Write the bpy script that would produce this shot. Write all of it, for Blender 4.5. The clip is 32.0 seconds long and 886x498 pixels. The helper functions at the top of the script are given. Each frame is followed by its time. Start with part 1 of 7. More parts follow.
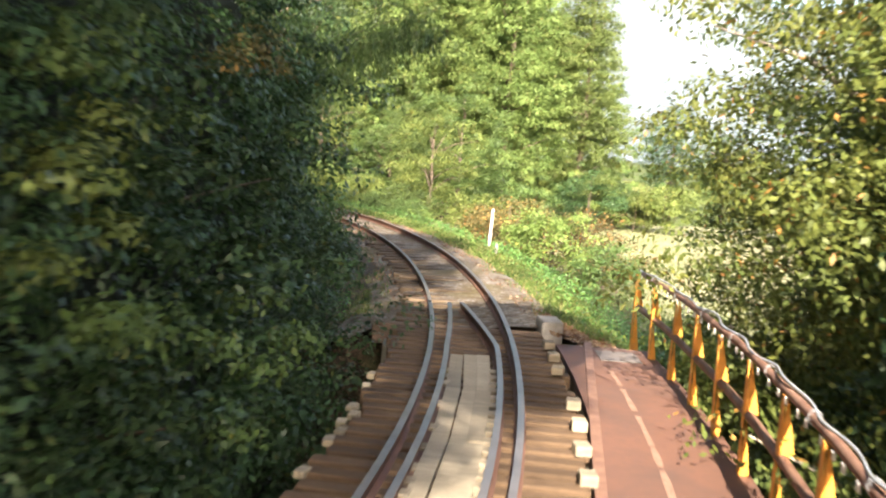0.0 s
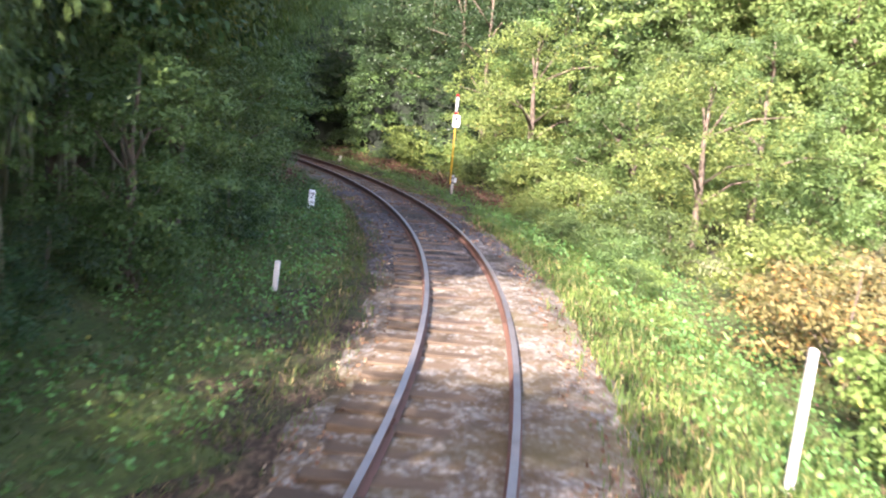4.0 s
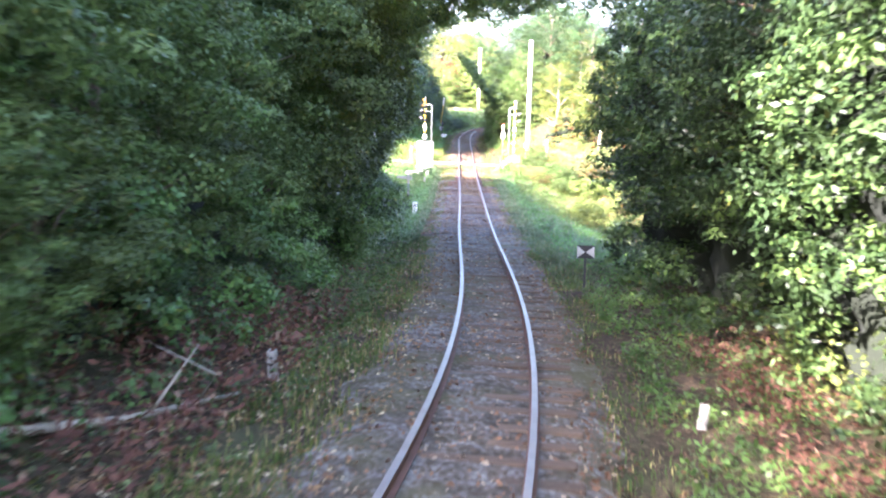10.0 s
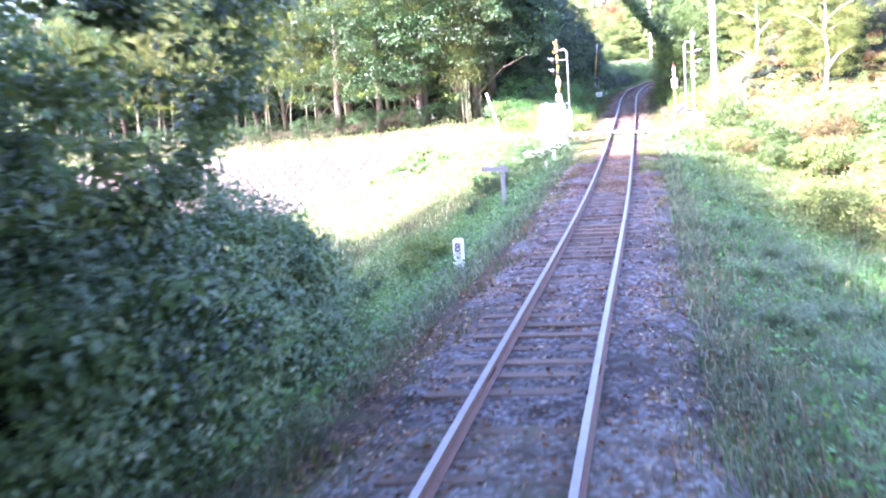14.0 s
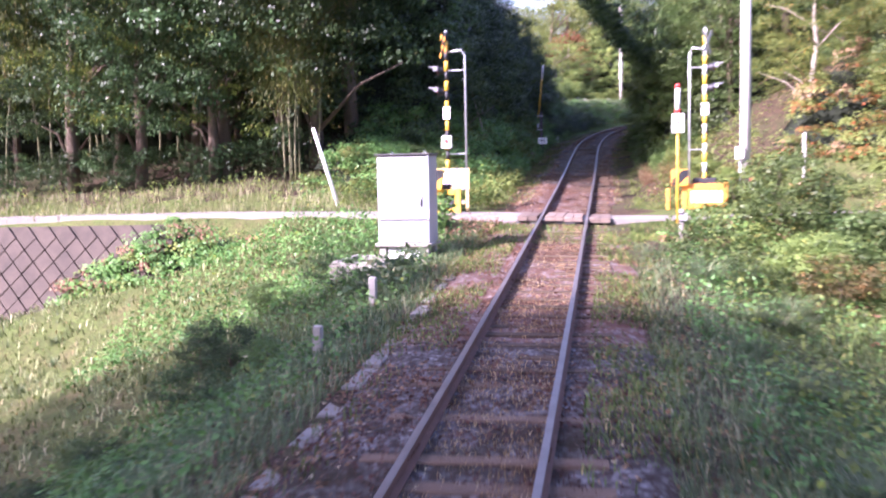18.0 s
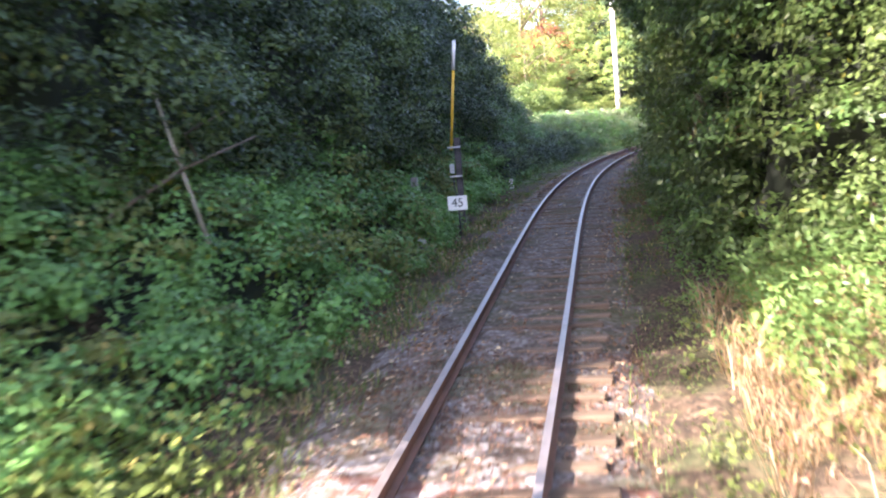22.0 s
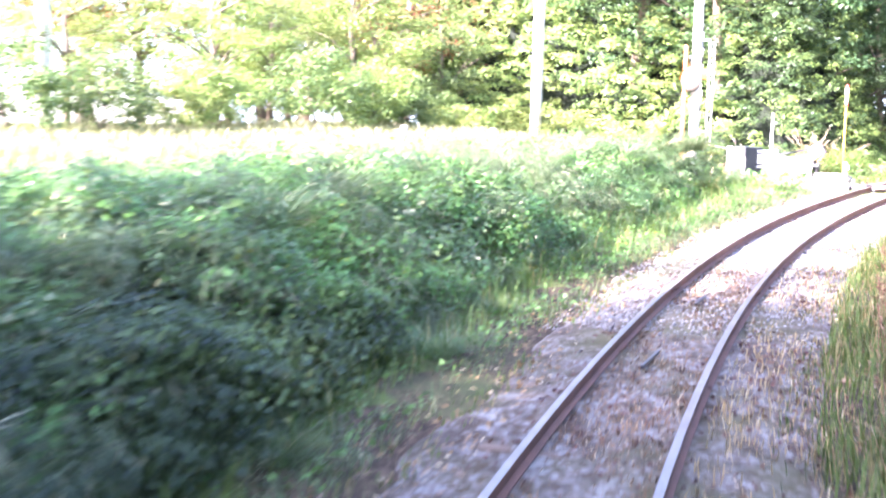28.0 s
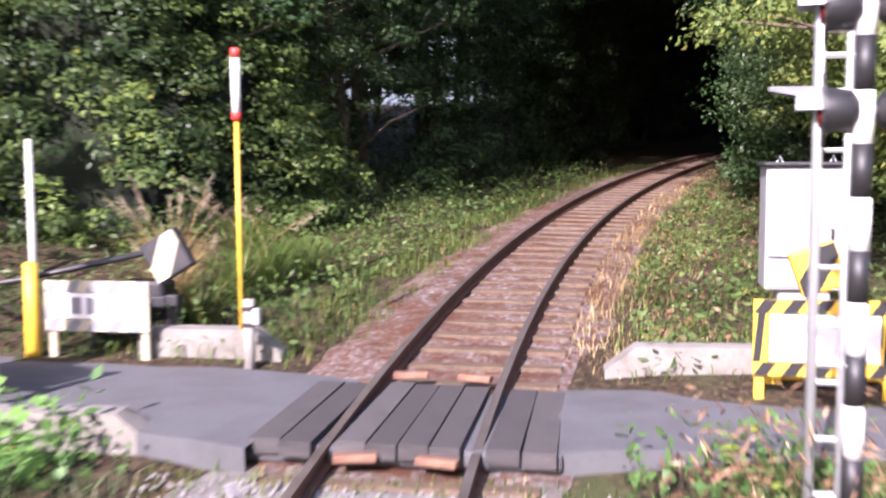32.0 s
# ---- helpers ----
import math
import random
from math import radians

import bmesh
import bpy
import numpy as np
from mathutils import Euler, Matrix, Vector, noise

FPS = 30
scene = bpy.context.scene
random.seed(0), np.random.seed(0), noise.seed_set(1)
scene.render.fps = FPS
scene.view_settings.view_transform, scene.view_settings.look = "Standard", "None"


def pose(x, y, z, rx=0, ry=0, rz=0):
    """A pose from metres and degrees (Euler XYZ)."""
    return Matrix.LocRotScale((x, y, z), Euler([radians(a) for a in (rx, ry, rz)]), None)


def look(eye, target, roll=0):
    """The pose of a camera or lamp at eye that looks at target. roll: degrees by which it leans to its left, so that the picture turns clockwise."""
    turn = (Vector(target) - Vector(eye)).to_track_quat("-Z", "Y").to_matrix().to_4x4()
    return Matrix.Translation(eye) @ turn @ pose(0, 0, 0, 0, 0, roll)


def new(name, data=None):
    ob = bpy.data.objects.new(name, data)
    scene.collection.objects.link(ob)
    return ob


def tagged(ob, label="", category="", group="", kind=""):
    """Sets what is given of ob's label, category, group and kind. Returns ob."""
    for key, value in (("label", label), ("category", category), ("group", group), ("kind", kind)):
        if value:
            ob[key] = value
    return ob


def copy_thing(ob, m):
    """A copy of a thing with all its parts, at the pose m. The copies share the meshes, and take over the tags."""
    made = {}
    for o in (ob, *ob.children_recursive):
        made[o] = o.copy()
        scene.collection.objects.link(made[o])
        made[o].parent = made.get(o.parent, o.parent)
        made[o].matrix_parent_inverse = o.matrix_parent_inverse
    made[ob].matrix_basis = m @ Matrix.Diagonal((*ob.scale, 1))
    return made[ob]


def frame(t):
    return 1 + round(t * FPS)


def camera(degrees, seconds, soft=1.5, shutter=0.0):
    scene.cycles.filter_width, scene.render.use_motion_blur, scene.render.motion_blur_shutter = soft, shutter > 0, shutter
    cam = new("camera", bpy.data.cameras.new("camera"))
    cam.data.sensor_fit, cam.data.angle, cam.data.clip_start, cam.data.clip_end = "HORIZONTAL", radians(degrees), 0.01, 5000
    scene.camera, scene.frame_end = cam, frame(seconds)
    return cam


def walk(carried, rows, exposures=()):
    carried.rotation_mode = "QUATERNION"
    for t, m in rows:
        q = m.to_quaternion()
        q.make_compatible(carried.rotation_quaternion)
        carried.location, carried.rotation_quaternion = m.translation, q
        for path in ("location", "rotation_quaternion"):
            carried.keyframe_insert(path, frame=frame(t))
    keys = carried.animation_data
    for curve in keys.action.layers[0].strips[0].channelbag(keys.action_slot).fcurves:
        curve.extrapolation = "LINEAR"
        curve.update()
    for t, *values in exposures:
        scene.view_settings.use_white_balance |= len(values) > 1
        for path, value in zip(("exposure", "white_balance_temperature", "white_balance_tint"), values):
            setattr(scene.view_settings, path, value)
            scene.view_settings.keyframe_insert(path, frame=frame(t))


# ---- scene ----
LENS = 47.07
KAPPA = [0.105603, 0.064727, 0.020145, 0.018499, 0.013248, 0.013750, 0.014890, 0.013149, 0.013449, 0.010144, 0.004242, -0.001080, -0.000123, 0.000611, 0.000081, -0.000132, -0.000325, 0.000738, -0.001659, -0.007816, -0.013790, -0.011554, -0.014100, -0.011102, -0.011308, -0.012903, -0.014048, -0.014927, -0.015583, -0.016062, -0.016405, -0.016646, -0.016813, -0.016930, -0.017015, -0.017083, -0.017144]
GRADE = [-0.011972, -0.013000, -0.016824, -0.008491, 0.015537, 0.055019, 0.075917, 0.073999, 0.069953, 0.065632, 0.061567, 0.057998, 0.054836]
CANT = [-0.201867, -0.140129, -0.065954, 0.036062, 0.071194, 0.058406, 0.038077, -0.007760, -0.035528, -0.044283, -0.023522, 0.012724, 0.011447, 0.000193, -0.003409, -0.026413, -0.045259, -0.055547, -0.018051, 0.034040, 0.043746, 0.028773, -0.007951, -0.015714, -0.022060, -0.026094, -0.023305, -0.017966, -0.012273, -0.007376, -0.003709, -0.001270, 0.000161, 0.000876, 0.001152, 0.001210, 0.001194]
PATH = [
    (0, 1.260, 0.033, 2.572, 83.81, -4.49, 15.10),
    (0.5, 1.085, 2.927, 2.572, 82.65, -5.89, 17.80),
    (1, 0.764, 5.800, 2.573, 81.62, -4.97, 22.37),
    (1.5, 0.308, 8.650, 2.567, 80.43, -5.34, 22.82),
    (2, -0.272, 11.467, 2.551, 79.86, -6.48, 24.32),
    (2.5, -0.966, 14.239, 2.526, 80.92, -5.81, 25.74),
    (3, -1.760, 16.954, 2.495, 80.69, -5.36, 27.67),
    (3.5, -2.643, 19.612, 2.460, 80.87, -5.48, 30.48),
    (4, -3.606, 22.224, 2.420, 81.13, -5.11, 32.64),
    (4.5, -4.649, 24.806, 2.374, 81.38, -4.73, 34.80),
    (5, -5.787, 27.360, 2.325, 81.64, -4.35, 37.02),
    (5.5, -7.032, 29.888, 2.275, 81.89, -3.98, 39.33),
    (6, -8.395, 32.397, 2.224, 81.13, -5.78, 43.52),
    (6.5, -9.886, 34.900, 2.171, 81.99, -1.56, 45.79),
    (7, -11.527, 37.410, 2.113, 82.01, -3.22, 47.62),
    (7.5, -13.325, 39.930, 2.051, 82.53, -3.20, 47.97),
    (8, -15.279, 42.440, 1.983, 84.03, -3.34, 48.42),
    (8.5, -17.377, 44.906, 1.916, 83.54, -3.95, 50.28),
    (9, -19.614, 47.305, 1.853, 83.53, -4.01, 54.72),
    (9.5, -21.979, 49.621, 1.794, 83.93, -2.39, 59.57),
    (10, -24.451, 51.832, 1.740, 84.24, -1.55, 62.56),
    (10.5, -27.001, 53.913, 1.692, 84.18, -2.10, 64.70),
    (11, -29.584, 55.845, 1.650, 84.11, -4.35, 66.86),
    (11.5, -32.170, 57.626, 1.617, 84.94, -1.84, 67.01),
    (12, -34.756, 59.276, 1.593, 84.73, -0.09, 69.22),
    (12.5, -37.357, 60.826, 1.579, 83.44, 0.75, 71.26),
    (13, -39.976, 62.305, 1.573, 82.31, 2.59, 72.54),
    (13.5, -42.619, 63.738, 1.574, 82.95, 4.41, 72.09),
    (14, -45.302, 65.147, 1.584, 82.86, 3.81, 72.88),
    (14.5, -48.042, 66.563, 1.604, 82.77, 3.20, 73.34),
    (15, -50.867, 68.031, 1.629, 82.68, 2.60, 73.52),
    (15.5, -53.785, 69.582, 1.657, 82.59, 1.99, 73.57),
    (16, -56.789, 71.207, 1.691, 82.70, 0.88, 67.10),
    (16.5, -59.852, 72.878, 1.737, 82.27, 0.52, 69.61),
    (17, -62.953, 74.573, 1.796, 82.03, -0.43, 67.72),
    (17.5, -66.077, 76.280, 1.869, 84.09, 2.54, 66.40),
    (18, -69.220, 77.987, 1.961, 85.00, 1.09, 71.03),
    (18.5, -72.377, 79.685, 2.075, 83.71, 0.29, 72.14),
    (19, -75.534, 81.376, 2.208, 84.38, 1.57, 71.98),
    (19.5, -78.679, 83.068, 2.355, 84.92, 1.53, 72.76),
    (20, -81.805, 84.761, 2.514, 85.53, 4.49, 72.94),
    (20.5, -84.913, 86.450, 2.687, 85.50, 1.98, 72.44),
    (21, -88.003, 88.126, 2.873, 86.36, 2.53, 72.50),
    (21.5, -91.068, 89.789, 3.070, 86.40, 2.49, 70.55),
    (22, -94.106, 91.440, 3.277, 86.31, 4.51, 70.96),
    (22.5, -97.117, 93.079, 3.493, 85.60, 3.51, 71.43),
    (23, -100.101, 94.704, 3.716, 86.07, 3.70, 72.24),
    (23.5, -103.066, 96.299, 3.949, 86.37, 3.86, 72.18),
    (24, -106.018, 97.857, 4.196, 87.43, 4.33, 71.37),
    (24.5, -108.960, 99.386, 4.455, 87.55, 4.85, 71.91),
    (25, -111.887, 100.903, 4.720, 86.99, 3.71, 72.53),
    (25.5, -114.796, 102.426, 4.990, 86.43, 2.57, 72.92),
    (26, -117.686, 103.970, 5.263, 85.87, 1.43, 72.97),
    (26.5, -120.553, 105.574, 5.536, 85.31, 0.29, 72.63),
    (27, -123.393, 107.280, 5.803, 84.64, -1.62, 70.01),
    (27.5, -126.195, 109.112, 6.066, 83.10, -5.16, 67.50),
    (28, -128.928, 111.073, 6.326, 85.22, -1.60, 66.48),
    (28.5, -131.549, 113.153, 6.580, 84.47, 0.09, 65.23),
    (29, -134.036, 115.327, 6.826, 84.08, -0.85, 57.73),
    (29.5, -136.383, 117.561, 7.063, 82.18, -1.06, 52.66),
    (30, -138.585, 119.836, 7.290, 86.20, 2.63, 51.91),
    (30.5, -140.638, 122.142, 7.507, 86.44, 2.20, 46.61),
    (31, -142.541, 124.462, 7.716, 86.36, 2.58, 43.06),
    (31.5, -144.302, 126.780, 7.924, 85.41, 1.47, 40.53),
    (32, -145.928, 129.090, 8.128, 84.80, 0.32, 38.03),
]
X1, X2 = 136.25, 212.05   # the two road crossings, along the line
# seconds, stops, kelvin, tint
EXPOSURES = [(0, 2.4, 6600, 15), (3, 2.6, 6100, 26), (5.5, 3.2, 5700, 26), (7, 3.7, 5300, 28), (10, 4.15, 5800, 26), (12, 4.4, 5600, 31), (13.5, 4.35, 5200, 39), (15.5, 3.0, 5300, 50), (17, 2.55, 5400, 54), (19, 1.9, 6000, 47), (20, 1.65, 6700, 48), (21.5, 2.95, 6200, 38), (22.5, 4.2, 6000, 24), (24, 5.0, 5700, 20), (26.5, 5.1, 5400, 34), (27.5, 4.9, 5400, 36), (28.5, 3.45, 5800, 28), (29.5, 2.25, 6000, 18), (31, 1.75, 5600, 34), (32, 1.65, 5700, 36)]
cam = camera(LENS, 32.0, soft=2.1, shutter=0.5)
walk(cam, [(row[0], pose(*row[1:])) for row in PATH], EXPOSURES)

# ---------------------------------------------------------------- world and sun
SUN_AZ, SUN_EL = 165.0, 33.0   # degrees, clockwise from +y
world = bpy.data.worlds.new("world")
scene.world = world
world.use_nodes = True
wn = world.node_tree
sky = wn.nodes.new("ShaderNodeTexSky")
sky.sky_type = 'NISHITA'
sky.sun_disc = False
sky.sun_elevation = radians(SUN_EL)
sky.sun_rotation = radians(SUN_AZ)
sky.air_density, sky.dust_density = 1.2, 3.0
wn.links.new(sky.outputs[0], wn.nodes["Background"].inputs[0])
wn.nodes["Background"].inputs[1].default_value = 0.11
sun = new("sun", bpy.data.lights.new("sun", 'SUN'))
sun.data.energy, sun.data.angle, sun.data.color = 5.0, radians(0.6), (1.0, 0.91, 0.77)
az, el = radians(SUN_AZ), radians(SUN_EL)
SUN_DIR = Vector((math.sin(az) * math.cos(el), math.cos(az) * math.cos(el), math.sin(el)))
sun.matrix_world = look(SUN_DIR * 300, (0, 0, 0))

# ---------------------------------------------------------------- the line's course
S_LO, S_HI = -60.0, 330.0
STEP = 1.0
SG = np.arange(S_LO, S_HI + 0.01, STEP)


def smooth(x, xk, yk):
    xk, yk = np.asarray(xk, float), np.asarray(yk, float)
    x = np.clip(x, xk[0], xk[-1])
    m = np.gradient(yk, xk)
    i = np.clip(np.searchsorted(xk, x) - 1, 0, len(xk) - 2)
    h = xk[i + 1] - xk[i]
    u = (x - xk[i]) / h
    return (2*u**3 - 3*u*u + 1)*yk[i] + (u**3 - 2*u*u + u)*h*m[i] + (3*u*u - 2*u**3)*yk[i + 1] + (u**3 - u*u)*h*m[i + 1]


def course():
    kk = -20 + 10.0 * np.arange(len(KAPPA))
    gk = -20 + 30.0 * np.arange(len(GRADE))
    k = smooth(SG, kk, KAPPA)
    k = np.where(SG < 0, k[int(-S_LO / STEP)] * np.clip(1 + SG / 10, 0, 1), k)
    k = k * np.clip((300 - SG) / 40, 0, 1)
    g = smooth(SG, gk, GRADE)
    ca = smooth(SG, kk, CANT) * np.clip((SG + 6) / 6, 0, 1)
    # trapezoid sums, zeroed at s = 0
    i0 = int(round(-S_LO / STEP))
    th = np.cumsum(k) * STEP
    th -= th[i0]
    xs, ys, zs = np.cumsum(-np.sin(th)) * STEP, np.cumsum(np.cos(th)) * STEP, np.cumsum(g) * STEP
    return th, np.stack([xs - xs[i0], ys - ys[i0], zs - zs[i0]], 1), ca


TH, CL, CA = course()


def at(s, d, h):
    """World place at s along the line, d to the right of its middle, h over the rail tops."""
    q = min(max((s - S_LO) / STEP, 0), len(SG) - 1.001)
    i = int(q)
    w = q - i
    th = TH[i] * (1 - w) + TH[i + 1] * w
    ca = CA[i] * (1 - w) + CA[i + 1] * w
    c = CL[i] * (1 - w) + CL[i + 1] * w
    tilt = math.sin(ca) * max(-1.2, min(1.2, d))
    return Vector((c[0] + math.cos(th) * d, c[1] + math.sin(th) * d, c[2] + h + tilt))


def heading(s):
    return float(np.interp(s, SG, TH))


def place(s, d, h, turn=0.0, lean=0.0):
    """A pose whose y axis runs along the line and whose x axis points right of it."""
    return Matrix.Translation(at(s, d, h)) @ pose(0, 0, 0, 0, lean, math.degrees(heading(s)) + turn)


# ground profile beside the line: rows of s, then heights at the distances of DIST
DIST = [0, 1.9, 2.6, 3.6, 5, 7, 10, 14, 20, 30, 50, 80]
LEFT = [
    (-60, -6, -6, -6, -6, -6, -5, -3, 0, 2, 3, 4, 5),
    (14.6, -5, -5, -5, -4.5, -4, -3, -1, 1, 2, 3, 4, 5),
    (16, -.45, -.5, -.6, -.9, -1.2, -1, 0, 1, 2, 3, 4, 5),
    (24, -.4, -.2, -.24, -.2, 0, .5, 1.5, 3, 4, 5, 6, 7),
    (50, -.4, -.2, -.24, -.15, .2, 1, 2.2, 4, 5, 6, 7, 8),
    (66, -.4, -.2, -.2, 0, .6, 1.6, 3, 4, 5, 6, 7, 8),
    (88, -.4, -.2, -.24, -.1, .1, .4, .6, .6, .5, 0, 0, 0),
    (97, -.4, -.23, -.36, -1.0, -1.9, -2.7, -3.1, -3.2, -3.2, -3.2, -3.2, -3.2),
    (X1 - 13, -.4, -.23, -.36, -.9, -1.7, -2.6, -3.2, -3.5, -3.5, -3.5, -3.5, -3.5),
    (X1 - 7, -.4, -.2, -.26, -.5, -.8, -1.6, -2.6, -3.3, -3.6, -3.6, -3.6, -3.6),
    (X1 - 3.2, -.4, -.2, -.25, -.25, -.3, -.5, -1.2, -2.2, -3.6, -3.6, -3.6, -3.6),
    (X1 - 1.6, -.3, -.12, -.1, -.1, -.1, -.2, -2.3, -3.6, -3.6, -3.6, -3.6, -3.6),
    (X1 - .3, -.3, -.12, -.1, -.1, -.1, -.1, -1.6, -3.5, -3.5, -3.5, -3.5, -3.5),
    (X1 + 1.0, -.3, -.12, -.1, -.1, -.1, -.1, -.14, -.3, -.5, -.6, -.7, -.7),
    (X1 + 1.6, -.3, -.12, -.1, -.1, -.1, -.1, -.12, -.22, -.45, -.55, -.6, -.6),
    (X1 + 5, -.4, -.2, -.2, -.1, .1, .3, .4, .2, 0, 0, 0, 0),
    (X1 + 14, -.4, -.2, -.2, .1, 1.2, 2.6, 3.0, 1.2, .4, .4, .4, .4),
    (X1 + 38, -.4, -.2, -.24, .1, 1.4, 3.2, 4.4, 4.5, 4.5, 4.5, 5, 6),
    (X1 + 50, -.4, -.2, -.24, 0, .8, 1.3, 1.7, 1.9, 2.0, 2.0, 2.0, 2),
    (X2 - 6, -.4, -.2, -.24, 0, .7, 1.2, 1.55, 1.8, 1.9, 1.9, 1.8, 2),
    (X2 - 1.9, -.3, -.12, -.1, -.1, -.05, 0, .2, .4, .8, 1, 1.5, 3),
    (X2 + 1.9, -.3, -.12, -.1, -.1, -.05, 0, .2, .4, .8, 1, 1.5, 3),
    (X2 + 5, -.4, -.2, -.24, -.1, .2, .6, 1.4, 2, 2, 1, -2, -8),
    (330, -.4, -.2, -.24, -.1, .3, 1.2, 2.5, 3, 2, 0, -6, -14),
]
RIGHT = [
    (-60, -6, -6, -6, -6, -6, -5, -4, -3, -3, -3, -3, -3),
    (13.5, -5, -5, -5, -5, -4.5, -4, -3.4, -3, -2.8, -2.6, -2.6, -2.6),
    (16.5, -.45, -.5, -.6, -1.2, -2, -2.4, -2.6, -2.6, -2.5, -2.5, -2.5, -2.5),
    (30, -.4, -.2, -.26, -.7, -1.2, -1.9, -2.4, -2.4, -2.4, -2.4, -2.4, -2.4),
    (48, -.4, -.2, -.26, -.4, -.6, -1, -1.6, -2.2, -2.4, -2.4, -2.4, -2.4),
    (62, -.4, -.2, -.24, -.2, -.1, 0, 0, -.4, -1.2, -2, -2.4, -2.4),
    (80, -.4, -.2, -.24, -.1, .2, .5, .8, 1, .5, -1, -2.4, -3),
    (92, -.4, -.23, -.36, -.8, -1.1, -1.5, -2, -2.4, -2.8, -3.5, -4, -5),
    (X1 - 13, -.4, -.23, -.36, -1.0, -1.8, -2.5, -3, -3.4, -3.8, -4.5, -6, -8),
    (X1 - 6, -.4, -.2, -.26, -.5, -.8, -1.4, -2.0, -2.4, -2.6, -3, -5, -8),
    (X1 - 1.6, -.3, -.12, -.1, -.1, -.08, -.05, .1, .3, .6, .6, -2, -6),
    (X1 + 1.6, -.3, -.12, -.1, -.1, -.08, -.05, .1, .3, .6, .6, -2, -6),
    (X1 + 6, -.4, -.2, -.2, .1, .6, 1.0, 1.4, 1.8, 2, 2, -2, -6),
    (X1 + 14, -.4, -.2, -.2, .3, 1.6, 3, 4, 4.2, 4, 3, -2, -6),
    (X1 + 40, -.4, -.2, -.2, .3, 1.6, 3, 4, 4.2, 4, 3, -2, -8),
    (X2 - 20, -.4, -.2, -.2, .1, .6, 1.2, 1.8, 2, 2.2, 2, -2, -8),
    (X2 - 5, -.4, -.2, -.2, .0, .2, .5, .9, 1, 1.2, 1, -4, -10),
    (X2 - 1.9, -.3, -.12, -.1, -.1, -.1, -.1, 0, .2, .4, .4, -4, -10),
    (X2 + 1.9, -.3, -.12, -.1, -.1, -.1, -.1, 0, .2, .4, .4, -4, -10),
    (X2 + 5, -.4, -.2, -.24, -.1, .1, .4, .9, 1.5, 2, 1, -5, -12),
    (330, -.4, -.2, -.24, -.1, .3, 1, 2, 3, 2, 0, -8, -16),
]
LT, RT = np.array(LEFT), np.array(RIGHT)


def table(tab, s, d):
    s, d = np.asarray(s, float), np.asarray(d, float)
    i = np.clip(np.searchsorted(tab[:, 0], s) - 1, 0, len(tab) - 2)
    u = np.clip((s - tab[i, 0]) / (tab[i + 1, 0] - tab[i, 0]), 0, 1)
    u = u * u * (3 - 2 * u)
    dk = np.array(DIST, float)
    j = np.clip(np.searchsorted(dk, d) - 1, 0, len(dk) - 2)
    w = np.clip((d - dk[j]) / (dk[j + 1] - dk[j]), 0, 1)
    t = tab[:, 1:]
    return (t[i, j]*(1 - w) + t[i, j + 1]*w)*(1 - u) + (t[i + 1, j]*(1 - w) + t[i + 1, j + 1]*w)*u


def rough(x, y):
    return 0.5*np.sin(x*0.9 + 1.3*np.sin(y*0.7)) * np.sin(y*1.1 + np.sin(x*0.6)) + 0.3*np.sin(x*2.3 + y*1.7) * np.sin(y*2.9 - x*0.8)


def over(s, d):
    """Ground height over the rail tops at s, d."""
    a = abs(d)
    return float(table(RT if d > 0 else LT, s, a)) + 0.08 * min(1, max(0, (a - 2.4) / 2)) * float(rough(s, d))


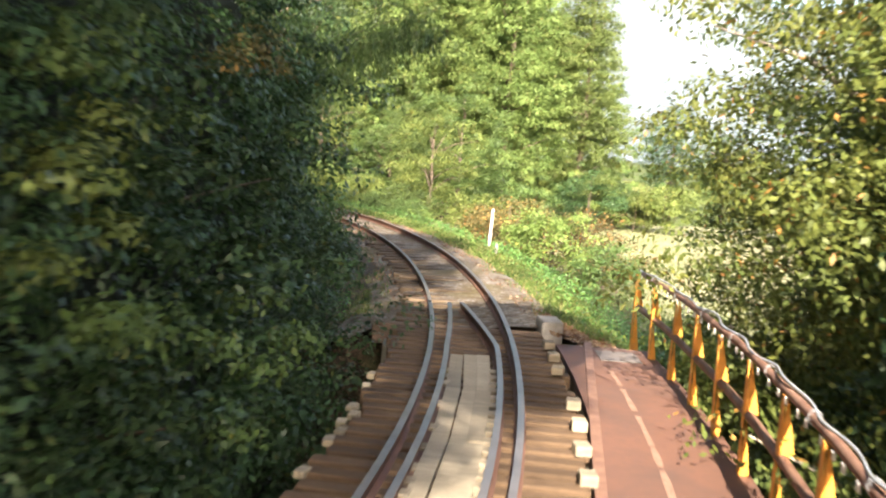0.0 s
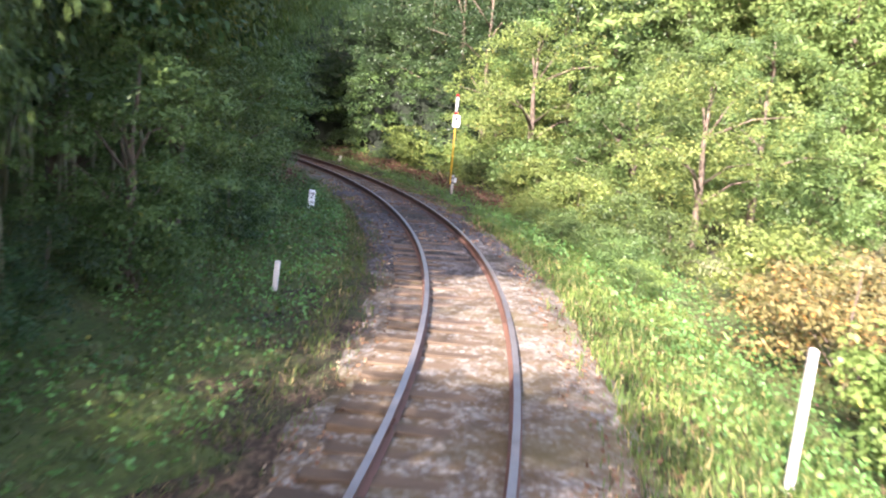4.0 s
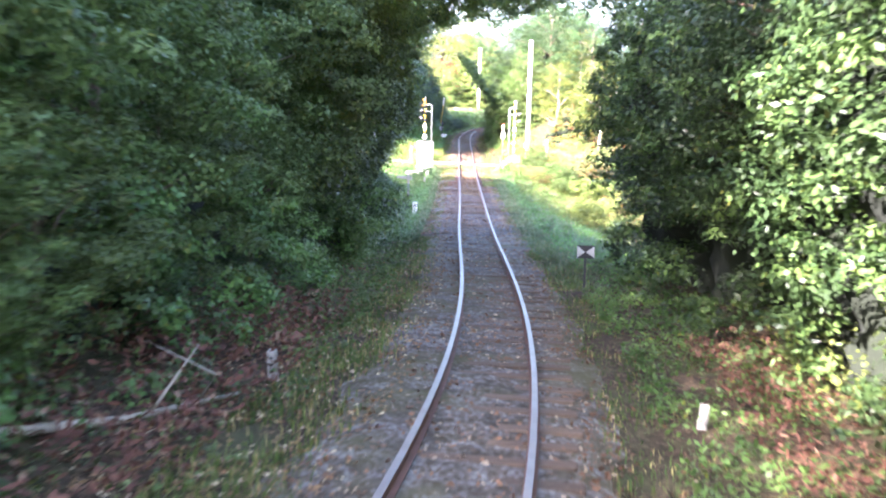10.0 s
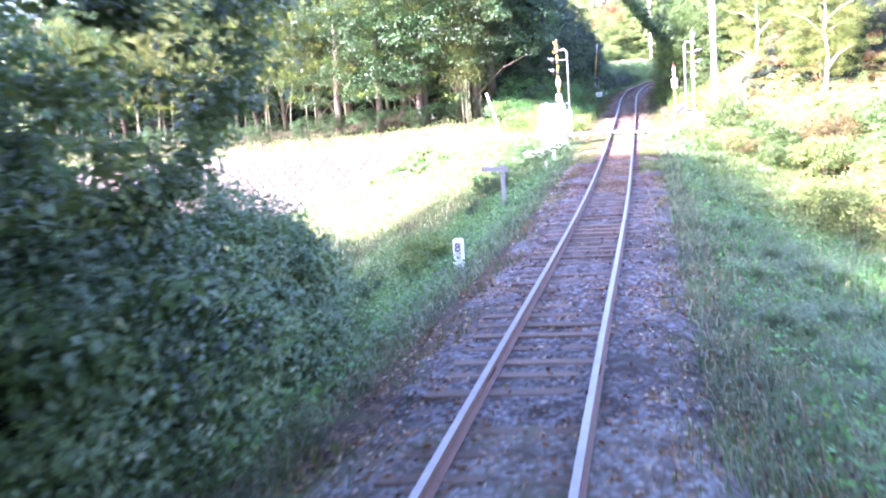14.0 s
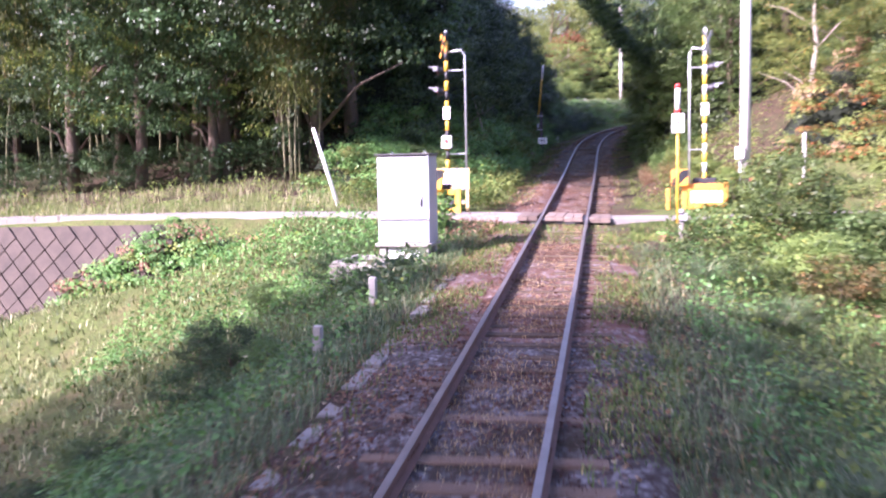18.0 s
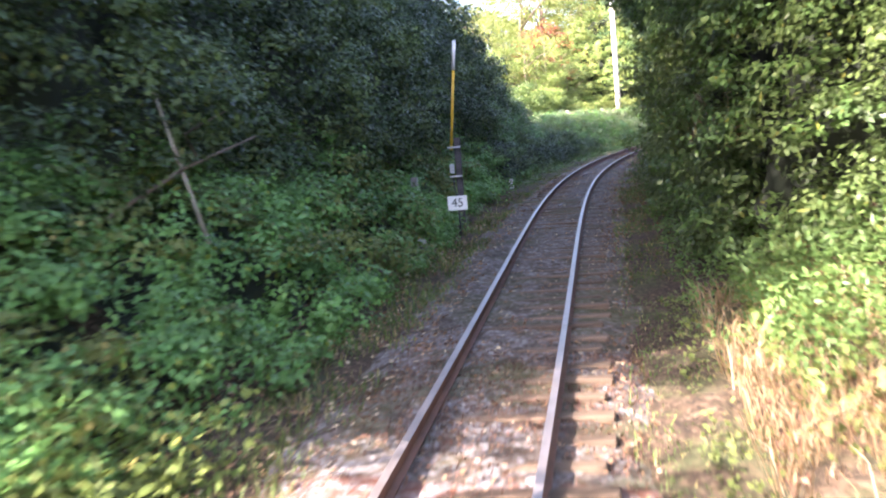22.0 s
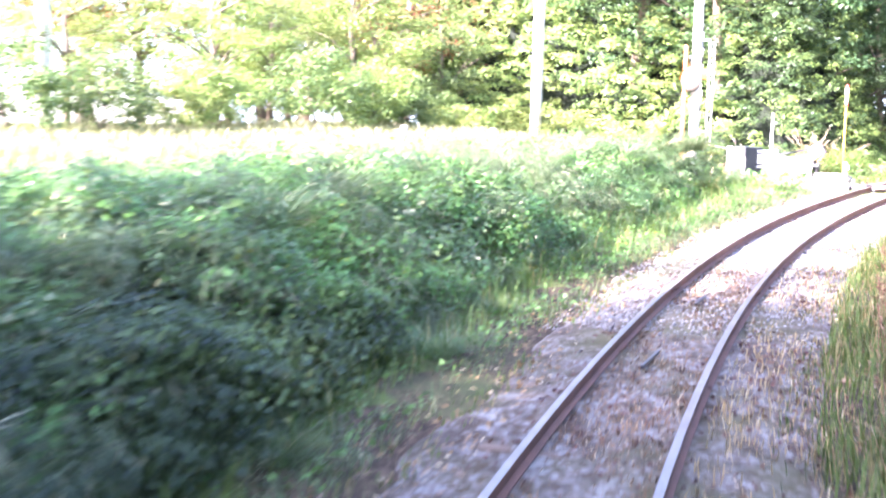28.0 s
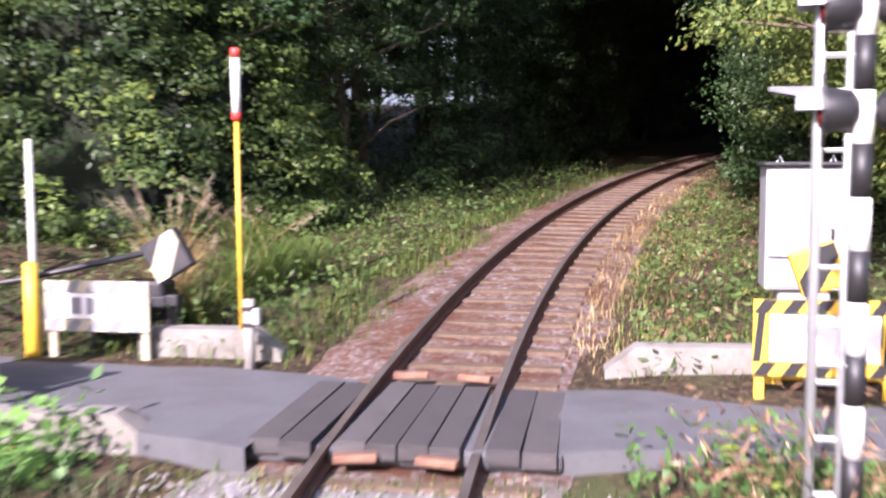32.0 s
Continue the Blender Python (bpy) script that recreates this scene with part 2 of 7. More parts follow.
# ---------------------------------------------------------------- geometry helpers
class Geo:
    """Collects corners and faces; mesh() makes them one mesh."""

    def __init__(self):
        self.v, self.f, self.m = [], [], []

    def add(self, verts, faces, mat=0):
        n = len(self.v)
        self.v += [tuple(p) for p in verts]
        self.f += [tuple(n + i for i in f) for f in faces]
        self.m += [mat] * len(faces)
        return self

    def box(self, lo, hi, m=None, mat=0, c=0.0):
        """A box with its long edges chamfered by c."""
        (x0, y0, z0), (x1, y1, z1) = lo, hi
        if c <= 0:
            v = [(x, y, z) for z in (z0, z1) for x, y in ((x0, y0), (x1, y0), (x1, y1), (x0, y1))]
            f = [(3, 2, 1, 0), (4, 5, 6, 7), (0, 1, 5, 4), (1, 2, 6, 5), (2, 3, 7, 6), (3, 0, 4, 7)]
        else:
            ring = lambda i, z: [(x0+c+i, y0+i, z), (x1-c-i, y0+i, z), (x1-i, y0+c+i, z), (x1-i, y1-c-i, z), (x1-c-i, y1-i, z), (x0+c+i, y1-i, z), (x0+i, y1-c-i, z), (x0+i, y0+c+i, z)]
            v = ring(c*.7, z0) + ring(0, z0 + c) + ring(0, z1 - c) + ring(c*.7, z1)
            f = [tuple(range(7, -1, -1)), tuple(range(24, 32))]
            f += [(k*8 + i, k*8 + (i+1) % 8, k*8 + 8 + (i+1) % 8, k*8 + 8 + i) for k in range(3) for i in range(8)]
        if m is not None:
            v = [m @ Vector(p) for p in v]
        return self.add(v, f, mat)

    def tube(self, pts, radii, n=8, mat=0, cap=True):
        pts = [Vector(p) for p in pts]
        if not hasattr(radii, "__len__"):
            radii = [radii] * len(pts)
        v, f = [], []
        for i, p in enumerate(pts):
            t = (pts[min(i + 1, len(pts) - 1)] - pts[max(i - 1, 0)]).normalized()
            a = Vector((0, 0, 1)) if abs(t.z) < 0.9 else Vector((1, 0, 0))
            x = t.cross(a).normalized()
            y = t.cross(x)
            v += [p + (x * math.cos(2*math.pi*k/n) + y * math.sin(2*math.pi*k/n)) * radii[i] for k in range(n)]
        for i in range(len(pts) - 1):
            f += [(i*n + k, i*n + n + k, i*n + n + (k+1) % n, i*n + (k+1) % n) for k in range(n)]
        if cap:
            f += [tuple(range(n)), tuple(range(len(v) - 1, len(v) - n - 1, -1))]
        return self.add(v, f, mat)

    def mesh(self, name, *mats, smoothed=False):
        me = bpy.data.meshes.new(name)
        me.from_pydata(self.v, [], self.f)
        for m in mats:
            me.materials.append(m)
        if len(mats) > 1:
            me.polygons.foreach_set("material_index", self.m)
        if smoothed:
            me.polygons.foreach_set("use_smooth", [True] * len(me.polygons))
        me.update()
        return me


def part(name, geo, mat, parent=None, label="", m=None, smoothed=False):
    me = geo if isinstance(geo, bpy.types.Mesh) else geo.mesh(name, *(mat if isinstance(mat, (list, tuple)) else [mat]), smoothed=smoothed)
    ob = new(name, me)
    if parent is not None:
        ob.parent = parent
    if m is not None:
        ob.matrix_basis = m
    return tagged(ob, label=label)


def thing(name, m, label, category, group=""):
    ob = new(name)
    ob.empty_display_size = 0.2
    ob.matrix_basis = m
    return tagged(ob, label, category, group)


def array_mesh(name, verts, faces, mat):
    """Mesh from arrays: verts (n, 3), faces (m, 3 or 4)."""
    me = bpy.data.meshes.new(name)
    n, k = faces.shape
    me.vertices.add(len(verts))
    me.vertices.foreach_set("co", np.ascontiguousarray(verts, np.float32).ravel())
    me.loops.add(n * k)
    me.loops.foreach_set("vertex_index", np.ascontiguousarray(faces, np.int32).ravel())
    me.polygons.add(n)
    me.polygons.foreach_set("loop_start", np.arange(0, n * k, k, dtype=np.int32))
    me.polygons.foreach_set("loop_total", np.full(n, k, np.int32))
    me.materials.append(mat)
    me.update(calc_edges=True)
    return me


# ---------------------------------------------------------------- materials
def material(name, build):
    mat = bpy.data.materials.new(name)
    mat.use_nodes = True
    nt = mat.node_tree
    build(nt, nt.nodes["Principled BSDF"])
    return mat


def node(nt, kind, **inputs):
    n = nt.nodes.new(kind)
    for k, v in inputs.items():
        k = k.replace("_", " ")
        if hasattr(v, "is_output"):
            nt.links.new(v, n.inputs[k])
        else:
            n.inputs[k].default_value = v
    return n


def ramp(nt, fac, stops):
    n = nt.nodes.new("ShaderNodeValToRGB")
    nt.links.new(fac, n.inputs[0])
    el_ = n.color_ramp.elements
    while len(el_) < len(stops):
        el_.new(0.5)
    for e, (p, c) in zip(el_, stops):
        e.position, e.color = p, (*c, 1)
    return n.outputs[0]


def mixed(nt, fac, a, b, mode='MIX'):
    n = nt.nodes.new("ShaderNodeMix")
    n.data_type, n.blend_type = 'RGBA', mode
    for i, v in ((0, fac), (6, a), (7, b)):
        if hasattr(v, "is_output"):
            nt.links.new(v, n.inputs[i])
        else:
            n.inputs[i].default_value = v if i == 0 else (*v, 1)
    return n.outputs[2]


def coords(nt):
    return nt.nodes.new("ShaderNodeTexCoord").outputs["Object"]


def noise_fac(nt, scale, detail=4, rough_=0.6, vec=None):
    n = node(nt, "ShaderNodeTexNoise", Scale=scale, Detail=detail, Roughness=rough_)
    nt.links.new(vec if vec is not None else coords(nt), n.inputs["Vector"])
    return n.outputs["Fac"]


def bump(nt, bsdf, fac, strength=0.5, distance=0.02):
    b = node(nt, "ShaderNodeBump", Strength=strength, Distance=distance, Height=fac)
    nt.links.new(b.outputs[0], bsdf.inputs["Normal"])


def plain(name, colour, dirt, roughness=0.6, metallic=0.0, scale=6.0, amount=0.35, bumps=0.15):
    """A paint or metal with dirt at two scales."""
    def build(nt, b):
        big, fine = noise_fac(nt, scale, 5), noise_fac(nt, scale * 9, 3)
        c = mixed(nt, ramp(nt, big, [(0.42, (0, 0, 0)), (0.72, (amount,) * 3)]), colour, dirt)
        c = mixed(nt, ramp(nt, fine, [(0.5, (0, 0, 0)), (0.85, (amount * .7,) * 3)]), c, dirt)
        nt.links.new(c, b.inputs["Base Color"])
        b.inputs["Roughness"].default_value, b.inputs["Metallic"].default_value = roughness, metallic
        bump(nt, b, fine, bumps, 0.004)
    return material(name, build)


def leaf_material(name, dark, light, odd, odd_share=0.06, gloss=0.45, through_=0.35):
    """Leaves that vary from leaf to leaf and from plant to plant, and let some light through."""
    def build(nt, b):
        rnd = nt.nodes.new("ShaderNodeNewGeometry").outputs["Random Per Island"]
        obj = nt.nodes.new("ShaderNodeObjectInfo").outputs["Random"]
        spray = ramp(nt, noise_fac(nt, 1.5, 3), [(.36, (0, 0, 0)), (.64, (1, 1, 1))])
        tone = mixed(nt, .25, spray, rnd)
        c = mixed(nt, tone, dark, light)
        c = mixed(nt, ramp(nt, noise_fac(nt, 0.5, 2), [(.4, (0, 0, 0)), (.7, (.8,) * 3)]), c, tuple(x * 0.6 for x in dark))
        pick = node(nt, "ShaderNodeMath")
        pick.operation = 'GREATER_THAN'
        wh = node(nt, "ShaderNodeTexWhiteNoise")
        wh.noise_dimensions = '1D'
        nt.links.new(rnd, wh.inputs["W"])
        nt.links.new(wh.outputs["Value"], pick.inputs[0])
        pick.inputs[1].default_value = 1 - odd_share
        c = mixed(nt, pick.outputs[0], c, odd)
        hs = node(nt, "ShaderNodeHueSaturation", Color=c)
        val = node(nt, "ShaderNodeMapRange", Value=obj)
        val.inputs["To Min"].default_value, val.inputs["To Max"].default_value = 0.72, 1.2
        hue = node(nt, "ShaderNodeMapRange", Value=obj)
        hue.inputs["To Min"].default_value, hue.inputs["To Max"].default_value = 0.485, 0.512
        nt.links.new(val.outputs[0], hs.inputs["Value"])
        nt.links.new(hue.outputs[0], hs.inputs["Hue"])
        c = hs.outputs[0]
        nt.links.new(c, b.inputs["Base Color"])
        b.inputs["Roughness"].default_value = gloss
        b.inputs["Specular IOR Level"].default_value = 0.25
        tr = node(nt, "ShaderNodeBsdfTranslucent", Color=c)
        mx = nt.nodes.new("ShaderNodeMixShader")
        mx.inputs[0].default_value = through_
        nt.links.new(b.outputs[0], mx.inputs[1])
        nt.links.new(tr.outputs[0], mx.inputs[2])
        nt.links.new(mx.outputs[0], nt.nodes["Material Output"].inputs["Surface"])
    return material(name, build)


def ground_build(nt, b):
    """Earth with patches of moss, dead leaves and trodden grass."""
    v = coords(nt)
    big, mid, fine = noise_fac(nt, 0.16, 5, .65, v), noise_fac(nt, 1.3, 5, .65, v), noise_fac(nt, 14, 4, .7, v)
    c = ramp(nt, mid, [(.3, (.05, .075, .022)), (.5, (.085, .105, .03)), (.68, (.14, .12, .055)), (.8, (.19, .12, .065))])
    c = mixed(nt, ramp(nt, big, [(.42, (0, 0, 0)), (.6, (.7,) * 3)]), c, (.1, .15, .035))
    c = mixed(nt, ramp(nt, fine, [(.35, (.8,) * 3), (.6, (0, 0, 0))]), c, (.045, .04, .02))
    nt.links.new(c, b.inputs["Base Color"])
    b.inputs["Roughness"].default_value = 0.95
    b.inputs["Specular IOR Level"].default_value = 0.12
    bump(nt, b, fine, 0.9, 0.06)


def ballast_build(pale, warm, moss):
    def build(nt, b):
        v = coords(nt)
        vor = nt.nodes.new("ShaderNodeTexVoronoi")
        vor.inputs["Scale"].default_value = 17
        nt.links.new(v, vor.inputs["Vector"])
        big, mid = noise_fac(nt, .5, 5, .65, v), noise_fac(nt, 3.1, 4, .65, v)
        stone = mixed(nt, .75, ramp(nt, vor.outputs["Distance"], [(0, (1, 1, 1)), (.75, (.35,) * 3)]), pale, 'MULTIPLY')
        tone = nt.nodes.new("ShaderNodeSeparateColor")
        nt.links.new(vor.outputs["Color"], tone.inputs[0])
        stone = mixed(nt, tone.outputs[0], stone, warm)
        c = mixed(nt, ramp(nt, mid, [(.45, (0, 0, 0)), (.62, (.75,) * 3)]), stone, tuple(x * .55 for x in warm))
        c = mixed(nt, ramp(nt, big, [(.5, (0, 0, 0)), (.63, (.7,) * 3)]), c, moss)
        nt.links.new(c, b.inputs["Base Color"])
        b.inputs["Roughness"].default_value = 0.9
        b.inputs["Specular IOR Level"].default_value = 0.12
        bump(nt, b, vor.outputs["Distance"], -1.0, 0.05)
    return build


def litter_build(nt, b):
    """Dark earth under trees, covered with dead leaves and twigs."""
    v = coords(nt)
    vor = nt.nodes.new("ShaderNodeTexVoronoi")
    vor.inputs["Scale"].default_value = 22
    nt.links.new(v, vor.inputs["Vector"])
    tone = nt.nodes.new("ShaderNodeSeparateColor")
    nt.links.new(vor.outputs["Color"], tone.inputs[0])
    c = ramp(nt, tone.outputs[0], [(.0, (.018, .014, .01)), (.45, (.04, .029, .018)), (.8, (.075, .05, .03)), (1, (.12, .085, .052))])
    c = mixed(nt, ramp(nt, noise_fac(nt, .9, 5, .65, v), [(.48, (0, 0, 0)), (.66, (.75,) * 3)]), c, (.05, .062, .024))
    c = mixed(nt, ramp(nt, noise_fac(nt, 5, 4, .7, v), [(.5, (0, 0, 0)), (.75, (.6,) * 3)]), c, (.035, .028, .02))
    nt.links.new(c, b.inputs["Base Color"])
    b.inputs["Roughness"].default_value = 0.95
    b.inputs["Specular IOR Level"].default_value = 0.12
    bump(nt, b, vor.outputs["Distance"], -.8, 0.04)


M_GROUND = material("earth_and_grass", ground_build)
M_LEAFY = material("leaf_litter", litter_build)
M_VERMILION = plain("faded_orange_red_paint", (.5, .15, .05), (.25, .1, .06), .55, 0, 5, .4, .15)
M_DULL = plain("dull_grey_steel", (.22, .23, .24), (.13, .11, .09), .6, .2, 4, .5, .1)
M_FIELD = plain("pale_dry_field", (.15, .155, .062), (.25, .215, .12), 1, 0, .16, .9, .6)
M_OLDWHITE = plain("dirty_white_paint", (.5, .49, .46), (.25, .22, .17), .55, 0, 6, .5, .15)
M_KERB = plain("stained_kerb_concrete", (.22, .205, .18), (.11, .1, .08), .95, 0, 3, .8, .5)
M_DISH = plain("weathered_mirror_back", (.075, .06, .048), (.035, .028, .023), .8, 0, 4, .6, .2)
# near-black colour that stands in for the shade inside thickets
M_UNDER = plain("inner_shade_sheet", (.012, .018, .007), (.006, .009, .004), 1, 0, 3, .9, .9)
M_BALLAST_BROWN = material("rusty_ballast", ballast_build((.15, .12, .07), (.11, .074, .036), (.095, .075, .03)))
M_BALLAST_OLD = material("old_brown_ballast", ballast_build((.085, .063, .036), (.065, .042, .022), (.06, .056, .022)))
# browns darkened to carry the tree shade over these stretches
M_BALLAST_DARK = material("shade_dark_ballast", ballast_build((.036, .026, .018), (.03, .017, .01), (.026, .021, .01)))
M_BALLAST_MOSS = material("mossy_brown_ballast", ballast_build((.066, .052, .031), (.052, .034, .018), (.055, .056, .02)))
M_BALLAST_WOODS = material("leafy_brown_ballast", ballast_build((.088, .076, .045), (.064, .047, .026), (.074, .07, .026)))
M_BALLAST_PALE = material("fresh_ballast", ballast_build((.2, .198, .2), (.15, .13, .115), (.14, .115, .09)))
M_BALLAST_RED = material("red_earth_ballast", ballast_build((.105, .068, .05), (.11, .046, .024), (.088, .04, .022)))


def wood_build(dark, light, grain=18):
    def build(nt, b):
        v = coords(nt)
        mp = node(nt, "ShaderNodeMapping", Vector=v)
        mp.inputs["Scale"].default_value = (1.2, grain, grain)
        f = noise_fac(nt, 2.0, 6, .7, mp.outputs[0])
        obj = nt.nodes.new("ShaderNodeObjectInfo").outputs["Random"]
        c = ramp(nt, f, [(.3, dark), (.7, light)])
        k = node(nt, "ShaderNodeMapRange", Value=obj)
        k.inputs["To Min"].default_value, k.inputs["To Max"].default_value = .65, 1.2
        hs = node(nt, "ShaderNodeHueSaturation", Color=c)
        nt.links.new(k.outputs[0], hs.inputs["Value"])
        c = mixed(nt, ramp(nt, noise_fac(nt, 2.2, 4, .6, v), [(.5, (0, 0, 0)), (.75, (.5,) * 3)]), hs.outputs[0], dark)
        nt.links.new(c, b.inputs["Base Color"])
        b.inputs["Roughness"].default_value = .85
        b.inputs["Specular IOR Level"].default_value = .2
        bump(nt, b, f, .6, .01)
    return build


M_TIE = material("sleeper_wood", wood_build((.055, .038, .026), (.17, .12, .08)))
M_TIE_RUSTY = material("rust_stained_sleeper", wood_build((.055, .039, .025), (.12, .085, .053)))
M_TIE_BRIDGE = material("rust_streaked_bridge_timber", wood_build((.05, .032, .019), (.135, .086, .048)))
M_LINE = plain("faded_cream_line", (.24, .15, .1), (.16, .075, .048), .8, 0, 14, .9, .2)
M_BLOCK_SHADE = plain("block_side_shade", (.016, .016, .018), (.03, .028, .026), .9, 0, 4, .5, .2)
M_PLATE = plain("dull_cover_plate", (.12, .105, .095), (.08, .06, .05), .85, 0, 4, .6, .2)
M_PLANK = material("weathered_pale_plank", wood_build((.17, .14, .095), (.4, .34, .24)))
M_PLANK_BROWN = material("brown_crossing_plank", wood_build((.1, .075, .06), (.23, .178, .14)))
M_PLANK_GREY = material("dark_grey_crossing_plank", wood_build((.045, .042, .042), (.115, .105, .102)))
M_RAIL = plain("rusty_rail_steel", (.14, .066, .04), (.06, .034, .022), .8, .2, 4, .6, .3)
M_RAIL_TOP = plain("worn_rail_top", (.2, .172, .148), (.1, .07, .05), .42, .6, 3, .6, .05)
M_BARK = plain("brown_bark", (.13, .095, .065), (.05, .04, .03), .95, 0, 5, .8, .8)
M_BARK_PALE = plain("pale_bark", (.36, .32, .25), (.16, .13, .09), .9, 0, 5, .7, .6)
M_CULM = plain("bamboo_culm", (.12, .12, .055), (.12, .09, .05), .5, 0, 3, .5, .1)
M_WHITE = plain("white_paint", (.78, .77, .73), (.4, .36, .3), .5, 0, 5, .25, .1)
M_BLACK = plain("black_paint", (.015, .015, .016), (.035, .032, .03), .5, 0, 5, .3, .1)
M_YELLOW = plain("yellow_paint", (.78, .47, .03), (.33, .2, .06), .5, 0, 5, .35, .15)
M_ORANGE = plain("orange_paint", (.72, .3, .03), (.28, .13, .05), .55, 0, 6, .5, .2)
M_REDGREY = plain("dull_red_board", (.2, .09, .085), (.1, .06, .055), .6, 0, 5, .5, .1)
M_RED = plain("red_paint", (.6, .05, .035), (.25, .08, .06), .45, 0, 5, .25, .1)
M_GALV = plain("galvanised_steel", (.5, .52, .53), (.3, .28, .26), .45, .6, 4, .4, .1)
M_CABINET = plain("off_white_enamel", (.33, .335, .345), (.25, .24, .225), .45, 0, 2.5, .3, .08)
M_CONCRETE = plain("weathered_concrete", (.3, .28, .25), (.14, .125, .095), .92, 0, 3, .7, .4)
M_DARKSTEEL = plain("dark_steel", (.05, .05, .055), (.12, .1, .08), .5, .6, 4, .4, .15)
M_RUSTPIPE = plain("rusty_pipe", (.17, .085, .055), (.33, .2, .13), .7, .3, 5, .6, .3)
M_DECK = plain("red_brown_deck_plate", (.135, .062, .037), (.07, .042, .031), .8, .05, 1.2, .7, .25)
M_ASPHALT = plain("worn_asphalt", (.085, .086, .09), (.05, .048, .048), .9, 0, 2, .6, .5)
M_OLDYELLOW = plain("weathered_yellow_paint", (.7, .5, .2), (.36, .26, .16), .6, 0, 5, .6, .2)
M_CREAM = plain("faded_cream_paint", (.42, .38, .26), (.36, .3, .2), .6, 0, 5, .5, .2)
M_GREYWOOD = material("silver_grey_wood", wood_build((.2, .19, .175), (.4, .39, .37)))
M_LANE = plain("pale_worn_concrete_lane", (.2, .185, .165), (.12, .105, .085), .92, 0, 1.5, .7, .5)
M_RETAIN = plain("brown_block_wall", (.07, .054, .041), (.034, .028, .022), .95, 0, 2, .8, .6)
M_LENS = plain("dark_red_lens", (.12, .012, .012), (.05, .01, .01), .15, 0, 5, .2, .02)
M_MIRROR = plain("mirror_glass", (.8, .82, .83), (.7, .7, .7), .05, 1.0, 2, .1, 0)
M_STONE = plain("crushed_stone", (.25, .24, .235), (.15, .125, .1), .9, 0, 9, .8, .3)
M_POLE = plain("pale_concrete_pole", (.55, .52, .48), (.34, .3, .26), .85, 0, 3, .4, .2)

# ---------------------------------------------------------------- ground
def spread(lo, hi, step, far):
    mid = list(np.arange(lo, hi, step))
    a, b, k, left, right = lo, hi, step, [], []
    while a > lo - far:
        k *= 1.35
        a -= k
        b += k
        left.append(a)
        right.append(b)
    return np.array(left[::-1] + mid + right)


def ground():
    xs, ys = spread(-225, 45, 0.9, 2400), spread(-25, 205, 0.9, 2400)
    gx, gy = np.meshgrid(xs, ys)
    px, py = gx.ravel(), gy.ravel()
    s, d, z = np.zeros(len(px)), np.zeros(len(px)), np.zeros(len(px))
    near = CL[::2]
    for a in range(0, len(px), 20000):
        q = (px[a:a+20000, None] - near[None, :, 0])**2 + (py[a:a+20000, None] - near[None, :, 1])**2
        i = q.argmin(1) * 2
        i = np.clip(i, 0, len(SG) - 1)
        dx, dy = px[a:a+20000] - CL[i, 0], py[a:a+20000] - CL[i, 1]
        along = -np.sin(TH[i]) * dx + np.cos(TH[i]) * dy
        side = np.cos(TH[i]) * dx + np.sin(TH[i]) * dy
        s[a:a+20000] = SG[i] + np.clip(along, -2, 2)
        d[a:a+20000] = np.sign(side) * np.hypot(side, np.maximum(0, np.abs(along) - 2))
        z[a:a+20000] = np.interp(s[a:a+20000], SG, CL[:, 2])
    e = np.abs(d)
    h = np.where(d > 0, table(RT, s, e), table(LT, s, e))
    h = h + 0.08 * np.clip((e - 2.4) / 2, 0, 1) * rough(s, d)
    far = np.clip((e - 60) / 250, 0, 1)
    z = (z + h) * (1 - far) + far * -3.0
    n, m = len(xs), len(ys)
    idx = np.arange(n * m).reshape(m, n)
    faces = np.stack([idx[:-1, :-1], idx[:-1, 1:], idx[1:, 1:], idx[1:, :-1]], -1).reshape(-1, 4)
    me = array_mesh("ground", np.stack([px, py, z], 1), faces, M_GROUND)
    me.materials.append(M_LEAFY)
    fs, fd = s[faces].mean(1), np.abs(d[faces].mean(1))
    reach = np.interp(fs, [-60, 15, 18, 50, 54, 86, 92, 128, 134, 142, 146, 180, 184, 212, 216], [14, 14, 2.3, 2.3, 14, 14, 2.4, 2.4, 2.0, 2.2, 14, 9, 2.5, 2.5, 14])
    me.materials.append(M_FIELD)
    kind = (fd < reach + .3 * rough(fs * 2, fd)).astype(np.int32)
    kind[(fs > X1 + 3.8) & (fs < X1 + 20) & (d[faces].mean(1) < -5)] = 1
    field = (d[faces].mean(1) > 9 + 1.5 * rough(fs, fd)) & (fs < 62) & (fs > -20)
    me.polygons.foreach_set("material_index", np.where(field & (kind == 0), 2, kind))
    me.polygons.foreach_set("use_smooth", [True] * len(me.polygons))
    return tagged(new("ground", me), "uneven earth ground with grass, moss and dead leaves", "ground", kind="structure")


ground()


